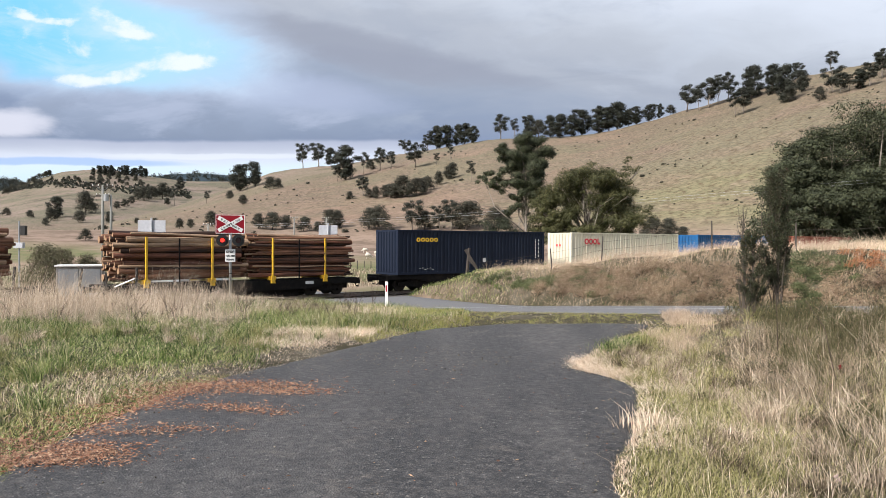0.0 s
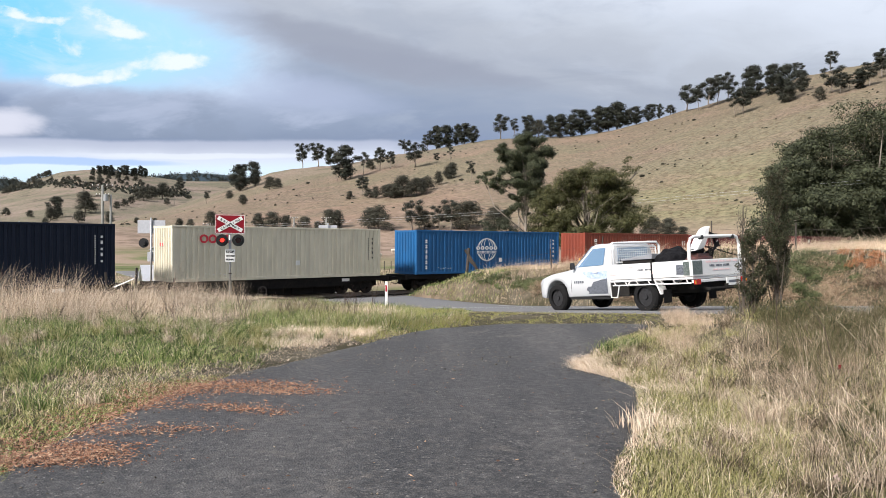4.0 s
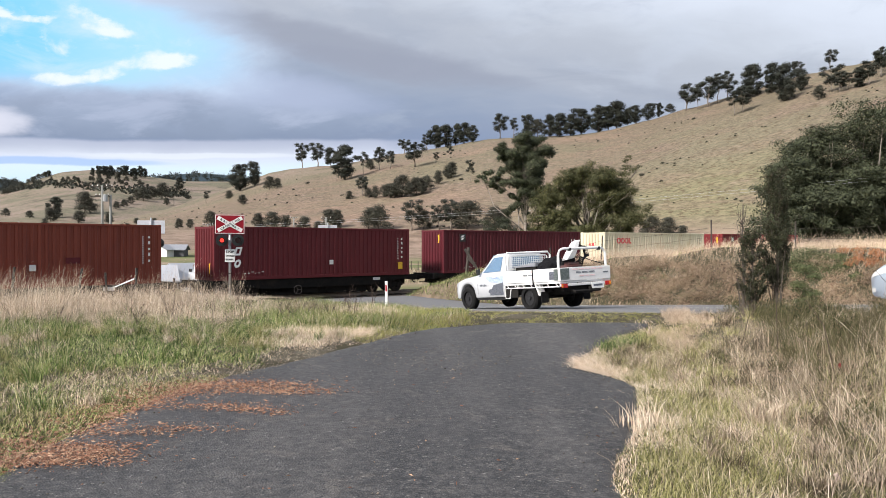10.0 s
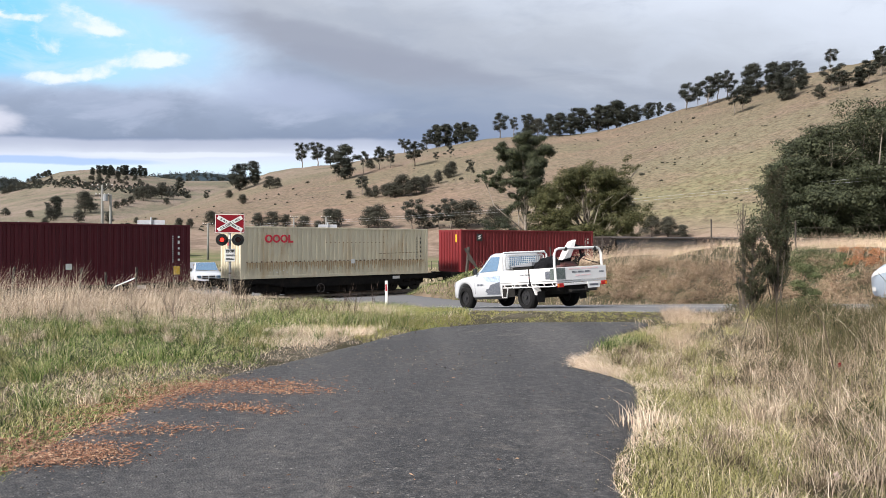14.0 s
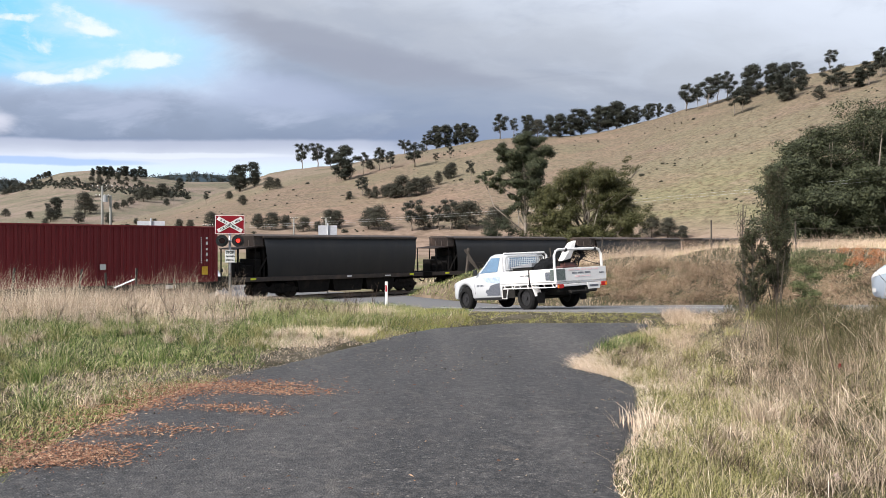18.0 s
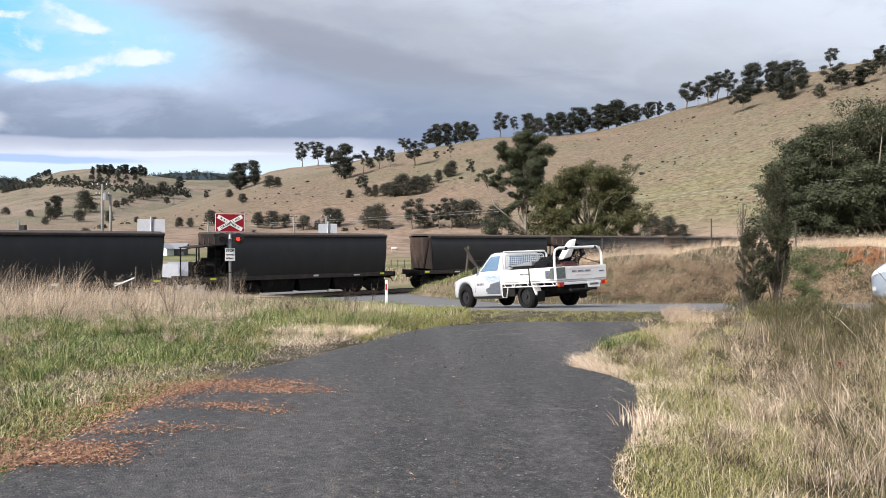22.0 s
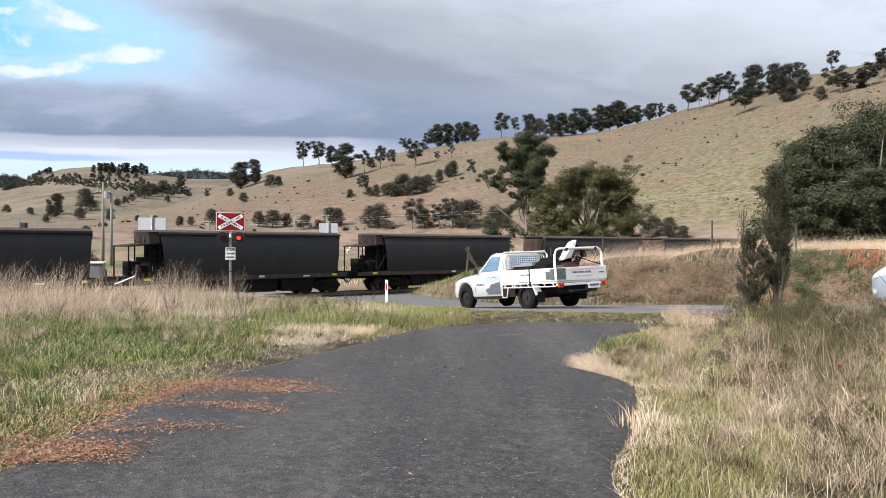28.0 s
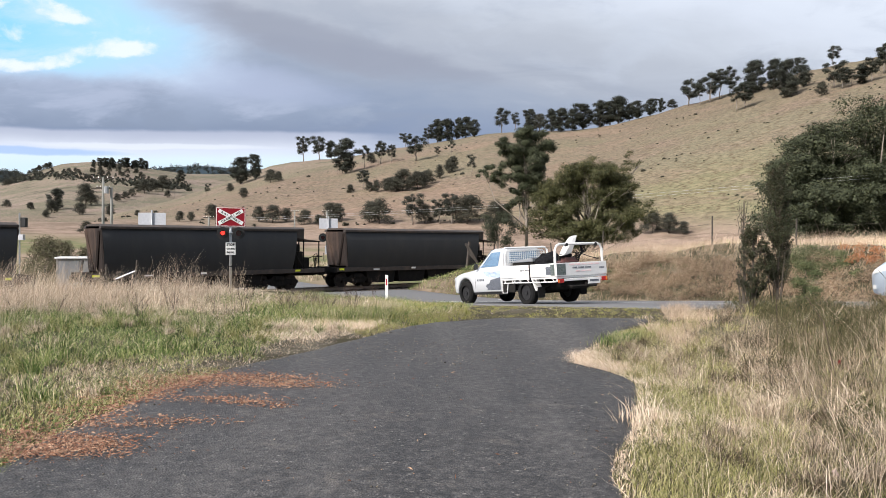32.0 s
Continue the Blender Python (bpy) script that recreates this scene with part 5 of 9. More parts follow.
SPUR_WOOD = [(-493, 1022, 11.1, 1), (-489, 1031, 13.3, 1), (-482, 1031, 13.5, 1), (-482, 1040, 12.7, 1), (-474, 1037, 14.6, 1), (-478, 1052, 11.3, 1),
    (-464, 1040, 13.9, 1), (-474, 1078, 15.3, 1), (-475, 1088, 15, 1), (-468, 1092, 11.6, 1), (-467, 1101, 12.8, 1), (-463, 1112, 16.6, 1), (-460,
    1122, 13.7, 1), (-468, 964, 6.1, 2), (-456, 963, 8, 2), (-452, 981, 7.5, 2), (-448, 999, 7.6, 2), (-437, 1002, 6.7, 2), (-443, 1045, 6.7, 2)]
SPUR_SCRUB = [(-554, 1028, 5.1, 2), (-490, 922, 5.5, 2), (-490, 932, 4.6, 2), (-499, 966, 6.3, 2), (-493, 971, 6.2, 2), (-483, 960, 5.3, 2), (-444,
    899, 4.5, 2), (-440, 901, 4.9, 2), (-463, 960, 5.6, 2), (-437, 921, 6.5, 2), (-441, 936, 6.9, 2), (-433, 938, 5.6, 2), (-425, 940, 4.4, 2), (-430,
    964, 5.8, 2), (-424, 959, 5.5, 2), (-415, 952, 4.8, 2), (-431, 1016, 7.2, 2), (-412, 986, 6.8, 2), (-402, 971, 5.8, 2), (-391, 960, 5.7, 2)]
SPUR_WEST = [(-597, 988, 8.7, 2), (-599, 999, 8, 2), (-606, 1019, 8.9, 2), (-604, 1023, 5.8, 2), (-583, 995, 6.1, 2), (-585, 1007, 9.4, 2), (-595,
    1032, 5.7, 2), (-607, 1062, 6.7, 2), (-598, 1056, 8.3, 2), (-585, 1040, 7.1, 2), (-603, 1082, 8.3, 2), (-602, 1090, 6.3, 2), (-594, 1084, 8.8, 2),
    (-595, 1095, 7.9, 2), (-593, 1092, 8.5, 1), (-600, 1095, 7.7, 1), (-596, 1060, 8.3, 1)]
FAR_LABEL = ("spreading gum tree on the bare hill", "tall dark gum tree on the bare hill", "low rounded dark scrub tree on the slope", "thin sparse gum tree on the slope")


def build_far_trees():
    protos = []
    for kind, (n, low, wide, shape, leaves, leaf, tr, m) in enumerate(((12, .34, .27, "umbrella", 4200, .036, .018, M_EUC_FAR), (18, .09, .23, "tall", 6600, .038, .018, M_EUC_FAR),
                                                                    (14, .16, .32, "ball", 5200, .040, .02, M_SCRUB), (9, .40, .18, "layers", 2200, .034, .012, M_EUC_FAR))):
        for v in range(4):
            cl = random_clumps(100 + kind * 10 + v, n, low, wide, shape)
            protos.append(tree("gum_tree" if kind != 2 else "scrub_tree", 10.0, cl, range(0, len(cl), 2), tr * 10, leaves, leaf * 10, m, M_TRUNK if kind in (0, 3) else M_TWIG,
                               FAR_LABEL[kind], "tree", 40 + kind * 10 + v, "trees on the hillside", .85))
    first = {}
    turn = [0, 0, 0, 0]
    rnd = random.Random(4)
    for zone in (SKYLINE_WEST, SKYLINE_MID, SKYLINE_EAST, SHRUB_BAND, UPPER_SLOPE, HILL_FOOT, WEST_VALLEY, SPUR_WOOD, SPUR_SCRUB, SPUR_WEST):
        for x, y, h, kind in zone:
            turn[kind] += 1
            p = protos[kind * 4 + (turn[kind] * 3 + turn[kind] // 4) % 4]
            k = h / 9.2
            wide = rnd.uniform(1.0, 1.35) * (1.15 if kind == 2 else 1)
            m = Matrix.Translation((x, y, gz(x, y) - .1)) @ Matrix.Rotation(rnd.uniform(0, 6.28), 4, "Z") @ Matrix.Rotation(rnd.gauss(0, .07), 4, "X") @ Matrix.Diagonal((k * wide * rnd.uniform(.85, 1.2), k * wide, k, 1))
            if p in first:
                copy_thing(p, m)
            else:
                first[p] = m
    for p in protos:                    # the first of each kind goes to its own place last
        p.matrix_basis = first[p]


def build_far_woods():
    """Woodland on the far spur, tussocks and scrub dotted over the slopes."""
    rng = np.random.default_rng(12)

    def clumps(az0, az1, r0, r1, n, size, tall):
        az, r = np.radians(rng.uniform(az0, az1, n)), rng.uniform(r0, r1, n)
        x, y = r * np.sin(az), r * np.cos(az)
        return np.stack((x, y, ground_z(x, y) + size * tall), 1), np.repeat(rng.uniform(.6, 1.2, n)[:, None] * size, 3, 1) * (1, 1, tall * 1.4)

    def deg(px):
        return math.degrees(math.atan((px - 784) / FOCAL))

    def scrub_band():
        """A belt of scrub along the far spur, below its bare top."""
        az, r = np.radians(rng.uniform(deg(-20), deg(335), 5200)), rng.uniform(820, 1200, 5200)
        x, y = r * np.sin(az), r * np.cos(az)
        z = ground_z(x, y)
        u, rise = 784 + FOCAL * x / y, (z - 1.6) / y * FOCAL
        mid = np.interp(u, [-20, 90, 200, 335], [92, 106, 97, 86])
        k = np.abs(rise - mid) < 6.5
        x, y, z = x[k][:420], y[k][:420], z[k][:420]
        s = rng.uniform(1.2, 3.4, len(x))
        return np.stack((x, y, z + s * .6), 1), np.stack((s * 1.2, s * 1.2, s), 1)
    sets = [clumps(deg(240), deg(460), 2350, 2650, 260, 9, .8), clumps(deg(-60), deg(45), 2300, 2650, 160, 9, .8), scrub_band()]
    c, s = np.vstack([q[0] for q in sets]), np.vstack([q[1] for q in sets])
    tagged(new("far_woodland", leaf_mesh("far_woodland", c, s, 26000, 3.2, M_EUC_FAR, rng, 0, 1.4)), "dark woodland patches on the far hills", "woodland", kind="stuff")
    # tussocks on the main slope
    n = 620
    az, r = np.radians(rng.uniform(-26, 33, n)), 190 + 330 * rng.random(n) ** 1.3
    keep = rng.random(n) < (.25 + .75 * (np.sin(az * 37) * np.sin(r * .045) > .15))
    az, r = az[keep], r[keep]
    x, y = r * np.sin(az), r * np.cos(az)
    size = rng.uniform(.16, .5, len(x)) * np.where(rng.random(len(x)) < .08, 2.0, 1)
    c = np.stack((x, y, ground_z(x, y) + size * .4), 1)
    tagged(new("hillside_tussocks", leaf_mesh("hillside_tussocks", c, np.stack((size * 1.3, size * 1.3, size * .7), 1), 15000, .4, M_SCRUB, rng, -1, 2.0)), "dark scrub tussocks dotted over the dry slope", "scrub", kind="stuff")


M_BUSH = blades_mat("bush_leaves", [(.05, .065, .025), (.08, .10, .04), (.11, .13, .055), (.15, .15, .08)], .6, .1)
M_SAPLING = blades_mat("sapling_leaves", [(.014, .019, .011), (.026, .033, .017), (.042, .050, .025), (.07, .075, .038), (.075, .042, .032)], .7, .04)


def sapling(x, y, h, wide, n_twigs, n_leaves, seed, label, lead=0):
    """A thin stem with many steep twigs; the small leaves sit along the twigs."""
    rng = np.random.default_rng(seed)
    t = tagged(new("sapling"), label, "bush")
    bm = bmesh.new()
    tube(bm, [(0, 0, 0), (.02, .01, h * .4), (-.01, 0, h * .75), (.01, 0, h)], [.028, .02, .012, .004], 7)
    if lead:
        tube(bm, [(.08, 0, h * .3), (.12, 0, h * .8), (.15, 0, lead)], [.01, .006, .002], 5)
    for k in range(6):
        a, r = rng.uniform(0, math.tau), wide * rng.uniform(.5, 1.1)
        tube(bm, [(.03 * math.cos(a), .03 * math.sin(a), 0), (r * .5 * math.cos(a), r * .4 * math.sin(a), h * .22), (r * math.cos(a), r * .6 * math.sin(a), h * rng.uniform(.36, .6))], [.011, .007, .003], 5)
    pts = []
    for k in range(n_twigs):
        z0 = h * rng.uniform(.16, .92)
        f = z0 / h
        a, r = rng.uniform(0, math.tau), wide * (1.1 - .75 * abs(f - .35)) * rng.uniform(.35, 1.05)
        rise = h * rng.uniform(.08, .2)
        p0, p2 = np.array((0, 0, z0)), np.array((r * math.cos(a), r * math.sin(a), min(z0 + rise, h)))
        p1 = (p0 + p2) / 2 + (r * .2 * math.cos(a), r * .2 * math.sin(a), -rise * .12)
        tube(bm, [tuple(p0), tuple(p1), tuple(p2)], [.008, .005, .002], 4, False)
        q = rng.random((n_leaves // n_twigs, 1)) ** .7 * .85 + .2
        pts.append(p0 * (1 - q) ** 2 + p1 * 2 * q * (1 - q) + p2 * q * q)
    part("trunk", bm, M_TWIG, t)
    c = np.vstack(pts)
    ob = new("crown", leaf_mesh("crown", c, np.full(len(c), .055), len(c), .026, M_SAPLING, rng, -.3, 2.2))
    ob.parent = t
    t.matrix_basis = pose(x, y, gz(x, y) - .05)


M_SHRUB = blades_mat("shrub_twigs", [(.07, .06, .04), (.12, .10, .07), (.16, .15, .085), (.10, .105, .055), (.20, .165, .12)], .8, .1)


def build_near_trees():
    # tall gum behind the line, with a dense column of foliage
    tall = [(0, 0, .87, .05), (.06, .01, .88, .06), (-.05, 0, .86, .05), (-.17, 0, .82, .045), (-.12, .02, .80, .05), (-.05, -.04, .80, .065), (.04, .03, .80, .075), (.10, 0, .78, .05), (-.10, 0, .745, .055),
            (0, .05, .74, .075), (.08, -.03, .73, .055), (-.08, .02, .68, .06), (.02, -.05, .67, .075), (.08, 0, .655, .045), (-.06, .03, .61, .06), (.03, 0, .60, .065), (-.05, -.03, .55, .045), (.085, 0, .53, .05), (.02, .03, .54, .055),
            (.10, 0, .475, .045), (.03, -.03, .48, .045), (-.07, 0, .48, .035), (-.06, .02, .42, .045), (.0, 0, .42, .035), (-.18, 0, .62, .045), (-.24, .02, .645, .035), (-.16, 0, .57, .04), (-.29, 0, .62, .028), (-.22, 0, .60, .03), (.12, 0, .68, .03)]
    rng = random.Random(33)
    tall = [(x + rng.gauss(0, .6) * r, y + rng.gauss(0, .8) * r, z + rng.gauss(0, .5) * r, r * rng.uniform(.6, .9)) for x, y, z, r in tall for _ in range(4)]
    t = tree("gum_tree", 18.9, tall, range(0, 120, 9), .22, 60000, .20, M_EUC_DARK, M_TRUNK, "tall dark gum tree with bare lower limbs", "tree", 7, "", .75)
    t.matrix_basis = pose(10.3, 90, gz(10.3, 90) - .2)
    rng = random.Random(21)
    wide = lobed(rng, 96, .37, .22, .20, lambda u: .90 - .28 * abs(u) ** 1.8 + .035 * math.sin(u * 11), .085)
    wide += [(.36, 0, .96, .04), (.33, 0, .93, .035), (.40, 0, .86, .05), (.44, 0, .88, .03), (.54, 0, .56, .035), (.50, 0, .52, .03), (-.30, 0, .72, .05)]
    t = tree("gum_tree", 14.6, wide, range(0, len(wide), 9), .26, 120000, .19, M_EUC_OLIVE, M_TRUNK, "broad spreading gum tree with olive foliage", "tree", 9, "", .8)
    t.matrix_basis = pose(17.3, 88, gz(17.3, 88) - .2)
    t = tree("gum_tree", 7.0, random_clumps(5, 14, .4, .3, "umbrella"), range(0, 14, 3), .12, 9000, .15, M_EUC, M_TRUNK, "slender gum tree beside larger ones", "tree", 19)
    t.matrix_basis = pose(6.6, 89, gz(6.6, 89) - .2)
    # the dense grove by the line
    for i, (x, y, h, w, n) in enumerate(((40.2, 80, 15.0, .25, 30000), (41.8, 82, 16.8, .30, 40000), (47.8, 81, 19.6, .34, 46000), (54.0, 83, 22.5, .36, 46000), (39.8, 76, 10.0, .34, 24000), (46.5, 76, 12.5, .42, 34000), (45.2, 85, 18.2, .36, 36000))):
        rng = random.Random(60 + i)
        cl = lobed(rng, 46, w, w * .8, .10, lambda u: .92 - .26 * abs(u) ** 2 + .03 * math.sin(u * 7 + i), .10)
        t = tree("gum_tree", h, cl, range(0, len(cl), 23), .014 * h, int(n * 1.15), .24, M_EUC_DARK, M_TRUNK, "dense dark green gum tree in a grove", "tree", 70 + i, "grove by the line", .8)
        t.matrix_basis = pose(x, y, gz(x, y) - .2)
    # sapling with dark small leaves on the verge, a lower bush at its side
    sapling(5.52, 12.0, 2.5, .24, 120, 27000, 5, "slim dark green sapling in the grass")
    sapling(5.08, 11.9, 1.5, .28, 50, 12000, 6, "small dark bush beside the sapling", 2.15)
    t = tree("sapling", .95, [(0, 0, .85, .12), (.15, 0, .7, .14), (-.12, 0, .55, .16), (.1, 0, .4, .18), (0, 0, .25, .2)], range(5), .012, 5200, .028, M_BUSH, M_TWIG, "low green bush in the long grass", "bush", 3)
    t.matrix_basis = pose(5.9, 11.8, gz(5.9, 11.8) - .05)
    sapling(5.0, 12.1, 1.95, .16, 34, 400, 16, "thin leafless twiggy sapling on the verge")
    # leafless shrubs beyond the line
    for i, (x, y, h) in enumerate(((-27.5, 50, 3.4), (-25.6, 52, 2.6), (-29.5, 56, 3.0))):
        cl = random_clumps(300 + i, 26, .08, .5, "ball")
        t = tree("shrub", h, cl, range(12), .06, 7000, .11, M_SHRUB, M_TWIG, "grey-brown leafless shrub beyond the line", "shrub", 90 + i, "shrubs beyond the line")
        t.matrix_basis = pose(x, y, gz(x, y) - .1)


build_far_trees()
build_far_woods()
build_near_trees()


# ---- crossing signals ----
M_SIGNRED = mat("sign_red", (.24, .006, .016), (.20, .006, .014), 12, .65, bump=0, dirt=(.17, .015, .022), spec=.2)
M_SIGNWHITE = mat("sign_white", (.78, .78, .76), (.72, .72, .70), 12, .4, bump=0)
M_SIGNBACK = mat("sign_back", (.47, .48, .51), (.39, .40, .43), 10, .5, .1, bump=.03)
M_LAMPBLACK = mat("lamp_black", (.008, .008, .009), (.014, .014, .014), 8, .5, bump=0)
M_LENS = mat("lamp_lens", (.06, .006, .008), (.04, .005, .006), 20, .2, bump=0)
M_LIT = glow_mat("lit_red_lens", (1.0, .03, .02), 2.4)
FLASHERS = []
FACE = Matrix(((1, 0, 0, 0), (0, 0, -1, 0), (0, 1, 0, 0), (0, 0, 0, 1)))      # flat work that faces -y


def disc(bm, x, z, r, y0, y1, n=24):
    return prism(bm, [(x + r * math.cos(k * math.tau / n), z + r * math.sin(k * math.tau / n)) for k in range(n)], "y", y0, y1)


def lamp_pair(parent, z, gap, r, facing, first):
    """Two flashing lamps side by side; facing -1: towards -y. The lit lens sits before the dark one while it burns."""
    for i, x in enumerate((-gap / 2, gap / 2)):
        lamp = part("lamp", disc(bmesh.new(), x, z, r, -.02, .02), M_LAMPBLACK, parent, "round black lamp target")
        lamp.matrix_basis = pose(0, facing * .1, 0)
        bm = disc(bmesh.new(), x, z, r * .48, min(-facing * .02, -facing * .16), max(-facing * .02, -facing * .16), 20)
        part("lamp_case", bm, M_LAMPBLACK, lamp).matrix_basis = pose(0, 0, 0)
        bm = bmesh.new()
        prev = None
        for k in range(17):          # hood over the lens
            a = math.radians(-35 + 250 * k / 16)
            q = [bm.verts.new((x + rr * math.cos(a), facing * yy, z + rr * math.sin(a))) for rr, yy in ((r * .5, .02), (r * .52, .24 if 0 < k < 16 else .08), (r * .56, .24 if 0 < k < 16 else .08), (r * .56, .02))]
            if prev:
                for j in range(3):
                    bm.faces.new((prev[j], prev[j + 1], q[j + 1], q[j]))
            prev = q
        part("hood", bm, M_LAMPBLACK, lamp)
        part("dark_lens", disc(bmesh.new(), x, z, r * .46, facing * .03, facing * .036), M_LENS, lamp, "dark red lens")
        lit = part("lit_lens", disc(bmesh.new(), x, z, r * .33, -.004, .004), M_LIT, lamp, "glowing red lens")
        FLASHERS.append((lit, facing, (i + first) % 2))


def crossing_signal():
    x, y = -8.37, 28.5
    s = tagged(new("crossing_signal"), "railway crossing sign with flashing lamps on post", "crossing signal")
    s.matrix_basis = pose(x, y, gz(x, y), 0, 0, 18)
    g = gz(x, y)
    zc = lambda py: 1.6 - (py - 431.3) / FOCAL * 28.5 - g
    part("post", tube(bmesh.new(), [(0, .06, -.2), (0, .06, zc(382))], .052, 12), M_GALV, s, smooth=True)
    top, bot = zc(379.5), zc(413.5)
    w = .56
    mid = (top + bot) / 2
    board = part("sign_board", bevelled(box(bmesh.new(), -w, w, -.02, 0, bot, top), .008), M_SIGNRED, s, "red board with white cross")
    e = .012
    bm = box(bmesh.new(), -w + e, w - e, -.026, -.02, bot + e, bot + e + .02)
    box(bm, -w + e, w - e, -.026, -.02, top - e - .02, top - e)
    box(bm, -w + e, -w + e + .02, -.026, -.02, bot + e + .02, top - e - .02)
    box(bm, w - e - .02, w - e, -.026, -.02, bot + e + .02, top - e - .02)
    part("border", bm, M_SIGNWHITE, board)
    h = (top - bot) / 2
    ang = math.degrees(math.atan2(h * .72, w * .86))
    for sg, word in ((-1, "RAILWAY"), (1, "CROSSING")):
        m = Matrix.Translation((0, 0, mid)) @ Matrix.Rotation(radians(-sg * ang), 4, "Y")
        L = math.hypot(h * .72, w * .86) - .03
        arm = part("cross_arm", box(bmesh.new(), -L, L, -.032 - .003 * (sg > 0), -.027, -.075, .075), M_SIGNWHITE, board, "white cross arm")
        arm.matrix_basis = m
        n = len(word)
        for i, ch in enumerate(word):
            u = -L + .1 + (2 * L - .2) * (i + .5) / n
            t = text_part("letter", ch, .115, Matrix.Translation((u - .04, -.040, -.041)) @ FACE, M_INK_K, arm)
    lamp_pair(s, zc(425), .60, .235, -1, 0)
    part("cross_arm", tube(bmesh.new(), [(-.35, -.0, zc(425)), (.35, .0, zc(425))], .03, 8), M_GALV, s)
    # stop plate
    z0, z1 = zc(463.5), zc(441)
    plate = part("stop_plate", bevelled(box(bmesh.new(), -.19, .19, -.03, -.01, z0, z1), .006), M_SIGNWHITE, s, "white plate with black lettering")
    for k, word in enumerate(("STOP", "ON RED", "SIGNAL")):
        text_part("lettering", word, (.125, .088, .088)[k], Matrix.Translation((-.155, -.036, z1 - .14 - .145 * k)) @ FACE, M_INK_K, plate)
    part("band", tube(bmesh.new(), [(0, .06, zc(483)), (0, .06, zc(485))], .058, 12), M_LAMPBLACK, s)


def far_signal(x, y, width, top, bottom, lamp_z, gap, flash):
    s = tagged(new("crossing_signal"), "crossing signal seen from behind, grey sign back", "crossing signal", "signals beyond the line")
    g = gz(x, y)
    s.matrix_basis = pose(x, y, g, 0, 0, 8)
    part("post", tube(bmesh.new(), [(0, 0, -.2), (0, 0, top - g + .15)], .05, 10), M_GALV, s, smooth=True)
    for x0, x1 in ((-width / 2, -.01), (.01, width / 2)):
        part("sign_board", bevelled(box(bmesh.new(), x0, x1, .05, .07, bottom - g, top - g), .006), M_SIGNBACK, s, "plain grey back of a sign")
    part("plate", bevelled(box(bmesh.new(), -.22, .22, .05, .065, lamp_z - g - 1.05, lamp_z - g - .5), .006), M_SIGNBACK, s, "plain grey back of a plate")
    lamp_pair(s, lamp_z - g, gap, .27, -1 if flash else 1, 1)


# ---- posts, fence, hut, pole ----
M_HUT = mat("hut_steel", (.30, .285, .27), (.22, .205, .19), 4, .6, .1, bump=.05, dirt=(.16, .13, .11), stretch=(1, 1, .3))


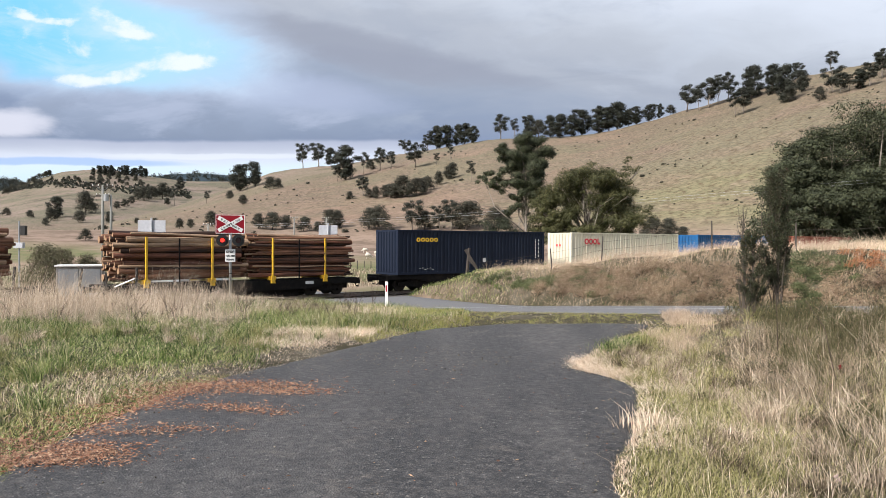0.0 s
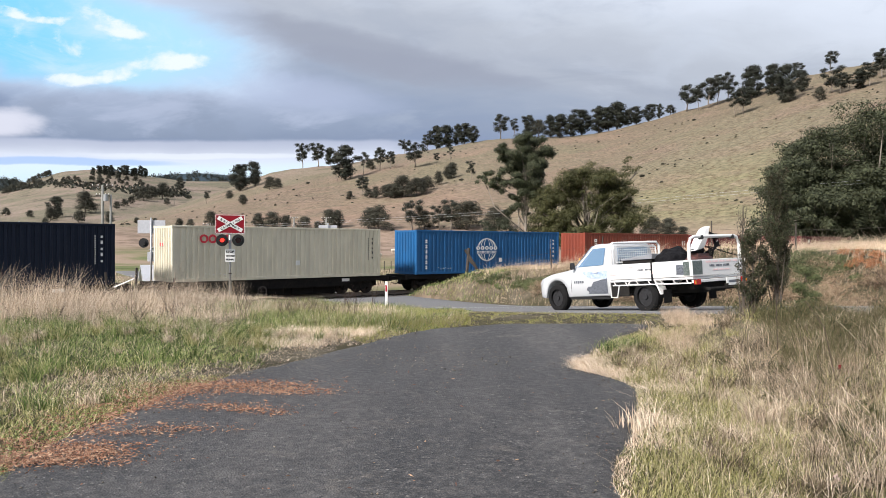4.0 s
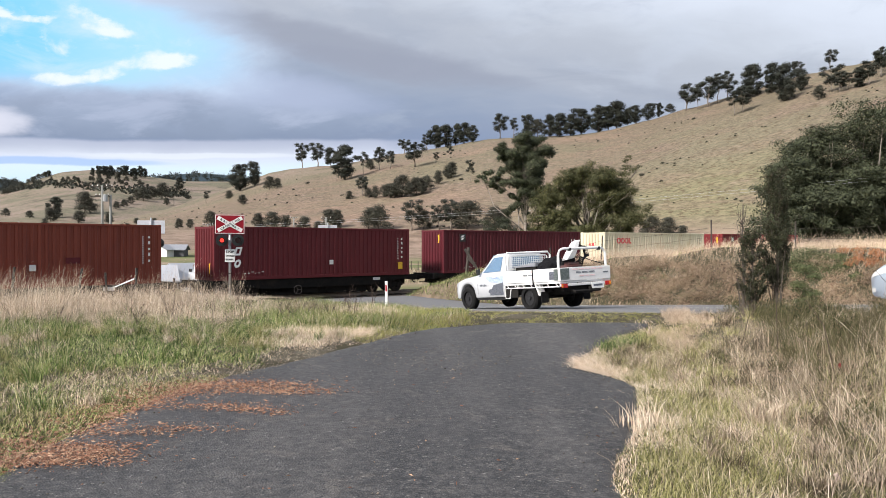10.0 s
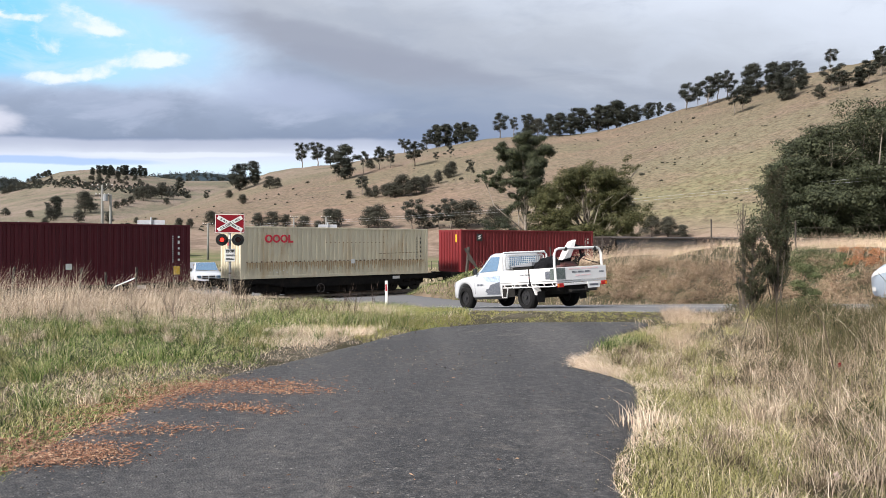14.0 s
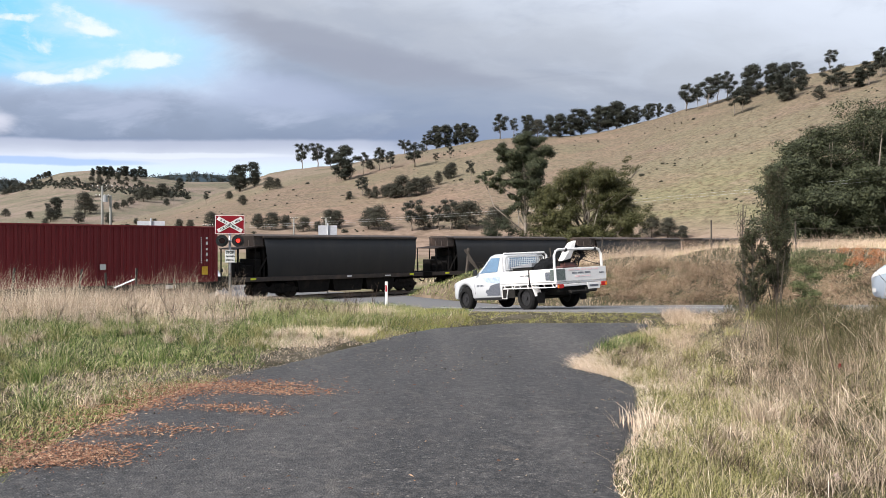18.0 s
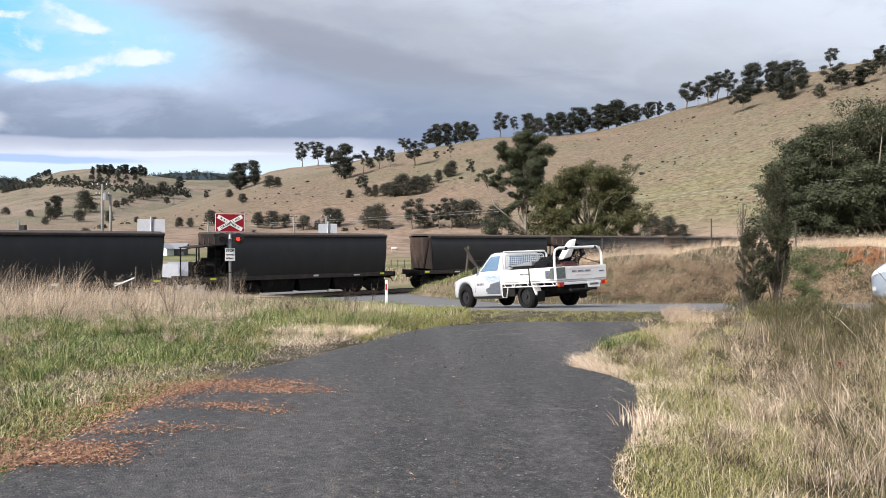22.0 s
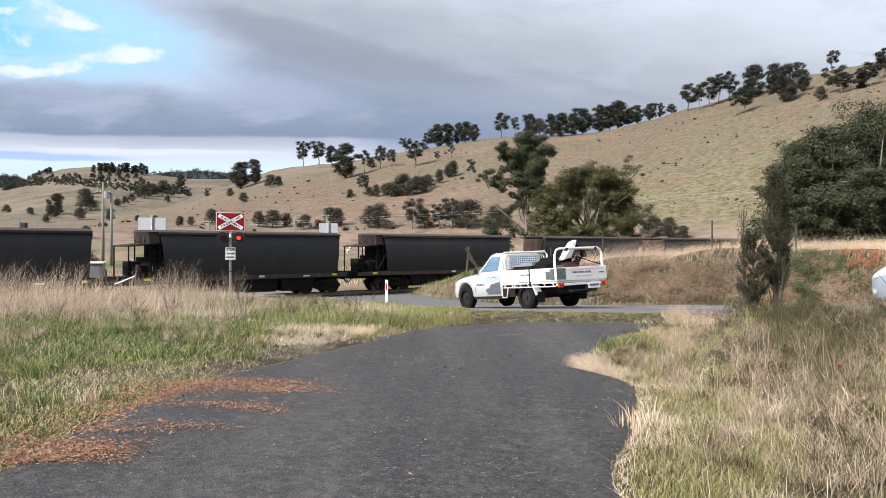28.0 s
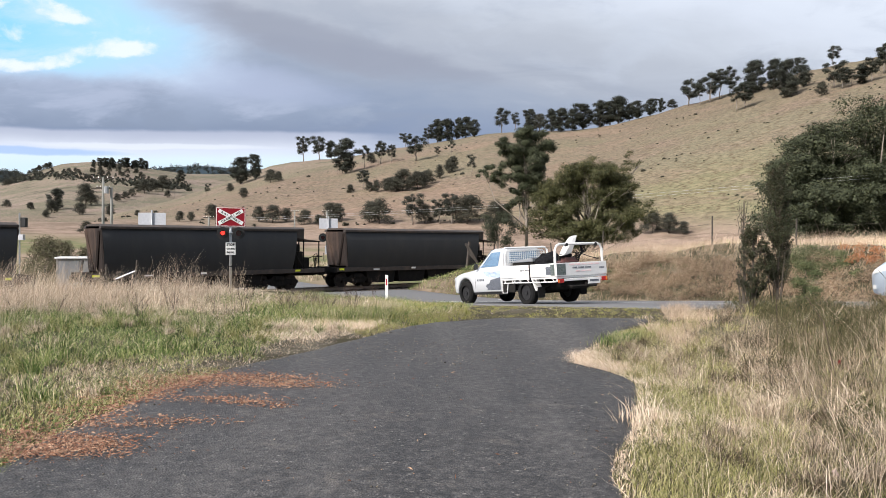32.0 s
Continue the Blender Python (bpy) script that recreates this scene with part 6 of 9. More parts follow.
def build_posts():
    # white guide post
    x, y = -1.89, 24.26
    p = tagged(new("guide_post"), "white roadside guide post with red reflector", "guide post")
    p.matrix_basis = pose(x, y, gz(x, y), 0, 0, -30)
    part("post", bevelled(prism(bmesh.new(), [(-.055, -.02), (.055, -.02), (.04, .02), (-.04, .02)], "z", -.1, 1.0), .006), M_WHITE, p)
    part("reflector", box(bmesh.new(), -.03, .03, -.026, -.021, .66, .88), M_SIGNRED, p, "dark red reflector strip")
    # weathered fence along the bank top
    fence = tagged(new("fence"), "old leaning wooden fence posts with wire", "fence")
    tops = []
    for i, (a, b, h, lean) in enumerate(((13.9, 9.2, 1.75, 5), (7.2, 9.6, 1.05, -4), (4.2, 9.9, 1.1, 5), (-1.2, 10.4, 1.15, -3), (-4.5, 10.6, 1.1, 2), (-8.4, 10.7, 1.1, -4), (-12.5, 10.8, 1.1, 3))):
        x, y = ROAD_O[0] + HX * a + RX * b, ROAD_O[1] + HY * a + RY * b
        bm = tube(bmesh.new(), [(0, 0, -.2), (.01, 0, h * .5), (0, 0, h)], [.10, .095, .09] if i == 0 else [.035, .03, .028], 6)
        q = part("post", bm, M_WOODPOST, fence)
        q.matrix_basis = pose(x, y, gz(x, y), 0, lean, 20 * i)
        tops.append((x, y, gz(x, y)))
    x, y, z = tops[0]
    q = part("brace", box(bmesh.new(), -.07, .07, -.03, .03, 0, 1.3), M_WOODPOST, fence, "leaning broken board")
    q.matrix_basis = pose(x + .62, y - .12, z + .55, 0, -32, 10)
    q = part("brace", box(bmesh.new(), -.05, .05, -.025, .025, 0, 1.0), M_WOODPOST, fence, "leaning broken board")
    q.matrix_basis = pose(x + .75, y - .25, z + .45, 0, -44, 10)
    for k in (.5, .85):
        for (x0, y0, z0), (x1, y1, z1) in zip(tops, tops[1:]):
            part("wire", tube(bmesh.new(), [(x0, y0, z0 + k), ((x0 + x1) / 2, (y0 + y1) / 2, (z0 + z1) / 2 + k - .04), (x1, y1, z1 + k)], .004, 4), M_WOODPOST, fence)
    # old posts by the line on the near side
    fence = tagged(new("fence"), "short weathered posts standing in dry grass", "fence")
    for i, (px, d, top, lean) in enumerate(((16, 24.5, 468, 5), (133, 25, 470, 8), (190, 25.5, 478, -3), (239, 26, 470, 2), (305, 28, 488, 4))):
        x, y = (px - 784) / FOCAL * d, d
        h = 1.6 - (top - 431.3) / FOCAL * d - gz(x, y)
        q = part("post", bevelled(box(bmesh.new(), -.035, .035, -.035, .035, -.2, h - .08), .01), M_WOODPOST, fence)
        q.matrix_basis = pose(x, y, gz(x, y), 0, lean, 15 * i)
    x, y = (240 - 784) / FOCAL * 26, 25.9
    q = part("rail", tube(bmesh.new(), [(0, 0, 1.6 - (493 - 431.3) / FOCAL * 26), (-.72, 0, 1.6 - (508 - 431.3) / FOCAL * 26)], .022, 8), M_GALV, fence, "pale slanting pipe rail")
    q.matrix_basis = pose(x, y, 0)
    # equipment hut beyond the line
    x, y = -18.3, 37.2
    g = gz(x, y)
    h = tagged(new("equipment_hut"), "low grey metal railway equipment hut", "hut")
    h.matrix_basis = pose(x, y, g, 0, 0, 20)
    top = 1.6 - (469 - 431.3) / FOCAL * 37 - g
    part("body", bevelled(box(bmesh.new(), -1.3, .8, -.7, .7, 0, top - .08), .015), M_HUT, h)
    part("roof", bevelled(box(bmesh.new(), -1.38, .88, -.78, .78, top - .08, top), .015), M_WHITE, h, "white overhanging roof")
    for x0 in (-1.2, -.2):
        part("door", bevelled(box(bmesh.new(), x0, x0 + .9, -.715, -.7, .1, top - .2), .005), M_GALV, h)
    # thin pole with a box
    x, y = (33 - 784) / FOCAL * 52, 52
    g = gz(x, y)
    p = tagged(new("signal_pole"), "thin grey pole with a small box", "pole")
    p.matrix_basis = pose(x, y, g)
    part("pole", tube(bmesh.new(), [(0, 0, -.2), (0, 0, 1.6 - (392 - 431.3) / FOCAL * 52 - g)], .055, 8), M_GALV, p)
    part("box", bevelled(box(bmesh.new(), -.3, .35, -.2, .1, 1.6 - (440 - 431.3) / FOCAL * 52 - g, 1.6 - (430 - 431.3) / FOCAL * 52 - g), .01), M_SIGNBACK, p)
    part("lamp_head", bevelled(box(bmesh.new(), .1, .5, -.1, .2, 3.9, 4.6), .04), M_LAMPBLACK, p)


M_POLE = mat("silvered_timber", (.235, .235, .215), (.15, .15, .135), 10, .9, stretch=(1, 1, .1), bump=.4)


def power_pole(x, y, top, arms, double=False, label="grey timber power pole with crossarms"):
    g = gz(x, y)
    p = tagged(new("power_pole"), label, "power pole", "power poles")
    p.matrix_basis = pose(x, y, g)
    H = top - g
    part("pole", tube(bmesh.new(), [(0, 0, -.3), (0, 0, H)], [.19, .13], 10), M_POLE, p, smooth=True)
    if double:
        part("pole", tube(bmesh.new(), [(.85, .3, -.3), (.85, .3, H - 1.1)], [.18, .13], 10), M_POLE, p, smooth=True)
        part("transformer", tube(bmesh.new(), [(.45, -.1, H - 1.9), (.45, -.1, H - 1.1)], .3, 12), M_GALV, p)
        part("stay", tube(bmesh.new(), [(-1.4, 0, H - 1.3), (.9, 0, H - 1.3)], .06, 6), M_WOODPOST, p)
    for z, w in arms:
        arm = part("crossarm", bevelled(box(bmesh.new(), -w, w, -.06, .06, H - z - .07, H - z + .07), .01), M_WOODPOST, p)
        for u in (-w * .9, -w * .4, w * .4, w * .9):
            part("insulator", tube(bmesh.new(), [(u, 0, H - z + .07), (u, 0, H - z + .22)], [.05, .035], 8), M_WHITE, arm)
        part("brace", tube(bmesh.new(), [(-w * .6, 0, H - z), (0, 0, H - z - .6), (w * .6, 0, H - z)], .02, 5), M_GALV, arm)
    return p


def build_power():
    d = 86
    power_pole((181 - 784) / FOCAL * d, d, 1.6 + (431.3 - 328) / FOCAL * d, ((.12, 1.3), (1.2, .8)), True)
    for px, d, py in ((520, 150, 384), (577, 120, 384), (368, 110, 396)):
        power_pole((px - 784) / FOCAL * d, d, 1.6 + (431.3 - py) / FOCAL * d, ((.15, .8),))
    # two spans of line from the valley poles across to the right
    for k in range(2):
        pts = []
        for i in range(25):
            t = i / 24
            px = 440 + (1700 - 440) * t
            d = 120 - 52 * t
            py = 398 - 98 * t + 22 * math.sin(math.pi * t) * (.55 - .4 * t) + k * (3.5 + 2.5 * t)
            pts.append(((px - 784) / FOCAL * d, d, 1.6 + (431.3 - py) / FOCAL * d))
        w = part("power_line", tube(bmesh.new(), pts, .009, 5), M_SIGNBACK)
        tagged(w, "thin sagging overhead power line", "power line", "power lines")


# ---- buildings over the line ----
M_ROOFGREY = mat("grey_roofing", (.30, .31, .33), (.22, .23, .25), 6, .6, .3)


M_SHEDWALL = mat("dark_boards", (.10, .10, .105), (.065, .065, .07), 5, .8, stretch=(1, 1, .2))


def gabled(name, x, y, w, d, eave, ridge, turn, wall, roof, label, category="house", openings=True):
    h = tagged(new(name), label, category)
    h.matrix_basis = pose(x, y, gz(x, y) - .05, 0, 0, turn)
    part("wall", prism(bmesh.new(), [(-d / 2, 0), (d / 2, 0), (d / 2, eave), (0, ridge - .06), (-d / 2, eave)], "x", -w / 2, w / 2), wall, h)
    o = .35
    for s in (-1, 1):
        bm = bmesh.new()
        sl = (ridge - eave) / (d / 2)
        prism(bm, [(0, ridge), (s * (d / 2 + o), eave - o * sl), (s * (d / 2 + o), eave - o * sl + .1), (0, ridge + .1)], "x", -w / 2 - o, w / 2 + o)
        part("roof", bm, roof, h)
    if openings:
        for u in (-.3, .25):
            win = part("window", box(bmesh.new(), u * w - .5, u * w + .5, -d / 2 - .03, -d / 2, eave * .4, eave * .82), M_LAMPBLACK, h, "dark window")
            part("frame", box(bmesh.new(), u * w - .58, u * w + .58, -d / 2 - .05, -d / 2 - .03, eave * .82, eave * .88), M_WHITE, win)
        part("door", box(bmesh.new(), -.05 * w, -.05 * w + .9, -d / 2 - .025, -d / 2, 0, eave * .85), M_WOODPOST, h)
    return h


def build_buildings():
    at = lambda px, d: ((px - 784) / FOCAL * d, d)
    gabled("shed", *at(312, 118), 3.0, 3.4, 1.15, 1.85, 8, M_SHEDWALL, M_ROOFGREY, "low dark farm shed with grey roof", "shed", False)
    gabled("shed", *at(288, 116), 1.6, 3, 1.2, 1.9, 70, M_WHITE, M_ROOFGREY, "small white gabled shed in the field", "shed", False)
    gabled("shelter", *at(322, 58), 2.0, 2.0, .85, 1.75, 62, M_SIGNBACK, M_SIGNBACK, "small pale peaked shelter by the road", "shelter", False)
    gabled("shelter", *at(281, 56), 2.0, 1.8, .8, 1.65, 30, M_SIGNBACK, M_SIGNBACK, "small pale peaked shelter by the road", "shelter", False)
    gabled("house", *at(68, 320), 7, 5, 2.0, 3.2, 10, M_WHITE, M_ROOFGREY, "distant pale farm house below the hill")
    # fence and sheep in the paddock
    wool = mat("wool", (.62, .57, .48), (.5, .46, .38), 10, .95, bump=.4)
    sheep = None
    rnd = random.Random(2)
    for i in range(9):
        px, d = rnd.uniform(612, 700), rnd.uniform(118, 146)
        x, y = at(px, d)
        if sheep is None:
            sheep = tagged(new("sheep"), "small pale sheep grazing in the paddock", "sheep", "sheep in the paddock")
            bm = tube(bmesh.new(), [(-.5, 0, .6), (-.4, 0, .62), (0, 0, .65), (.35, 0, .62), (.45, 0, .6)], [.12, .26, .3, .26, .1], 10)
            part("body", bm, wool, sheep, smooth=True)
            part("head", tube(bmesh.new(), [(.42, 0, .62), (.62, 0, .42), (.72, 0, .3)], [.11, .1, .05], 8), wool, sheep)
            for u in (-.3, .3):
                for v in (-.12, .12):
                    part("leg", tube(bmesh.new(), [(u, v, 0), (u, v, .5)], [.03, .05], 6), wool, sheep)
            s = sheep
        else:
            s = copy_thing(sheep, Matrix())
        s.matrix_basis = pose(x, y, gz(x, y), 0, 0, rnd.uniform(0, 360))
    fence = tagged(new("fence"), "line of small wooden paddock fence posts", "fence")
    for i in range(26):
        x, y = at(560 + i * 12, 96 - i * .3)
        part("post", box(bmesh.new(), -.05, .05, -.05, .05, -.1, 1.1), M_WOODPOST, fence).matrix_basis = pose(x, y, gz(x, y))


# ---- vehicles ----
M_CARWHITE = mat("white_car_paint", (.50, .515, .535), (.475, .49, .51), 4, .25, 0, bump=0, dirt=(.68, .67, .64), dirt_at=(.6, .9))
M_TYRE = mat("tyre_rubber", (.009, .009, .0095), (.015, .015, .015), 12, .95, bump=.2, spec=.15)
M_RIM = mat("steel_rim", (.034, .034, .037), (.018, .018, .02), 8, .6, .3)
M_UNDER = mat("underbody", (.012, .012, .012), (.022, .02, .018), 6, .9, spec=.12)
M_TAIL = mat("red_tail_lens", (.45, .015, .015), (.35, .01, .01), 10, .25, bump=0)
M_AMBER = mat("amber_lens", (.7, .25, .02), (.6, .2, .02), 10, .25, bump=0)
M_DECAL = mat("dark_decal", (.035, .04, .05), (.17, .185, .22), 26, .4, bump=0)
M_DECAL_BLUE = mat("blue_decal", (.24, .33, .52), (.52, .59, .72), 14, .35, bump=0)
M_DECAL_PINK = mat("faded_red_decal", (.70, .42, .42), (.78, .66, .66), 14, .4, bump=0)
M_DECAL_GREEN = mat("green_decal", (.03, .05, .048), (.16, .18, .17), 30, .4, bump=0)
M_TARP = mat("black_mesh_bundle", (.006, .006, .007), (.013, .013, .015), 18, .9, bump=.6, spec=.1)
M_ORANGE = mat("orange_red_machine", (.10, .028, .022), (.035, .022, .02), 10, .5)
M_SILVER = mat("silver_blue_paint", (.50, .57, .66), (.47, .54, .63), 4, .28, .5, bump=0)


def glass_material():
    m, nt, p = nodes_of("window_glass")
    # the blue of a sky reflection is put into the base colour
    p.inputs["Base Color"].default_value = (.17, .31, .46, 1)
    p.inputs["Metallic"].default_value = .6
    p.inputs["Roughness"].default_value, p.inputs["Specular IOR Level"].default_value = .03, 1.0
    p.inputs["Coat Weight"].default_value, p.inputs["Coat IOR"].default_value = 1.0, 2.2
    return m


M_GLASS = glass_material()


def wheel(parent, name, x, y, r=.37, width=.24, out=-1):
    """A wheel whose axle lies along y; its own origin at the hub. out: the side of its face."""
    w = new(name)
    w.parent, w.matrix_basis = parent, pose(x, y, r)
    bm = bmesh.new()
    ring_p = [(r * .62, -.5), (r * .9, -.5), (r, -.32), (r, .32), (r * .9, .5), (r * .62, .5)]
    n = 32
    rings = [[bm.verts.new((rr * math.cos(k * math.tau / n), yy * width, rr * math.sin(k * math.tau / n))) for rr, yy in ring_p] for k in range(n)]
    for k in range(n):
        a, b = rings[k], rings[(k + 1) % n]
        for i in range(len(ring_p)):
            j = (i + 1) % len(ring_p)
            bm.faces.new((a[i], a[j], b[j], b[i]))
    bmesh.ops.recalc_face_normals(bm, faces=bm.faces[:])
    part("tyre", bm, M_TYRE, w, smooth=False)
    bm = disc(bmesh.new(), 0, 0, r * .62, -.06, .06, 24)
    part("rim", bm, M_RIM, w)
    for k in range(8):
        a = k * math.tau / 8
        part("rim_slot", disc(bmesh.new(), r * .42 * math.cos(a), r * .42 * math.sin(a), r * .07, out * .058, out * .066, 8), M_LAMPBLACK, w)
    part("hub_cap", disc(bmesh.new(), 0, 0, r * .16, out * .06, out * .1, 12), M_RIM, w)
    return w


def loft(bm, rows):
    """Skin over cross-sections: each a list of points; equal counts, closed across."""
    rings = [[bm.verts.new(p) for p in r] for r in rows]
    n = len(rings[0])
    for a, b in zip(rings, rings[1:]):
        for k in range(n):
            bm.faces.new((a[k], a[(k + 1) % n], b[(k + 1) % n], b[k]))
    bm.faces.new(rings[0][::-1])
    bm.faces.new(rings[-1])
    bmesh.ops.recalc_face_normals(bm, faces=bm.faces[:])
    return bm


class Shell:
    """A car body given by profiles along x: half width, belt height, top height, half width at the top, floor."""
    def __init__(self, width, belt, top, topw, floor, arches, arch_r):
        self.width, self.belt, self.top, self.topw, self.floor, self.arches, self.arch_r = width, belt, top, topw, floor, arches, arch_r

    def section(self, x):
        f = lambda t: float(np.interp(x, [q[0] for q in t], [q[1] for q in t]))
        w, zs, zt, wt, zb = f(self.width), f(self.belt), f(self.top), f(self.topw), f(self.floor)
        for ax in self.arches:
            d = self.arch_r ** 2 - (x - ax) ** 2
            if d > 0:
                zb = max(zb, .36 + math.sqrt(d))
        zb = min(zb, zs - .06)
        return w, zs, zt, wt, zb

    def ring(self, x):
        w, zs, zt, wt, zb = self.section(x)
        half = [(w - .03, zb), (w, zb + .03), (w + .015, (zb + zs) / 2), (w, zs - .03), (w - .025, zs), ((w + 2 * wt) / 3 + .0, zs + (zt - zs) * .62), (wt, zt - .035), (wt - .07, zt)]
        return [(x, -y, z) for y, z in half] + [(x, y, z) for y, z in half[::-1]]

    def side_y(self, x, z):
        w, zs, zt, wt, zb = self.section(x)
        pts = [(zb, w), ((zb + zs) / 2, w + .015), (zs - .03, w), (zs, w - .025), (zs + (zt - zs) * .62, (w + 2 * wt) / 3), (zt - .035, wt), (zt, wt - .07)]
        return float(np.interp(z, [p[0] for p in pts], [p[1] for p in pts]))

    def panel(self, outline, lift=.012, side=-1, grid=7):
        """A patch on a side of the body inside a four-cornered outline of (x, z)."""
        bm = bmesh.new()
        q = [Vector((p[0], p[1])) for p in outline]
        rows = []
        for i in range(grid):
            t = i / (grid - 1)
            row = []
            for j in range(grid):
                s = j / (grid - 1)
                p = (q[0] * (1 - s) + q[1] * s) * (1 - t) + (q[3] * (1 - s) + q[2] * s) * t
                row.append(bm.verts.new((p.x, side * (self.side_y(p.x, p.y) + lift), p.y)))
            rows.append(row)
        for a, b in zip(rows, rows[1:]):
            for k in range(grid - 1):
                bm.faces.new((a[k], a[k + 1], b[k + 1], b[k]) if side < 0 else (b[k], b[k + 1], a[k + 1], a[k]))
        return bm


def lettered(a, b, h, label):
    """The spans of a row of lettering drawn as short bars, with word gaps; a picture stays whole."""
    if "lettering" not in label:
        return [(a, b)]
    out, k = [], 0
    while a < b - h * .4:
        if k % 6 != 5:
            out.append((a, a + h * .62))
        a += h * .95
        k += 1
    return out


def ute():
    u = tagged(new("ute"), "white single-cab tray ute with faded decals", "ute")
    sh = Shell([(-1.95, .86), (-.6, .88), (.3, .875), (.6, .84), (.8, .74), (.9, .62)], [(-1.95, 1.10), (-.6, 1.06), (.2, .98), (.6, .9), (.8, .8), (.9, .72)],
               [(-1.95, 1.66), (-1.88, 1.70), (-1.3, 1.71), (-1.16, 1.67), (-.52, 1.13), (-.3, 1.09), (.3, 1.02), (.65, .94), (.82, .84), (.9, .76)],
               [(-1.95, .62), (-1.2, .62), (-.5, .70), (.3, .70), (.7, .62), (.9, .5)], [(-1.95, .40), (-.55, .38), (.5, .36), (.75, .38), (.9, .46)], (0,), .47)
    xs = [-1.95, -1.88, -1.7, -1.5, -1.3, -1.16, -1.0, -.84, -.68, -.52, -.47, -.4, -.3, -.2, -.1, 0, .1, .2, .3, .4, .47, .55, .65, .75, .82, .88, .9]
    part("cab", loft(bmesh.new(), [sh.ring(x) for x in xs]), M_CARWHITE, u, "white cab and bonnet", smooth=True)
    for s in (-1, 1):
        part("side_window", sh.panel([(-.80, 1.15), (-1.74, 1.17), (-1.70, 1.60), (-1.24, 1.60)], .012, s), M_GLASS, u, "dark reflecting side window")
        part("door_seam", sh.panel([(-.60, .5), (-.615, .5), (-.615, 1.06), (-.60, 1.06)], .004, s, 3), M_LAMPBLACK, u)
        part("door_handle", sh.panel([(-1.6, .98), (-1.42, .98), (-1.42, 1.02), (-1.6, 1.02)], .03, s, 3), M_CARWHITE, u)
        m = part("mirror", bevelled(box(bmesh.new(), -.78, -.68, s * .93 - .06, s * .93 + .06, 1.10, 1.28), .02), M_LAMPBLACK, u, "black door mirror")
        part("sill", box(bmesh.new(), -1.95, -.5, s * .80 - .05, s * .80 + .05, .32, .385), M_LAMPBLACK, u)
        # faded graphics on the door, as plain shapes
        part("decal", sh.panel([(-1.0, 1.02), (-1.9, 1.02), (-1.9, .82), (-1.25, .86)], .006, s), M_DECAL_BLUE, u, "faded blue graphic")
        part("decal", sh.panel([(-1.22, .46), (-1.9, .46), (-1.9, .84), (-1.42, .76)], .008, s), M_DECAL, u, "dark mottled graphic")
        part("decal", sh.panel([(-1.15, .56), (-1.36, .46), (-1.45, .66), (-1.22, .64)], .007, s), M_DECAL, u, "dark mottled graphic")
        for i in range(5):
            part("decal", sh.panel([(-.72 - i * .075, .735), (-.72 - i * .075 - .05, .735), (-.72 - i * .075 - .05, .80), (-.72 - i * .075, .80)], .006, s, 2), M_DECAL, u)
        part("headlight", sh.panel([(.80, .72), (.56, .80), (.56, .90), (.74, .84)], .012, s), M_SIGNBACK, u, "clear headlight")
    bm = bmesh.new()
    q = [(-.56, .66, 1.15), (-.56, -.66, 1.15), (-1.14, -.56, 1.665), (-1.14, .56, 1.665)]
    bm.faces.new([bm.verts.new((p[0] + .03, p[1], p[2] + .02)) for p in q])
    part("windscreen", bm, M_GLASS, u, "dark windscreen")
    part("rear_window", box(bmesh.new(), -1.965, -1.952, -.52, .52, 1.18, 1.58), M_GLASS, u)
    part("bumper", bevelled(box(bmesh.new(), .80, .93, -.62, .62, .40, .60), .04), M_CARWHITE, u)
    # chassis
    part("chassis", box(bmesh.new(), -4.3, .6, -.42, .42, .42, .60), M_UNDER, u)
    part("spare_wheel", tube(bmesh.new(), [(-3.75, 0, .45), (-3.75, 0, .62)], .36, 20), M_TYRE, u)
    part("fuel_tank", bevelled(box(bmesh.new(), -2.55, -2.05, -.68, -.2, .42, .72), .04), M_UNDER, u)
    part("axle", tube(bmesh.new(), [(-3.085, -.7, .37), (-3.085, .7, .37)], .07, 10), M_UNDER, u)
    part("axle", tube(bmesh.new(), [(0, -.7, .37), (0, .7, .37)], .06, 10), M_UNDER, u)
    # tray
    x0, x1, hw, z0, z1 = -4.50, -2.02, .925, .78, 1.15
    part("tray_floor", bevelled(box(bmesh.new(), x0, x1, -hw, hw, z0 - .05, z0), .01), M_WHITE, u)
    for s in (-1, 1):
        part("tray_side", bevelled(box(bmesh.new(), x0 + .02, x1, s * hw - .018, s * hw + .018, z0 + .01, z1), .008), M_WHITE, u, "white aluminium drop side")
        rail = part("tie_rail", tube(bmesh.new(), [(x0 + .05, s * .91, z0 - .13), (x1 - .1, s * .91, z0 - .13)], .018, 6), M_WHITE, u, "white tie rail under the tray")
        for i in range(7):
            xx = x0 + .12 + i * .36
            part("rail_stay", tube(bmesh.new(), [(xx, s * .91, z0 - .13), (xx + .06, s * .91, z0 - .04)], .014, 5), M_WHITE, rail)
        part("step", tube(bmesh.new(), [(x1 + .02, s * .9, z0 - .05), (x1 - .02, s * .9, z0 - .42), (x1 - .22, s * .9, z0 - .42), (x1 - .30, s * .9, z0 - .13)], .018, 6), M_WHITE, u, "white tube step")
        part("side_panel", box(bmesh.new(), x1 - .6, x1 - .02, s * .88 - .01, s * .88 + .01, z0 - .40, z0 - .06), M_UNDER, u)
        part("mud_guard", prism(bmesh.new(), [(-3.62, .42), (-3.58, .42), (-3.42, .74), (-2.72, .74), (-2.60, .62), (-2.60, .66), (-2.70, .78), (-3.44, .78)], "y", s * .80 - .12, s * .80 + .12), M_WHITE, u, "white mudguard")
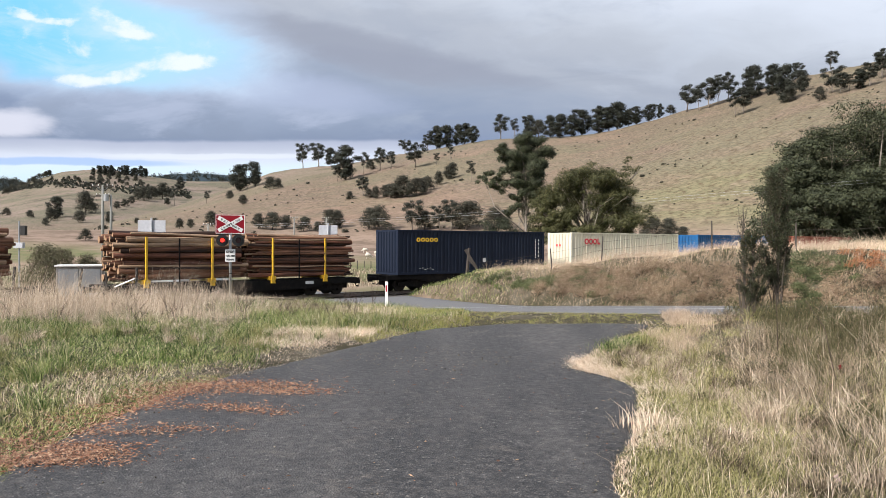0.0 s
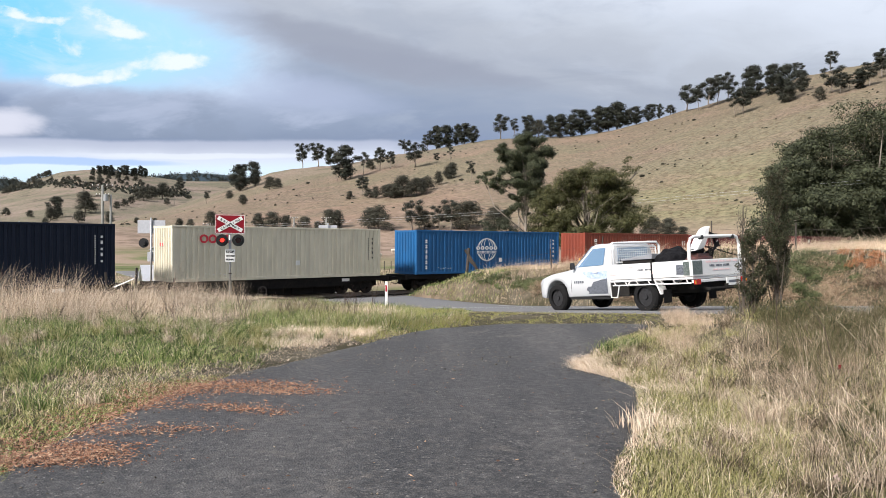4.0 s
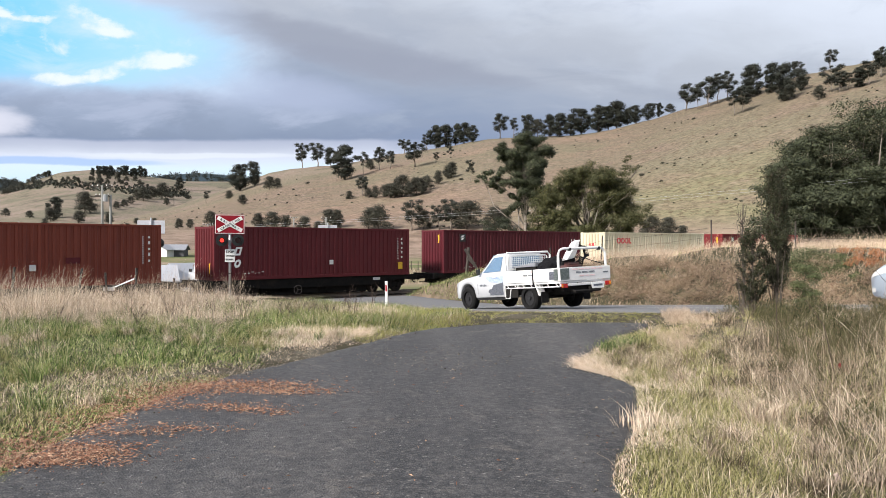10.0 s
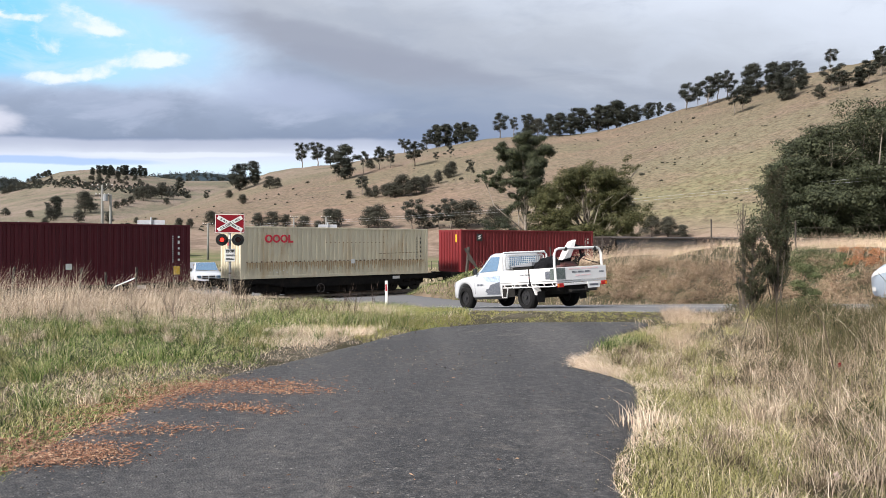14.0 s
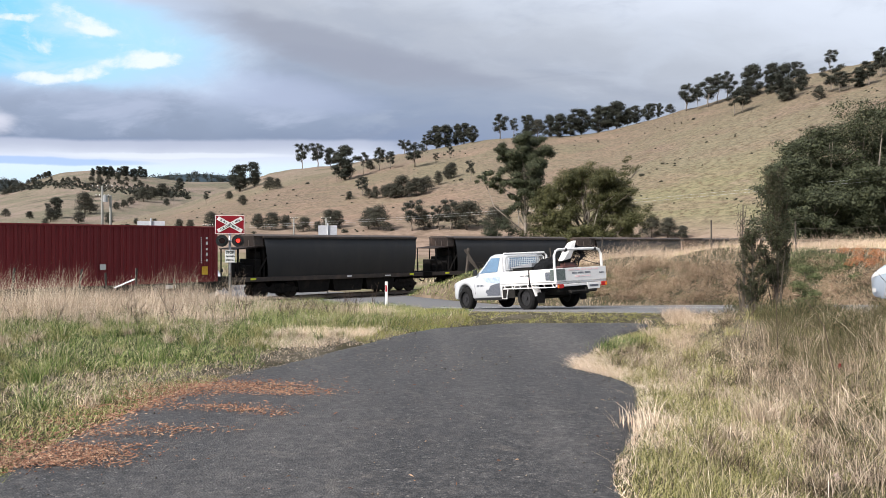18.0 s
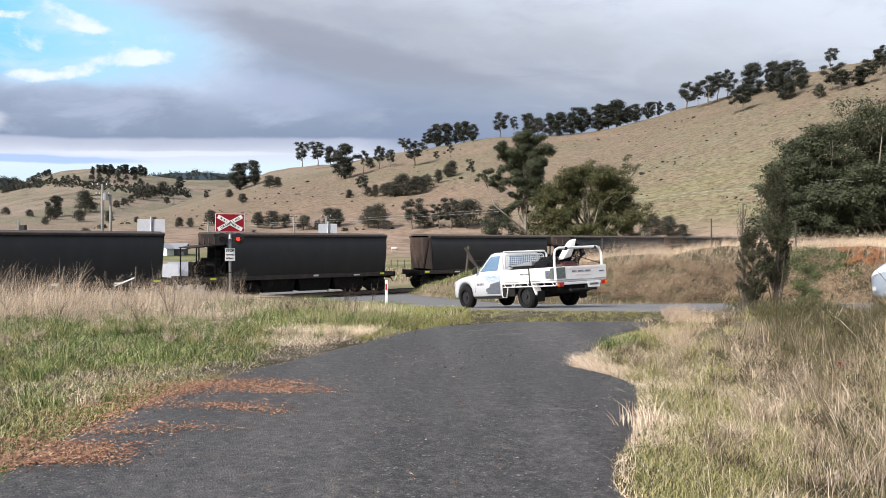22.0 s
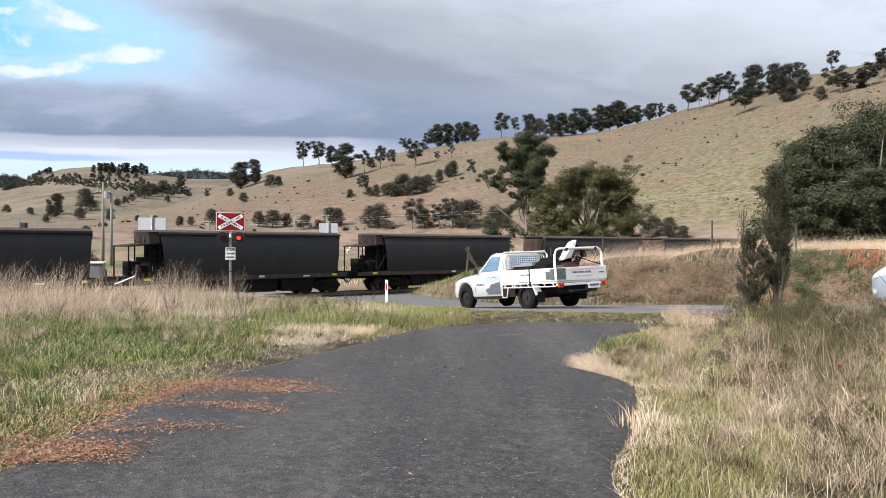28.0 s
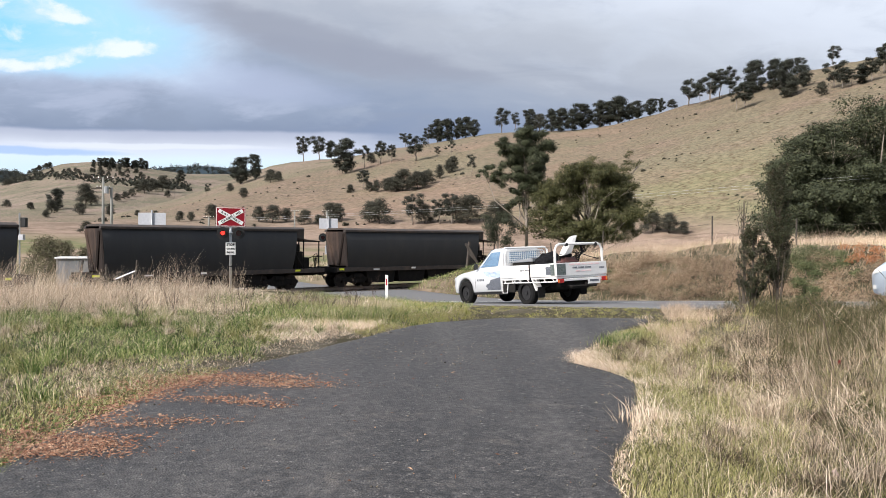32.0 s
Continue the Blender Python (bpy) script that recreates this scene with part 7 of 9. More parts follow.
        # lettering bars and pictures on the drop side
        y = s * (hw + .021)
        for xa, xb, za, zb, mm, lab in ((-3.98, -2.52, 1.06, 1.11, M_DECAL_PINK, "faded red lettering"), (-3.38, -2.98, .975, 1.015, M_DECAL, "faded lettering"), (-3.48, -2.92, .89, .93, M_DECAL_PINK, "faded red lettering"),
                                        (-2.36, -2.08, .90, 1.06, M_DECAL_PINK, "faded red picture"), (-4.30, -4.10, .84, 1.06, M_DECAL, "dark picture"), (-4.46, -4.30, .82, 1.12, M_DECAL_GREEN, "dark green picture")):
            for va, vb in lettered(xa, xb, zb - za, lab):
                part("decal", box(bmesh.new(), va, vb, min(y, y + s * .004), max(y, y + s * .004), za, zb), mm, u, lab)
        part("strap", box(bmesh.new(), -3.42, -3.38, s * hw - .03, s * hw + .03, z0 - .1, z1 + .012), M_TARP, u, "dark tie-down strap")
    part("tailgate", bevelled(box(bmesh.new(), x0 - .018, x0 + .018, -hw, hw, z0 + .01, z1), .008), M_WHITE, u, "white tailgate")
    for ya, yb, za, zb, mm, lab in ((-.50, .62, 1.075, 1.115, M_DECAL_PINK, "faded red lettering"), (-.36, .32, .985, 1.03, M_DECAL, "faded lettering"), (-.28, .32, .895, .93, M_DECAL_PINK, "faded lettering"), (.60, .82, .96, 1.0, M_DECAL, "faded lettering"), (-.91, -.60, .83, 1.13, M_DECAL_GREEN, "dark green picture")):
        for va, vb in lettered(-yb, -ya, zb - za, lab):
            part("decal", box(bmesh.new(), x0 - .024, x0 - .019, va, vb, za, zb), mm, u, lab)
    part("rear_beam", bevelled(box(bmesh.new(), x0 - .005, x0 + .05, -.9, .9, z0 - .13, z0 - .06), .01), M_WHITE, u)
    for s in (-1, 1):
        tl = part("tail_light", bevelled(box(bmesh.new(), x0 - .035, x0 - .012, s * .80 - .12, s * .80 + .10, z0 - .17, z0 - .06), .008), M_TAIL, u, "red tail light")
        part("indicator", box(bmesh.new(), x0 - .042, x0 - .036, s * .87 - .02, s * .87 + .02, z0 - .155, z0 - .075), M_AMBER, tl)
    plate = part("number_plate", bevelled(box(bmesh.new(), x0 - .05, x0 - .03, -.62, -.17, z0 - .235, z0 - .06), .004), M_SIGNWHITE, u, "white number plate")
    part("plate_bar", box(bmesh.new(), x0 - .055, x0 - .051, -.56, -.23, z0 - .175, z0 - .12), M_DECAL, plate)
    part("tow_bar", tube(bmesh.new(), [(x0 + .1, -.45, .52), (x0 - .05, -.45, .50), (x0 - .05, .45, .50), (x0 + .1, .45, .52)], .04, 6), M_UNDER, u)
    part("tow_ball", tube(bmesh.new(), [(x0 - .16, 0, .50), (x0 - .16, 0, .60)], [.03, .045], 8), M_UNDER, u)
    part("cross_member", box(bmesh.new(), -4.35, -4.25, -.7, .7, .52, .72), M_UNDER, u)
    for s in (-1, 1):
        part("leaf_spring", tube(bmesh.new(), [(-3.75, s * .56, .55), (-3.08, s * .56, .42), (-2.45, s * .56, .55)], .035, 5), M_UNDER, u)
        part("mud_flap", box(bmesh.new(), -3.68, -3.665, s * .78 - .13, s * .78 + .13, .22, .52), M_TYRE, u, "black rubber mud flap")
    # headboard with mesh
    hb = part("headboard", tube(bmesh.new(), [(-2.06, -.86, z0), (-2.06, -.86, 1.60), (-2.06, -.78, 1.69), (-2.06, .78, 1.69), (-2.06, .86, 1.60), (-2.06, .86, z0)], .032, 8), M_WHITE, u, "white headboard frame")
    bm = bmesh.new()
    for i in range(21):
        y = -.72 + i * .072
        box(bm, -2.064, -2.056, y - .006, y + .006, 1.22, 1.58)
    for i in range(7):
        z = 1.23 + i * .058
        box(bm, -2.070, -2.064, -.74, .74, z - .006, z + .006)
    part("mesh_panel", bm, M_WHITE, hb, "white wire mesh guard")
    part("mesh_border", tube(bmesh.new(), [(-2.06, -.74, 1.20), (-2.06, -.74, 1.56), (-2.06, -.68, 1.61), (-2.06, .68, 1.61), (-2.06, .74, 1.56), (-2.06, .74, 1.20), (-2.06, -.74, 1.20)], .018, 6), M_WHITE, hb)
    # ladder rack hoop at the back
    part("rear_hoop", tube(bmesh.new(), [(-4.40, -.88, z0), (-4.42, -.86, 1.50), (-4.42, -.80, 1.62), (-4.42, -.70, 1.66), (-4.42, .70, 1.66), (-4.42, .80, 1.62), (-4.42, .86, 1.50), (-4.40, .88, z0)], .036, 8), M_WHITE, u, "white tube hoop over the tailgate")
    for y in (-.62, .45):
        part("work_light", tube(bmesh.new(), [(-4.46, y, 1.64), (-4.38, y, 1.64)], .05, 10), M_LAMPBLACK, u)
    wheels = [wheel(u, "wheel", 0, -.77, out=-1), wheel(u, "wheel", 0, .77, out=1), wheel(u, "wheel", -3.085, -.77, out=-1), wheel(u, "wheel", -3.085, .77, out=1)]
    return u, wheels


def ute_load():
    """What rides on the tray: a bundle, a long tool box, and a machine under a white hood."""
    z = .785
    things = []
    b = tagged(new("long_toolbox"), "long grey and black box on the tray", "tool box")
    part("body", bevelled(box(bmesh.new(), -3.05, -2.12, -.25, .55, z, 1.24), .02), M_UNDER, b)
    part("lid", bevelled(prism(bmesh.new(), [(-3.1, 1.24), (-2.1, 1.24), (-2.1, 1.28), (-3.1, 1.36)], "y", -.28, .58), .01), M_ROOFGREY, b, "grey sloping lid")
    things.append(b)
    b = tagged(new("bundle"), "black mesh bundle heaped on the tray", "bundle")
    bm = bmesh.new()
    bmesh.ops.create_icosphere(bm, subdivisions=4, radius=1)
    for v in bm.verts:
        q = v.co.copy()
        k = 1 + .16 * noise.noise(q * 2.3) + .10 * noise.noise(q * 6.0)
        v.co = Vector((-3.52 + q.x * .40 * k, .28 + q.y * .46 * k, max(z, 1.10 + q.z * .37 * k)))
    part("cover", bm, M_TARP, b, smooth=False)
    things.append(b)
    b = tagged(new("machine"), "red machine with white hood and black hoses", "machine")
    part("body", bevelled(box(bmesh.new(), -4.28, -3.95, -.15, .5, z, 1.22), .05), M_ORANGE, b, "red engine body")
    part("tank", tube(bmesh.new(), [(-4.1, -.1, 1.22), (-4.1, .3, 1.24)], [.10, .10], 10), M_ORANGE, b, "red tank")
    part("frame", tube(bmesh.new(), [(-4.2, -.1, z), (-4.2, -.1, 1.42), (-4.1, .1, 1.46), (-3.95, .3, 1.36), (-3.95, .42, z)], .025, 6), M_UNDER, b)
    rows = []
    for t in (0, .2, .5, .8, 1.0):
        wx, wy = .13 * (1 - .5 * abs(t - .45)), .16 * (1 - .4 * t)
        cy, cz = .24 - .32 * t, 1.38 + .50 * t
        rows.append([(-4.12 - wx, cy - wy, cz + .03), (-4.12 - wx, cy + wy, cz - .03), (-4.12 + wx, cy + wy, cz - .03), (-4.12 + wx, cy - wy, cz + .03)])
    part("hood", bevelled(loft(bmesh.new(), rows), .02), M_WHITE, b, "white tapered plastic hood")
    part("seat", bevelled(box(bmesh.new(), -4.2, -4.0, .02, .38, 1.3, 1.42), .04), M_TARP, b)
    for k in range(5):
        part("hose", tube(bmesh.new(), [(-4.12 - .03 * k, -.10, 1.84 - .05 * k), (-4.18, -.26 - .04 * k, 1.72), (-4.2, -.30 - .04 * k, 1.45), (-4.18, -.2, 1.2 + .05 * k), (-4.1, .02 + .05 * k, 1.15)], .018, 6), M_TARP, b)
    part("rope", tube(bmesh.new(), [(-4.1, -.2, 1.45), (-4.3, -.5, 1.3), (-4.42, -.8, 1.2)], .012, 5), M_TARP, b)
    things.append(b)
    return things


def hatchback():
    c = tagged(new("hatchback"), "silver-blue hatchback car waiting on the road", "car")
    sh = Shell([(-3.3, .78), (-2.6, .86), (-.6, .87), (.3, .85), (.6, .78), (.78, .62), (.84, .45)], [(-3.3, .95), (-2.6, 1.0), (-.6, .95), (.3, .84), (.6, .74), (.84, .6)],
               [(-3.3, 1.05), (-3.0, 1.35), (-2.5, 1.47), (-1.5, 1.50), (-1.2, 1.46), (-.35, 1.02), (.2, .95), (.55, .84), (.78, .70), (.84, .62)],
               [(-3.3, .6), (-2.5, .58), (-1.3, .60), (-.4, .68), (.4, .62), (.84, .36)], [(-3.3, .4), (-2.4, .24), (.5, .24), (.84, .3)], (0, -2.5), .38)
    xs = [-3.3, -3.15, -3.0, -2.88, -2.7, -2.5, -2.3, -2.12, -2.0, -1.7, -1.5, -1.2, -.9, -.6, -.38, -.35, -.25, -.1, 0, .1, .25, .35, .45, .55, .65, .74, .8, .84]
    part("body", loft(bmesh.new(), [sh.ring(x) for x in xs]), M_SILVER, c, "silver-blue body", smooth=True)
    for s in (-1, 1):
        part("side_window", sh.panel([(-.55, 1.0), (-1.65, 1.02), (-1.6, 1.40), (-1.2, 1.40)], .01, s), M_GLASS, c)
        part("side_window", sh.panel([(-1.72, 1.02), (-2.7, 1.05), (-2.5, 1.38), (-1.68, 1.40)], .01, s), M_GLASS, c)
        part("headlight", sh.panel([(.76, .60), (.36, .70), (.30, .82), (.66, .70)], .012, s), M_SIGNWHITE, c, "clear headlight")
        part("fog_light", sh.panel([(.74, .36), (.62, .36), (.62, .43), (.72, .43)], .02, s, 3), M_SIGNWHITE, c)
        part("mirror", bevelled(box(bmesh.new(), -.62, -.5, s * .93 - .09, s * .93 + .06, .98, 1.1), .02), M_SILVER, c)
    bm = bmesh.new()
    bm.faces.new([bm.verts.new(p) for p in ((-.36, .64, 1.05), (-.36, -.64, 1.05), (-1.16, -.54, 1.475), (-1.16, .54, 1.475))])
    part("windscreen", bm, M_GLASS, c)
    part("grille", bevelled(box(bmesh.new(), .78, .85, -.4, .4, .34, .48), .015), M_LAMPBLACK, c)
    part("floor", box(bmesh.new(), -3.0, .5, -.6, .6, .2, .3), M_UNDER, c)
    wheels = [wheel(c, "wheel", x, s * .74, .31, .2, s) for x in (0, -2.5) for s in (-1, 1)]
    return c, wheels


def pickup():
    c = tagged(new("pickup"), "large white pickup facing the crossing, waiting", "pickup")
    sh = Shell([(-3.9, .95), (-.6, .97), (.6, .95), (.85, .88), (.92, .8)], [(-3.9, 1.2), (-.6, 1.2), (.5, 1.16), (.85, 1.08), (.92, 1.0)],
               [(-3.9, 1.26), (-2.5, 1.28), (-2.45, 1.85), (-1.3, 1.92), (-.55, 1.32), (.3, 1.27), (.75, 1.2), (.92, 1.05)],
               [(-3.9, .9), (-2.45, .70), (-1.3, .70), (-.5, .84), (.6, .82), (.92, .7)], [(-3.9, .5), (.5, .42), (.92, .45)], (0, -3.4), .5)
    xs = [-3.9, -3.7, -3.4, -3.1, -2.9, -2.5, -2.45, -2.0, -1.6, -1.3, -1.0, -.8, -.55, -.48, -.3, -.15, 0, .15, .3, .48, .6, .75, .85, .92]
    part("body", loft(bmesh.new(), [sh.ring(x) for x in xs]), M_CARWHITE, c, "white body", smooth=True)
    bm = bmesh.new()
    bm.faces.new([bm.verts.new((p[0] + .03, p[1], p[2] + .03)) for p in ((-.58, .76, 1.34), (-.58, -.76, 1.34), (-1.26, -.66, 1.88), (-1.26, .66, 1.88))])
    part("windscreen", bm, M_GLASS, c)
    for s in (-1, 1):
        part("side_window", sh.panel([(-.85, 1.3), (-2.3, 1.3), (-2.3, 1.78), (-1.35, 1.8)], .01, s), M_GLASS, c)
        part("mirror", bevelled(box(bmesh.new(), -.78, -.66, s * 1.08 - .1, s * 1.08 + .1, 1.28, 1.5), .02), M_LAMPBLACK, c)
        part("headlight", bevelled(box(bmesh.new(), .86, .94, s * .66 - .14, s * .66 + .14, .86, 1.04), .015), M_GLASS, c)
        for z in (.84, .98):
            part("grille_opening", bevelled(box(bmesh.new(), .90, .945, s * .24 - .2, s * .24 + .2, z - .05, z + .05), .01), M_LAMPBLACK, c, "dark grille opening")
    part("bumper", bevelled(box(bmesh.new(), .88, 1.02, -.9, .9, .5, .74), .04), M_SIGNBACK, c)
    part("lower_intake", box(bmesh.new(), 1.0, 1.025, -.5, .5, .55, .64), M_LAMPBLACK, c)
    part("chassis", box(bmesh.new(), -3.8, .7, -.6, .6, .4, .55), M_UNDER, c)
    for x in (0, -3.4):
        for s in (-1, 1):
            wheel(c, "wheel", x, s * .85, .4, .27, s)
    return c


crossing_signal()
far_signal(-16.5, 41.0, 1.5, 2.92, 2.18, 1.64, .86, False)
far_signal(-7.23, 45.5, 1.16, 2.78, 2.14, 1.58, .68, True)
build_posts()
build_power()
build_buildings()
ute_ob, ute_wheels = ute()
ute_things = ute_load()
car_ob, car_wheels = hatchback()
truck = pickup()
_px, _py = -16.9, 52.0
truck.matrix_basis = pose(_px, _py, gz(_px, _py) + .02, 0, 0, -66)


def road_pose(d, z_off=0.0, b=.77):
    """A vehicle's pose d metres short of the stopping place, its nose towards the crossing."""
    a = -d
    x, y = ROAD_O[0] + HX * a + RX * b, ROAD_O[1] + HY * a + RY * b
    return pose(x, y, float(road_z(a, b)) + .014 + z_off, 0, 0, math.degrees(math.atan2(HY, HX))) @ pose(0, 0, 0, -1.5, 4.23, 0)


UTE_D = [(0, 15.6), (.5, 13.6), (1, 11.75), (1.5, 10.0), (2, 8.45), (2.5, 7.05), (3, 5.95), (3.5, 5.05), (4.5, 4.05), (5.5, 3.46), (6, 3.18), (6.5, 2.85), (7, 2.47), (7.5, 2.05), (8, 1.57), (8.5, 1.14), (9, .73),
         (9.5, .39), (10, .16), (10.5, .04), (11, 0), (32, 0)]
CAR_D = [(0, 48), (2, 38), (4, 29), (6, 19.5), (7, 15.2), (7.5, 14.1), (8, 13.42), (8.5, 13.3), (9, 13.28), (10, 13.27), (32, 13.27)]


def rolling(rows, r, x, y):
    """Poses of a wheel in its vehicle's space, rolled by the way gone; steps of under 80 degrees."""
    out = []
    for (t0, d0), (t1, d1) in zip(rows, rows[1:]):
        n = max(1, math.ceil(abs(d1 - d0) / r / 1.3))
        for k in range(n):
            t, d = t0 + (t1 - t0) * k / n, d0 + (d1 - d0) * k / n
            out.append((t, pose(x, y, r) @ Matrix.Rotation(-d / r, 4, "Y")))
    t, d = rows[-1]
    out.append((t, pose(x, y, r) @ Matrix.Rotation(-d / r, 4, "Y")))
    return out


def flash_rows(facing, phase):
    """The lit lens stands before the dark one while its lamp burns, and rests inside the case between flashes."""
    on, off = pose(0, facing * .048, 0), pose(0, -facing * .08, 0)
    rows = [(0.0, on if phase == 0 else off)]
    t = .14
    state = phase
    while t < 31.95:
        rows += [(t - .034, on if state == 0 else off), (t + .034, off if state == 0 else on)]
        state = 1 - state
        t += .727
    rows.append((32.0, on if state == 0 else off))
    return rows


# ---- grass, litter and stones ----
M_DRYGRASS = blades_mat("dry_grass", [(.045, .034, .024), (.22, .165, .118), (.44, .35, .262), (.63, .52, .41), (.35, .27, .20), (.09, .07, .048)], .8, .08)
M_OLIVEGRASS = blades_mat("olive_grass", [(.045, .05, .016), (.14, .145, .045), (.27, .26, .095), (.42, .39, .18), (.56, .50, .30)], .75, .12)
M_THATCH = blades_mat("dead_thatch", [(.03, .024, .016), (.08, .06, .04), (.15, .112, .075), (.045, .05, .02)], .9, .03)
M_STRAW = blades_mat("straw_grass", [(.78, .635, .495), (.88, .76, .62), (.64, .495, .375), (.40, .29, .205)], .8, .1)
M_GREENGRASS = blades_mat("green_grass", [(.010, .019, .007), (.028, .050, .014), (.072, .122, .030), (.145, .215, .055), (.25, .31, .105), (.42, .42, .20), (.66, .57, .41)], .65, .14)
M_RANK = blades_mat("rank_grass", [(.02, .023, .010), (.05, .054, .021), (.095, .094, .042), (.165, .145, .078), (.08, .06, .038)], .75, .08)
M_MOSS = blades_mat("short_verge_grass", [(.22, .235, .05), (.33, .33, .09), (.40, .35, .18), (.16, .16, .06), (.28, .225, .14)], .8, .25)
M_BRACKEN = blades_mat("brown_scrub", [(.27, .195, .14), (.39, .29, .21), (.54, .42, .315), (.19, .175, .095), (.30, .18, .125), (.07, .05, .035), (.035, .027, .02)], .85, .06)
M_BANKGRASS = blades_mat("bank_grass", [(.25, .175, .125), (.46, .34, .245), (.60, .47, .355), (.72, .585, .455), (.36, .25, .175)], .8, .1)
M_BANKSHRUB = blades_mat("bank_shrub_leaves", [(.045, .06, .028), (.085, .105, .045), (.13, .15, .07), (.19, .19, .11)], .8, .1)
M_RUSTLEAF = blades_mat("rusty_leaves", [(.36, .13, .06), (.45, .20, .10), (.30, .15, .09), (.22, .17, .09)], .8, .1)


M_PALEGRASS = blades_mat("pale_dry_grass", [(.075, .055, .04), (.40, .30, .22), (.64, .52, .41), (.82, .70, .58), (.50, .395, .295), (.17, .125, .088)], .8, .14)


def waves(x, y, f, s):
    return np.sin(x * f + s) * np.sin(y * f * 1.3 + s * 1.7) + .6 * np.sin(x * f * 2.3 - y * f * 1.1 + s * 2.1) + .4 * np.sin(y * f * 3.1 + x * f * 2.7 + s)


def blades(name, x, y, h, w, material, rng, label, lean=.35, wind=(.12, 0), plume=False, stiff=1.6):
    """Bent grass blades standing on the ground at (x, y)."""
    n = len(x)
    a = rng.uniform(0, math.tau, n)
    bend = np.stack((np.cos(a), np.sin(a)), 1) * (rng.random(n) * lean * h)[:, None] + np.asarray(wind) * h[:, None]
    side = rng.uniform(0, math.tau, n)
    sv = np.stack((np.cos(side), np.sin(side), np.zeros(n)), 1) * (w * .5)[:, None]
    base = np.stack((x, y, ground_z(x, y) - .02), 1)
    out = []
    levels = ((0, 1.0), (.45, .8), (.8, 1.5)) if plume else ((0, 1.0), (.55, .75))
    for t, k in levels:
        p = base.copy()
        p[:, :2] += bend * (t ** stiff)
        p[:, 2] += h * t * (1 - .12 * t)
        out += [p - sv * k, p + sv * k]
    p = base.copy()
    p[:, :2] += bend
    p[:, 2] += h * .87
    out.append(p)
    v = np.stack(out, 1).reshape(-1, 3)
    f = np.array([0, 1, 3, 2, 2, 3, 5, 4, 4, 5, 6] if plume else [0, 1, 3, 2, 2, 3, 4])
    flat = (np.arange(n)[:, None] * len(out) + f).ravel()
    me = mesh_from(name, v, flat, np.tile([4, 4, 3] if plume else [4, 3], n), material)
    return tagged(new(name, me), label, "grass", kind="stuff")


def scatter(rng, n, x0, x1, y0, y1, keep):
    x, y = rng.uniform(x0, x1, n), y0 + (y1 - y0) * rng.random(n)
    k = keep(x, y)
    return x[k], y[k]


def tufted(rng, x, y, per, spread):
    """Several blades round each tuft."""
    return np.repeat(x, per) + rng.normal(0, spread, len(x) * per), np.repeat(y, per) + rng.normal(0, spread, len(y) * per)


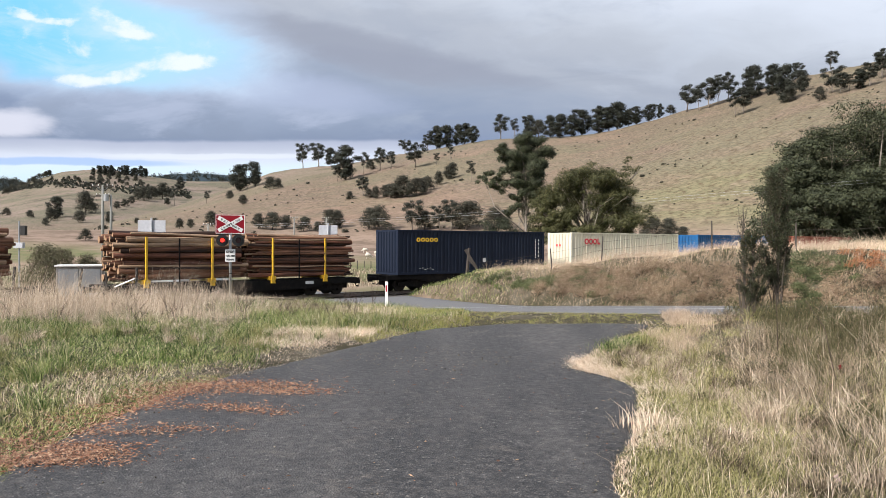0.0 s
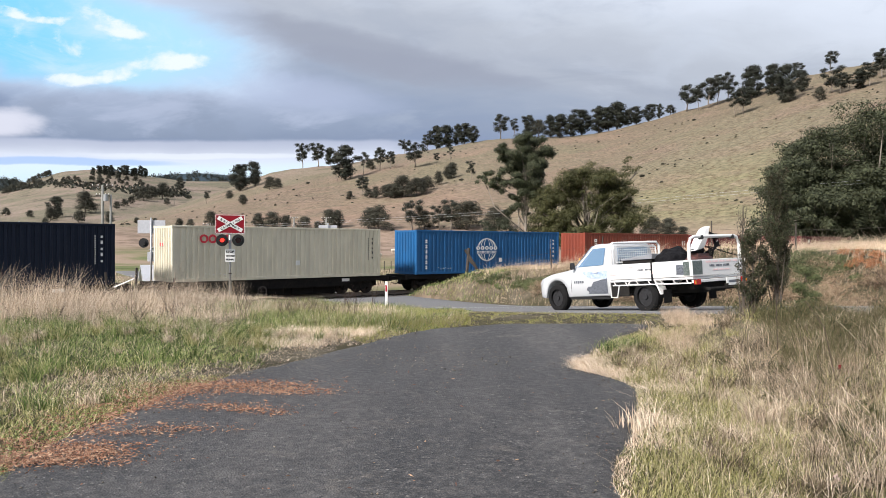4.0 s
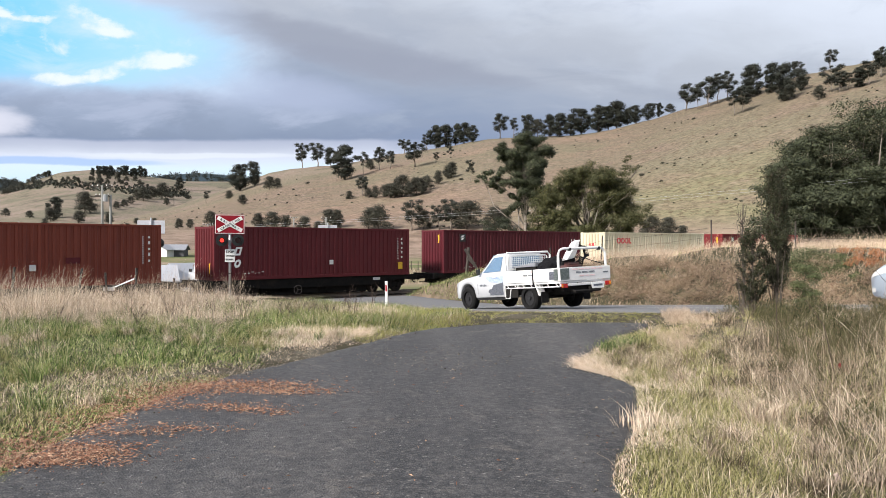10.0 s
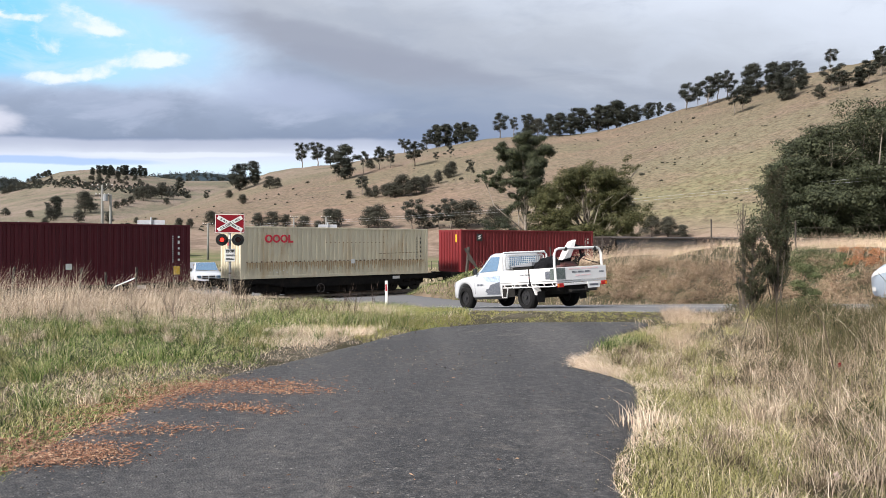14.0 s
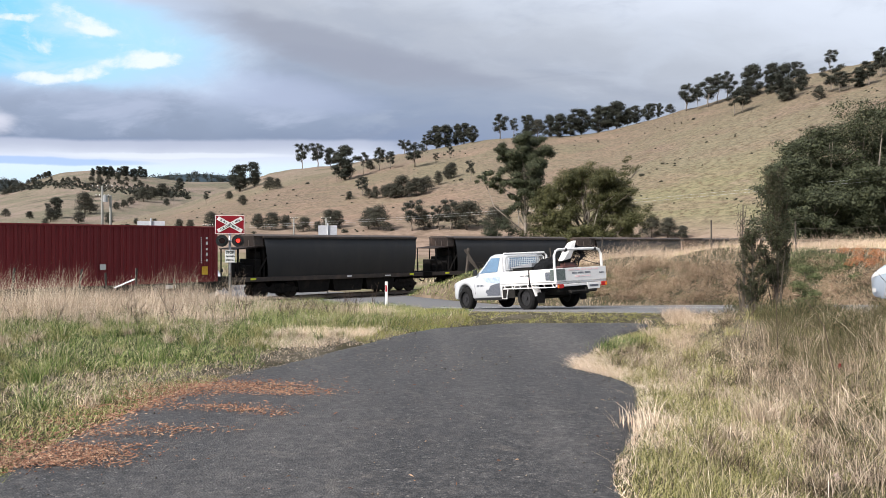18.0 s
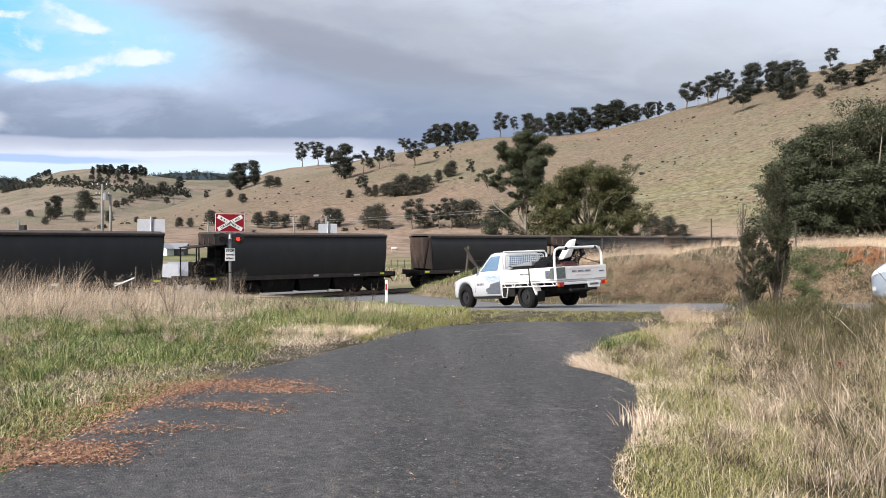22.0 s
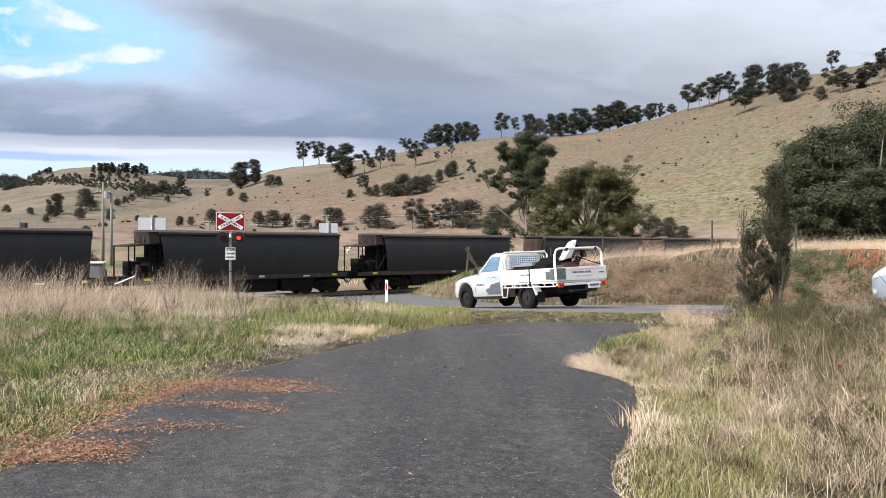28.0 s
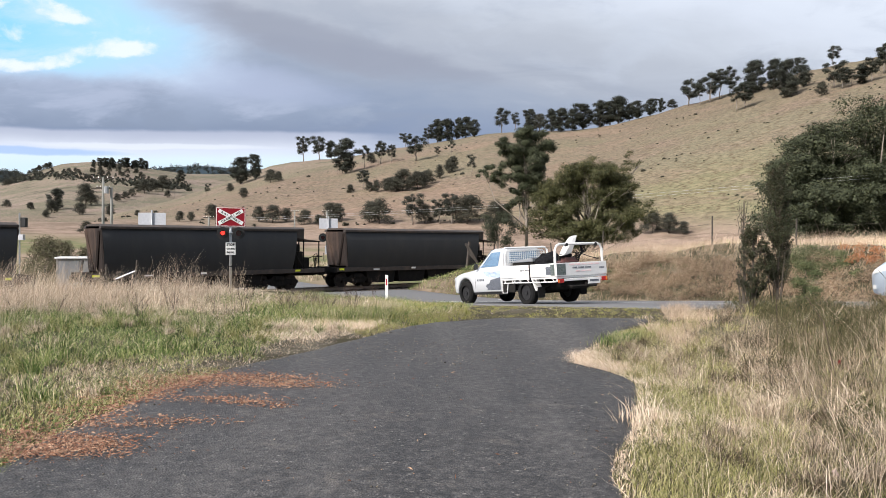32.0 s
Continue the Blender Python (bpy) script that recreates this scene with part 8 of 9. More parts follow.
def build_grass():
    rng = np.random.default_rng(77)

    def off_road(x, y):
        a, b = road_ab(x, y)
        return (b < -1.7) | (b > 6.5)
    # verge to the right of the drive: long dry grass
    def right_zone(x, y):
        a, b = road_ab(x, y)
        return (x > drive_right(y) + .12 + .15 * waves(x, y, 2.1, 1)) & (b < -1.9) & (y < 16.2) & ((y < 11.6) | (x > 4.1 + .25 * waves(x, y, 1.7, 3)))
    x, y = scatter(rng, 50000, .9, 11.5, 3.6, 17, right_zone)
    dist = x - drive_right(y)
    tall = np.clip(.06 + .22 * smooth01((dist - .1) / 2.6) + .07 * waves(x, y, 1.7, 4), .05, .40) * np.where((y > 10.4) & (x < 5.2), .5, np.where(y > 11, .8, 1)) * np.where(y < 7, .8, 1)
    tx, ty = tufted(rng, x, y, 6, .05)
    td = np.repeat(dist, 6)
    th = np.repeat(tall, 6) * rng.uniform(.3, 1.3, len(tx))
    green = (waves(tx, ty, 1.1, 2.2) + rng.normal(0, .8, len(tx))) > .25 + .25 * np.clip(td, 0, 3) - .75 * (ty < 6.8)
    # short dead thatch, its dark colour doubling as shade between the tufts
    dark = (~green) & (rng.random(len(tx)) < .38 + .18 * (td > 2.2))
    dry = ~green & ~dark
    blades("dry_long_grass", tx[dry], ty[dry], th[dry], rng.uniform(.0016, .0038, dry.sum()), M_DRYGRASS, rng, "long dry buff grass on the verge", 1.6, (-.05, .0), False, 1.5)
    blades("dead_thatch", tx[dark], ty[dark], th[dark] * .6, rng.uniform(.002, .005, dark.sum()), M_THATCH, rng, "dead thatch under the grass, darkened as shade in the gaps", 1.4)
    blades("green_undergrowth", tx[green], ty[green], th[green] * .75, rng.uniform(.002, .0045, green.sum()), M_OLIVEGRASS, rng, "yellow-green grass among the dry stalks", 1.3)
    # stalks bowed over across the rest
    x, y = scatter(rng, 16000, 1.4, 11.5, 4.0, 16, lambda x, y: right_zone(x, y) & (x > drive_right(y) + .35))
    blades("fallen_stalks", x, y, rng.uniform(.14, .34, len(x)), rng.uniform(.0012, .0024, len(x)), M_DRYGRASS, rng, "pale stalks bowed over in the long grass", 3.0, (-.1, 0), False, 2.2)
    # dark low growth between the tufts
    c, s = [], []
    for k in range(235):
        px, py = (rng.uniform(5.0, 9.8), rng.uniform(9.4, 12.6)) if k < 180 else (rng.uniform(3.0, 8.0), rng.uniform(6.0, 9.5))
        if road_ab(px, py)[1] > -2.2:
            continue
        r = rng.uniform(.1, .24) if k < 180 else rng.uniform(.06, .14)
        c.append((px, py, gz(px, py) + r * .7))
        s.append((r * 1.3, r * 1.3, r))
    tagged(new("low_growth", leaf_mesh("low_growth", c, s, 30000, .06, M_RANK, rng, -1.6, 7.0)), "dark green low growth in the long grass", "undergrowth", kind="stuff")
    # short mixed turf under the stalks and along the asphalt
    x, y = scatter(rng, 190000, .9, 5.0, 3.6, 12, lambda x, y: (x > drive_right(y) + .02 + .06 * waves(x, y, 4, 1)) & (x < drive_right(y) + 1.5) & (road_ab(x, y)[1] < -1.9) & (rng.random(len(x)) < 1.15 - .6 * (x - drive_right(y))))
    pale = waves(x, y, 1.9, .7) + rng.normal(0, .8, len(x)) + np.where(x - drive_right(y) < .2, .6, -.3) > .25
    h = rng.uniform(.03, .13, len(x)) * np.clip(.6 + (x - drive_right(y)), .6, 1.3)
    blades("verge_turf", x[~pale], y[~pale], h[~pale], rng.uniform(.003, .007, (~pale).sum()), M_OLIVEGRASS, rng, "short green turf at the asphalt edge", 1.3)
    blades("verge_turf", x[pale], y[pale], h[pale] * .8, rng.uniform(.003, .007, pale.sum()), M_STRAW, rng, "short bleached turf at the asphalt edge", 1.5)
    x, y = scatter(rng, 26000, 1.4, 11.5, 4.0, 17, lambda x, y: right_zone(x, y) & (x > drive_right(y) + .4 + .3 * waves(x, y, 1.5, 2)))
    h = rng.uniform(.22, .66, len(x)) * np.where(y > 10, np.where(x < 5.2, .42, .66), 1) * np.clip(.45 + .22 * (x - drive_right(y)), .4, 1.1)
    pale = rng.random(len(x)) < .30 - .22 * ((y > 7.6) & (x > 4.0))
    keep = (rng.random(len(x)) < .55) | (y < 8.2) | (x < 3.8)
    x, y, h, pale = x[keep], y[keep], h[keep], pale[keep]
    blades("seeding_grass", x[pale], y[pale], h[pale], rng.uniform(.0012, .0024, pale.sum()), M_STRAW, rng, "pale seeding grass stalks", 1.0, (-.06, 0), True, 1.6)
    blades("seeding_grass", x[~pale], y[~pale], h[~pale], rng.uniform(.0012, .0024, (~pale).sum()), M_DRYGRASS, rng, "brown seeding grass stalks", 1.1, (-.04, 0), True, 1.6)
    x, y = scatter(rng, 60000, 4.3, 11.5, 8.2, 13.2, lambda x, y: right_zone(x, y) & (waves(x, y, 1.2, 7) > -.7) & (x > 4.3 + .35 * np.clip(y - 9.5, 0, 3)))
    blades("rank_grass", x, y, rng.uniform(.18, .46, len(x)), rng.uniform(.002, .004, len(x)), M_RANK, rng, "rank olive and brown grass round the sapling", .7, (-.05, 0), False, 1.5)
    x, y = scatter(rng, 16000, 3.3, 5.4, 10.2, 14.6, lambda x, y: right_zone(x, y) & (x < 3.1 + .34 * (y - 8.5) + .2 * waves(x, y, 2, 3)))
    blades("blond_grass", x, y, rng.uniform(.10, .30, len(x)), rng.uniform(.002, .0045, len(x)), M_BANKGRASS, rng, "dense blond dry grass on the verge", 1.3, (-.05, 0), False, 1.6)
    # bleached flattened tufts along the drive's edge
    x, y = scatter(rng, 20000, 1.0, 4.6, 4.5, 13, lambda x, y: (x > drive_right(y) + .03) & (x < drive_right(y) + .6) & ((np.hypot((y - 9.9) / .75, (x - 2.1) / .5) < 1) | (rng.random(len(x)) < .02)))
    tx, ty = tufted(rng, x, y, 4, .05)
    blades("bleached_grass", tx, ty, rng.uniform(.05, .17, len(tx)), rng.uniform(.004, .009, len(tx)), M_STRAW, rng, "bleached flattened grass at the asphalt edge", 1.9, (-.5, 0))
    x, y = scatter(rng, 9000, 1.5, 3.0, 9.2, 11.0, lambda x, y: (x > drive_right(y) + .02) & (np.hypot((y - 9.95) / .75, (x - drive_right(y) - .2) / .42) < 1 + .25 * waves(x, y, 6, 1)))
    blades("bleached_grass", x, y, rng.uniform(.04, .13, len(x)), rng.uniform(.004, .008, len(x)), M_STRAW, rng, "bleached matted grass at the asphalt edge", 2.0, (-.4, 0))
    x, y = rng.normal(2.76, .17, 900), rng.normal(11.25, .12, 900)
    blades("grass_tuft", x, y, rng.uniform(.1, .28, 900), rng.uniform(.005, .009, 900), M_GREENGRASS, rng, "round green grass tuft at the asphalt edge", .9)
    x, y = scatter(rng, 700, .8, 2.3, 6.2, 7.1, lambda x, y: np.hypot((x - drive_right(y) - .25) / .32, (y - 6.65) / .3) < 1)
    blades("bleached_grass", x, y, rng.uniform(.14, .34, len(x)), rng.uniform(.004, .009, len(x)), M_STRAW, rng, "clump of bleached drooping grass", 1.0, (-.08, 0), False, 1.8)
    # paddock to the left: green near, dry and tall towards the line
    def left_zone(x, y):
        a, b = road_ab(x, y)
        off, _ = track_off(x, y)
        gravel = (y > 8.9) & (y < 13.6) & (x > drive_left(y) - .75 - .3 * waves(x, y, 1.6, 3))
        return (x < drive_left(y) - .02) & (b < -1.8) & (off < -3.0) & ~gravel
    x, y = scatter(rng, 42000, -17, 1.6, 3.6, 29, left_zone)
    keep = rng.random(len(x)) < np.clip(1.15 - .022 * y, .3, 1)
    x, y = x[keep], y[keep]
    far = smooth01((y - 15.2 + 2.6 * waves(x, y, .6, 8) + .25 * np.clip(-x - 7, 0, 8)) / 5)
    edge = np.clip((drive_left(y) - x) / .9, .25, 1)
    rb = road_ab(x, y)[1]
    edge = edge * (1 - .62 * smooth01((rb + 8.0) / 3.0))
    hh = (.14 + .10 * np.maximum(waves(x, y, .8, 3), -.6) * .5 + .20 * far) * edge
    per = 6
    hh = hh * rng.choice((.5, .8, 1.0, 1.3, 1.7), len(x)) * (.72 + .28 * far)
    tx, ty = tufted(rng, x, y, per, .05)
    th = np.clip(np.repeat(hh * np.where((x < -8) & (y > 17), 1.5, 1), per), .05, 1.0) * rng.uniform(.5, 1.3, len(tx))
    tw = rng.uniform(.0028, .0062, len(tx)) * (1 + np.repeat(y, per) * .03)
    g = waves(tx, ty, .55, 1.3) - 2.2 * np.repeat(far, per) - .7 * smooth01((-tx - 6.0) / 2.0) + .95 + .6 * np.exp(-((tx + 4.2) / 1.8) ** 2 - ((ty - 12.5) / 3.0) ** 2) + rng.normal(0, .5, len(tx))
    green = g > 0
    blades("green_grass", tx[green], ty[green], th[green], tw[green], M_GREENGRASS, rng, "lush green grass beside the drive", 1.35, (.1, 0), False, 1.8)
    blades("dry_grass", tx[~green], ty[~green], th[~green] * .85, tw[~green] * .62, M_PALEGRASS, rng, "dry tussocky grass beside the line", .95, (.1, 0), False, 1.8)
    x, y = scatter(rng, 44000, -19, -1.0, 14.2, 30, lambda x, y: left_zone(x, y) & (waves(x, y, .5, 6) > -.9) & (road_ab(x, y)[1] < -6.5) & (y > 17.0 + 1.5 * waves(x, y, .9, 4) - 1.8 * (x < -7.5)))
    straw = rng.random(len(x)) < .4
    h = rng.uniform(.28, .72, len(x)) * rng.choice((.7, 1, 1.35), len(x)) * np.where(x < -9, 1.75, np.where(x < -6, 1.25, 1)) * (.75 + .35 * np.clip(waves(x, y, .7, 2), -1, 1))
    blades("seeding_grass", x[straw], y[straw], h[straw], rng.uniform(.0013, .003, straw.sum()), M_STRAW, rng, "bleached seeding grass by the line", .6, (.14, 0), True, 1.7)
    x, y, h = x[~straw], y[~straw], h[~straw]
    blades("seeding_grass", x, y, h, rng.uniform(.0013, .003, len(x)), M_PALEGRASS, rng, "tall seeding dry grass by the line", .55, (.12, 0), True, 1.7)
    x, y = scatter(rng, 8000, -4.0, -1.3, 12.0, 16.0, lambda x, y: (waves(x, y, 1.2, 2) > -.1) & (x < drive_left(y) - .55) & (x > drive_left(y) - 2.1))
    blades("bleached_grass", x, y, rng.uniform(.06, .2, len(x)), rng.uniform(.005, .011, len(x)), M_STRAW, rng, "bleached dead grass patch", 2.0)
    x, y = scatter(rng, 9000, -3.7, -1.3, 12.6, 15.2, lambda x, y: (x < drive_left(y) - .3) & ((np.hypot((x + 2.75) / .75, (y - 14.0) / .75) < 1) | (np.hypot((x + 1.75) / .45, (y - 13.9) / .5) < 1)))
    blades("bleached_grass", x, y, rng.uniform(.08, .26, len(x)), rng.uniform(.004, .009, len(x)), M_STRAW, rng, "heap of bleached dead grass", 1.2)
    x, y = scatter(rng, 5000, -4.5, -.8, 8.8, 14.2, lambda x, y: (x < drive_left(y) + .05) & (x > drive_left(y) - 1.1) & (waves(x, y, 2.2, 5) > -.35))
    blades("bleached_grass", x, y, rng.uniform(.03, .1, len(x)), rng.uniform(.004, .008, len(x)), M_STRAW, rng, "flattened straw on the gravel edge", 2.2)
    # close turf between the tufts
    x, y = scatter(rng, 150000, -13, 0, 4.6, 17, lambda x, y: left_zone(x, y) & (np.abs(x) < y * .66 + .6))
    hue = waves(x, y, .55, 1.3) + .35 + rng.normal(0, .6, len(x)) - .6 * smooth01((-x - 6.0) / 2.0)
    h = rng.uniform(.03, .12, len(x))
    for k, m, lab in ((hue > .2, M_GREENGRASS, "close green turf under the tufts"), ((hue <= .2) & (hue > -.6), M_OLIVEGRASS, "close olive turf under the tufts"), (hue <= -.6, M_PALEGRASS, "close dry turf under the tufts")):
        blades("paddock_turf", x[k], y[k], h[k], rng.uniform(.005, .011, k.sum()), m, rng, lab, 1.6)
    # arching tussocks
    def tussocks(name, spots, lo, hi, m, lab, lean=1.35):
        bx = np.repeat([q[0] for q in spots], 110) + rng.normal(0, .055, 110 * len(spots))
        by = np.repeat([q[1] for q in spots], 110) + rng.normal(0, .055, 110 * len(spots))
        k = np.repeat(rng.uniform(lo, hi, len(spots)), 110) * rng.uniform(.45, 1.1, len(bx))
        blades(name, bx, by, k, rng.uniform(.004, .008, len(bx)), m, rng, lab, lean, (.05, 0), False, 2.0)
    x, y = scatter(rng, 1500, -13, -1.5, 7, 18, lambda x, y: left_zone(x, y) & (waves(x, y, .55, 1.3) > -.9) & (x < drive_left(y) - .5))
    pick = list(zip(x, y))[:330]
    tussocks("green_tussocks", pick[:200], .22, .42, M_GREENGRASS, "arching green grass tussocks in the paddock")
    tussocks("olive_tussocks", pick[200:270], .2, .38, M_OLIVEGRASS, "arching olive grass tussocks in the paddock")
    tussocks("pale_tussocks", pick[270:], .2, .36, M_PALEGRASS, "arching dry grass tussocks in the paddock")
    x, y = scatter(rng, 900, 1.6, 9.5, 4.5, 13, lambda x, y: right_zone(x, y) & (x > drive_right(y) + .5))
    pick = list(zip(x, y))[:190]
    tussocks("pale_tussocks", pick[:22], .2, .38, M_PALEGRASS, "arching pale grass tussocks on the verge", 1.5)
    tussocks("dry_tussocks", pick[22:80], .2, .36, M_DRYGRASS, "arching dry grass tussocks on the verge", 1.5)
    tussocks("dark_tussocks", pick[80:160], .15, .3, M_THATCH, "dead brown grass tussocks on the verge", 1.6)
    tussocks("olive_tussocks", pick[160:], .18, .34, M_OLIVEGRASS, "arching olive grass tussocks on the verge", 1.6)
    # short turf along the drive's left edge
    x, y = scatter(rng, 70000, -6.5, -1.2, 3.6, 9.4, lambda x, y: (x < drive_left(y) + .06 * waves(x, y, 4, 1)) & (x > drive_left(y) - 1.7) & (rng.random(len(x)) < 1.1 - .55 * (drive_left(y) - x)))
    olive = waves(x, y, 1.5, .7) + rng.normal(0, .7, len(x)) > -.2
    h = rng.uniform(.03, .11, len(x))
    blades("verge_turf", x[olive], y[olive], h[olive], rng.uniform(.003, .007, olive.sum()), M_OLIVEGRASS, rng, "short yellow-green turf beside the drive", 1.2)
    blades("verge_turf", x[~olive], y[~olive], h[~olive] * 1.2, rng.uniform(.003, .007, (~olive).sum()), M_GREENGRASS, rng, "short green turf beside the drive", 1.2)
    # mossy verge between the drive and the road
    def verge(x, y):
        a, b = road_ab(x, y)
        return (b < -1.35) & (b > -7.5) & ((y > 15.05) | (x < drive_left(y) - .05) | (x > drive_right(y) + .05)) & (y < 25) & (waves(x, y, 1.3, 5) > -.65)
    x, y = scatter(rng, 120000, -4.5, 7, 12, 25, verge)
    blades("verge_grass", x, y, rng.uniform(.02, .07, len(x)) * (1 + (x < .6) * 1.8), rng.uniform(.004, .010, len(x)), M_MOSS, rng, "short mossy yellow-green verge grass", 1.2)
    # taller tufts where the paddock meets the road
    x, y = scatter(rng, 7000, -5, .9, 15.3, 25.5, lambda x, y: (road_ab(x, y)[1] < -1.6) & (road_ab(x, y)[1] > -8) & (x < drive_left(np.minimum(y, 15)) + .1 + .08 * (y - 15)) & (waves(x, y, 1.0, 2) > -.8))
    tx, ty = tufted(rng, x, y, 6, .06)
    th = np.repeat(.10 + .14 * smooth01((.3 - x) / 2.5) + .05 * waves(x, y, 1.4, 1), 6) * rng.uniform(.5, 1.6, len(tx))
    hue = waves(tx, ty, .8, 4) + rng.normal(0, .7, len(tx)) - .5 * (tx > -.6)
    for k, m, lab in ((hue < -.1, M_GREENGRASS, "green grass tufts beside the road"), ((hue >= -.1) & (hue < .5), M_OLIVEGRASS, "olive grass tufts beside the road"), (hue >= .5, M_PALEGRASS, "pale dry grass tufts beside the road")):
        blades("roadside_grass", tx[k], ty[k], th[k], rng.uniform(.005, .010, k.sum()), m, rng, lab, .9)
    # bank and the ground above it
    def bank_zone(x, y):
        a, b = road_ab(x, y)
        off, _ = track_off(x, y)
        return (b > 6.5) & (off < -1.4) & (a < 16.5)
    x, y = scatter(rng, 30000, -2, 24, 14, 50, bank_zone)
    a, b = road_ab(x, y)
    top = smooth01((b - 8.1) / 1.3)
    tx, ty = tufted(rng, x, y, 4, .12)
    tt, ta = np.repeat(top, 4), np.repeat(a, 4)
    th = (.17 + .17 * tt) * rng.uniform(.5, 1.35, len(tx)) * np.where(ta > 11, .7, 1)
    tw = rng.uniform(.007, .016, len(tx))
    brown = (rng.random(len(tx)) > .2 + .75 * tt) & (ta < 7.0) & (np.repeat(b, 4) > 7.1)
    greenish = (~brown) & (rng.random(len(tx)) < np.where(ta > 9.5, .75, .12) * (1 - .5 * tt))
    dry = ~brown & ~greenish
    blades("bank_scrub", tx[brown], ty[brown], th[brown] * 1.1, tw[brown], M_BRACKEN, rng, "tangled brown scrub on the cutting bank", .9)
    blades("bank_green", tx[greenish], ty[greenish], th[greenish] * .8, tw[greenish], M_GREENGRASS, rng, "green grass on the cutting bank", .6)
    blades("bank_grass", tx[dry], ty[dry], th[dry], tw[dry] * .7, M_BANKGRASS, rng, "dry blond grass along the bank top", .7, (.26, 0))
    x, y = scatter(rng, 70000, -1, 26, 14, 52, lambda x, y: bank_zone(x, y) & (road_ab(x, y)[1] > 8.45 + .35 * waves(x, y, .9, 3)) & (road_ab(x, y)[0] < 12))
    h = rng.uniform(.25, .80, len(x)) * (1 + .55 * smooth01((x / y - .15) / .05) * smooth01((.32 - x / y) / .05))
    blades("seeding_grass", x, y, h, rng.uniform(.0025, .005, len(x)), M_BANKGRASS, rng, "tall blond seeding grass on the bank top", .8, (.38, 0), False)
    x, y = scatter(rng, 60000, 3, 20, 14, 42, lambda x, y: bank_zone(x, y) & (road_ab(x, y)[1] > 8.2) & (road_ab(x, y)[1] < 9.8) & (road_ab(x, y)[0] < 6) & (road_ab(x, y)[0] > -4.6))
    blades("drooping_grass", x, y, rng.uniform(.14, .42, len(x)), rng.uniform(.003, .006, len(x)), M_BANKGRASS, rng, "dry grass drooping over the bank's brow", 1.1, (.2, -.2), False)
    # grassy low end of the bank
    x, y = scatter(rng, 26000, -3, 9, 30, 46, lambda x, y: bank_zone(x, y) & (road_ab(x, y)[0] > 7.5) & (road_ab(x, y)[1] < 13))
    hue = waves(x, y, 1.1, 3) + rng.normal(0, .8, len(x)) + .22 * (road_ab(x, y)[0] - 10) - .5 * (road_ab(x, y)[1] - 9)
    h = rng.uniform(.1, .34, len(x))
    for k, m, lab in ((hue > .5, M_GREENGRASS, "green grass on the low end of the bank"), ((hue <= .5) & (hue > -.4), M_OLIVEGRASS, "olive grass on the low end of the bank"), (hue <= -.4, M_PALEGRASS, "pale dry grass on the low end of the bank")):
        blades("bank_end_grass", x[k], y[k], h[k], rng.uniform(.010, .020, k.sum()), m, rng, lab, .9)
    # tangled bushes on the bank face
    c, s = [], []
    for k in range(260):
        a, b = rng.uniform(-10, 6.0), rng.uniform(7.2, 8.9)
        px, py = ROAD_O[0] + HX * a + RX * b, ROAD_O[1] + HY * a + RY * b
        r = rng.uniform(.2, .42)
        c.append((px, py, gz(px, py) + r * .5))
        s.append((r * 1.3, r * 1.1, r * .8))
    tagged(new("bank_bushes", leaf_mesh("bank_bushes", c, s, 150000, .125, M_BRACKEN, rng, -.2, 15.0)), "dry brown tangled bushes on the bank", "bushes", kind="stuff")
    c, s = [], []
    for k in range(40):
        a, b = (rng.uniform(-7.0, -5.2), rng.uniform(8.6, 9.4)) if k < 30 else (rng.uniform(-4, 6), rng.uniform(7.0, 9.0))
        px, py = ROAD_O[0] + HX * a + RX * b, ROAD_O[1] + HY * a + RY * b
        r = rng.uniform(.12, .26)
        c.append((px, py, gz(px, py) + r * .5))
        s.append((r * 2.2, r * 1.6, r * .7))
    c2, s2 = [], []
    for a0, b0, da, db, k, r0 in ((6.6, 8.1, 1.2, .5, 30, .17), (3.0, 7.9, .8, .45, 16, .18), (9.2, 7.8, 1.0, .5, 18, .13), (11.5, 8.2, 1.0, .5, 10, .1), (4.9, 8.9, .6, .3, 8, .12), (-.5, 8.6, .8, .6, 5, .14), (-6.1, 8.9, .9, .25, 40, .16)):
        for _ in range(k):
            a, b, r = rng.normal(a0, da * .6), rng.normal(b0, db * .6), r0 * rng.uniform(.7, 1.4)
            px, py = ROAD_O[0] + HX * a + RX * b, ROAD_O[1] + HY * a + RY * b
            c2.append((px, py, gz(px, py) + r * .6))
            s2.append((r * 1.6, r * 1.4, r * .9))
    tagged(new("bank_shrubs", leaf_mesh("bank_shrubs", c2, s2, 24000, .065, M_BANKSHRUB, rng, -.4, 2.2)), "low dark green shrubs on the bank", "shrubs", kind="stuff")
    c2, s2 = [], []
    for _ in range(12):
        a, b, r = rng.normal(-7.7, .5), rng.uniform(8.9, 9.7), rng.uniform(.10, .18)
        px, py = ROAD_O[0] + HX * a + RX * b, ROAD_O[1] + HY * a + RY * b
        c2.append((px, py, gz(px, py) + r * .7))
        s2.append((r * 1.5, r * 1.3, r))
    tagged(new("rusty_shrubs", leaf_mesh("rusty_shrubs", c2, s2, 2200, .06, M_RUSTLEAF, rng, -.4, 2.2)), "rusty red leafed shrubs on the bank", "shrubs", kind="stuff")
    tagged(new("bank_brambles", leaf_mesh("bank_brambles", c, s, 9000, .06, M_BANKSHRUB, rng, -.6, 3.0)), "green brambles on the bank", "bushes", kind="stuff")
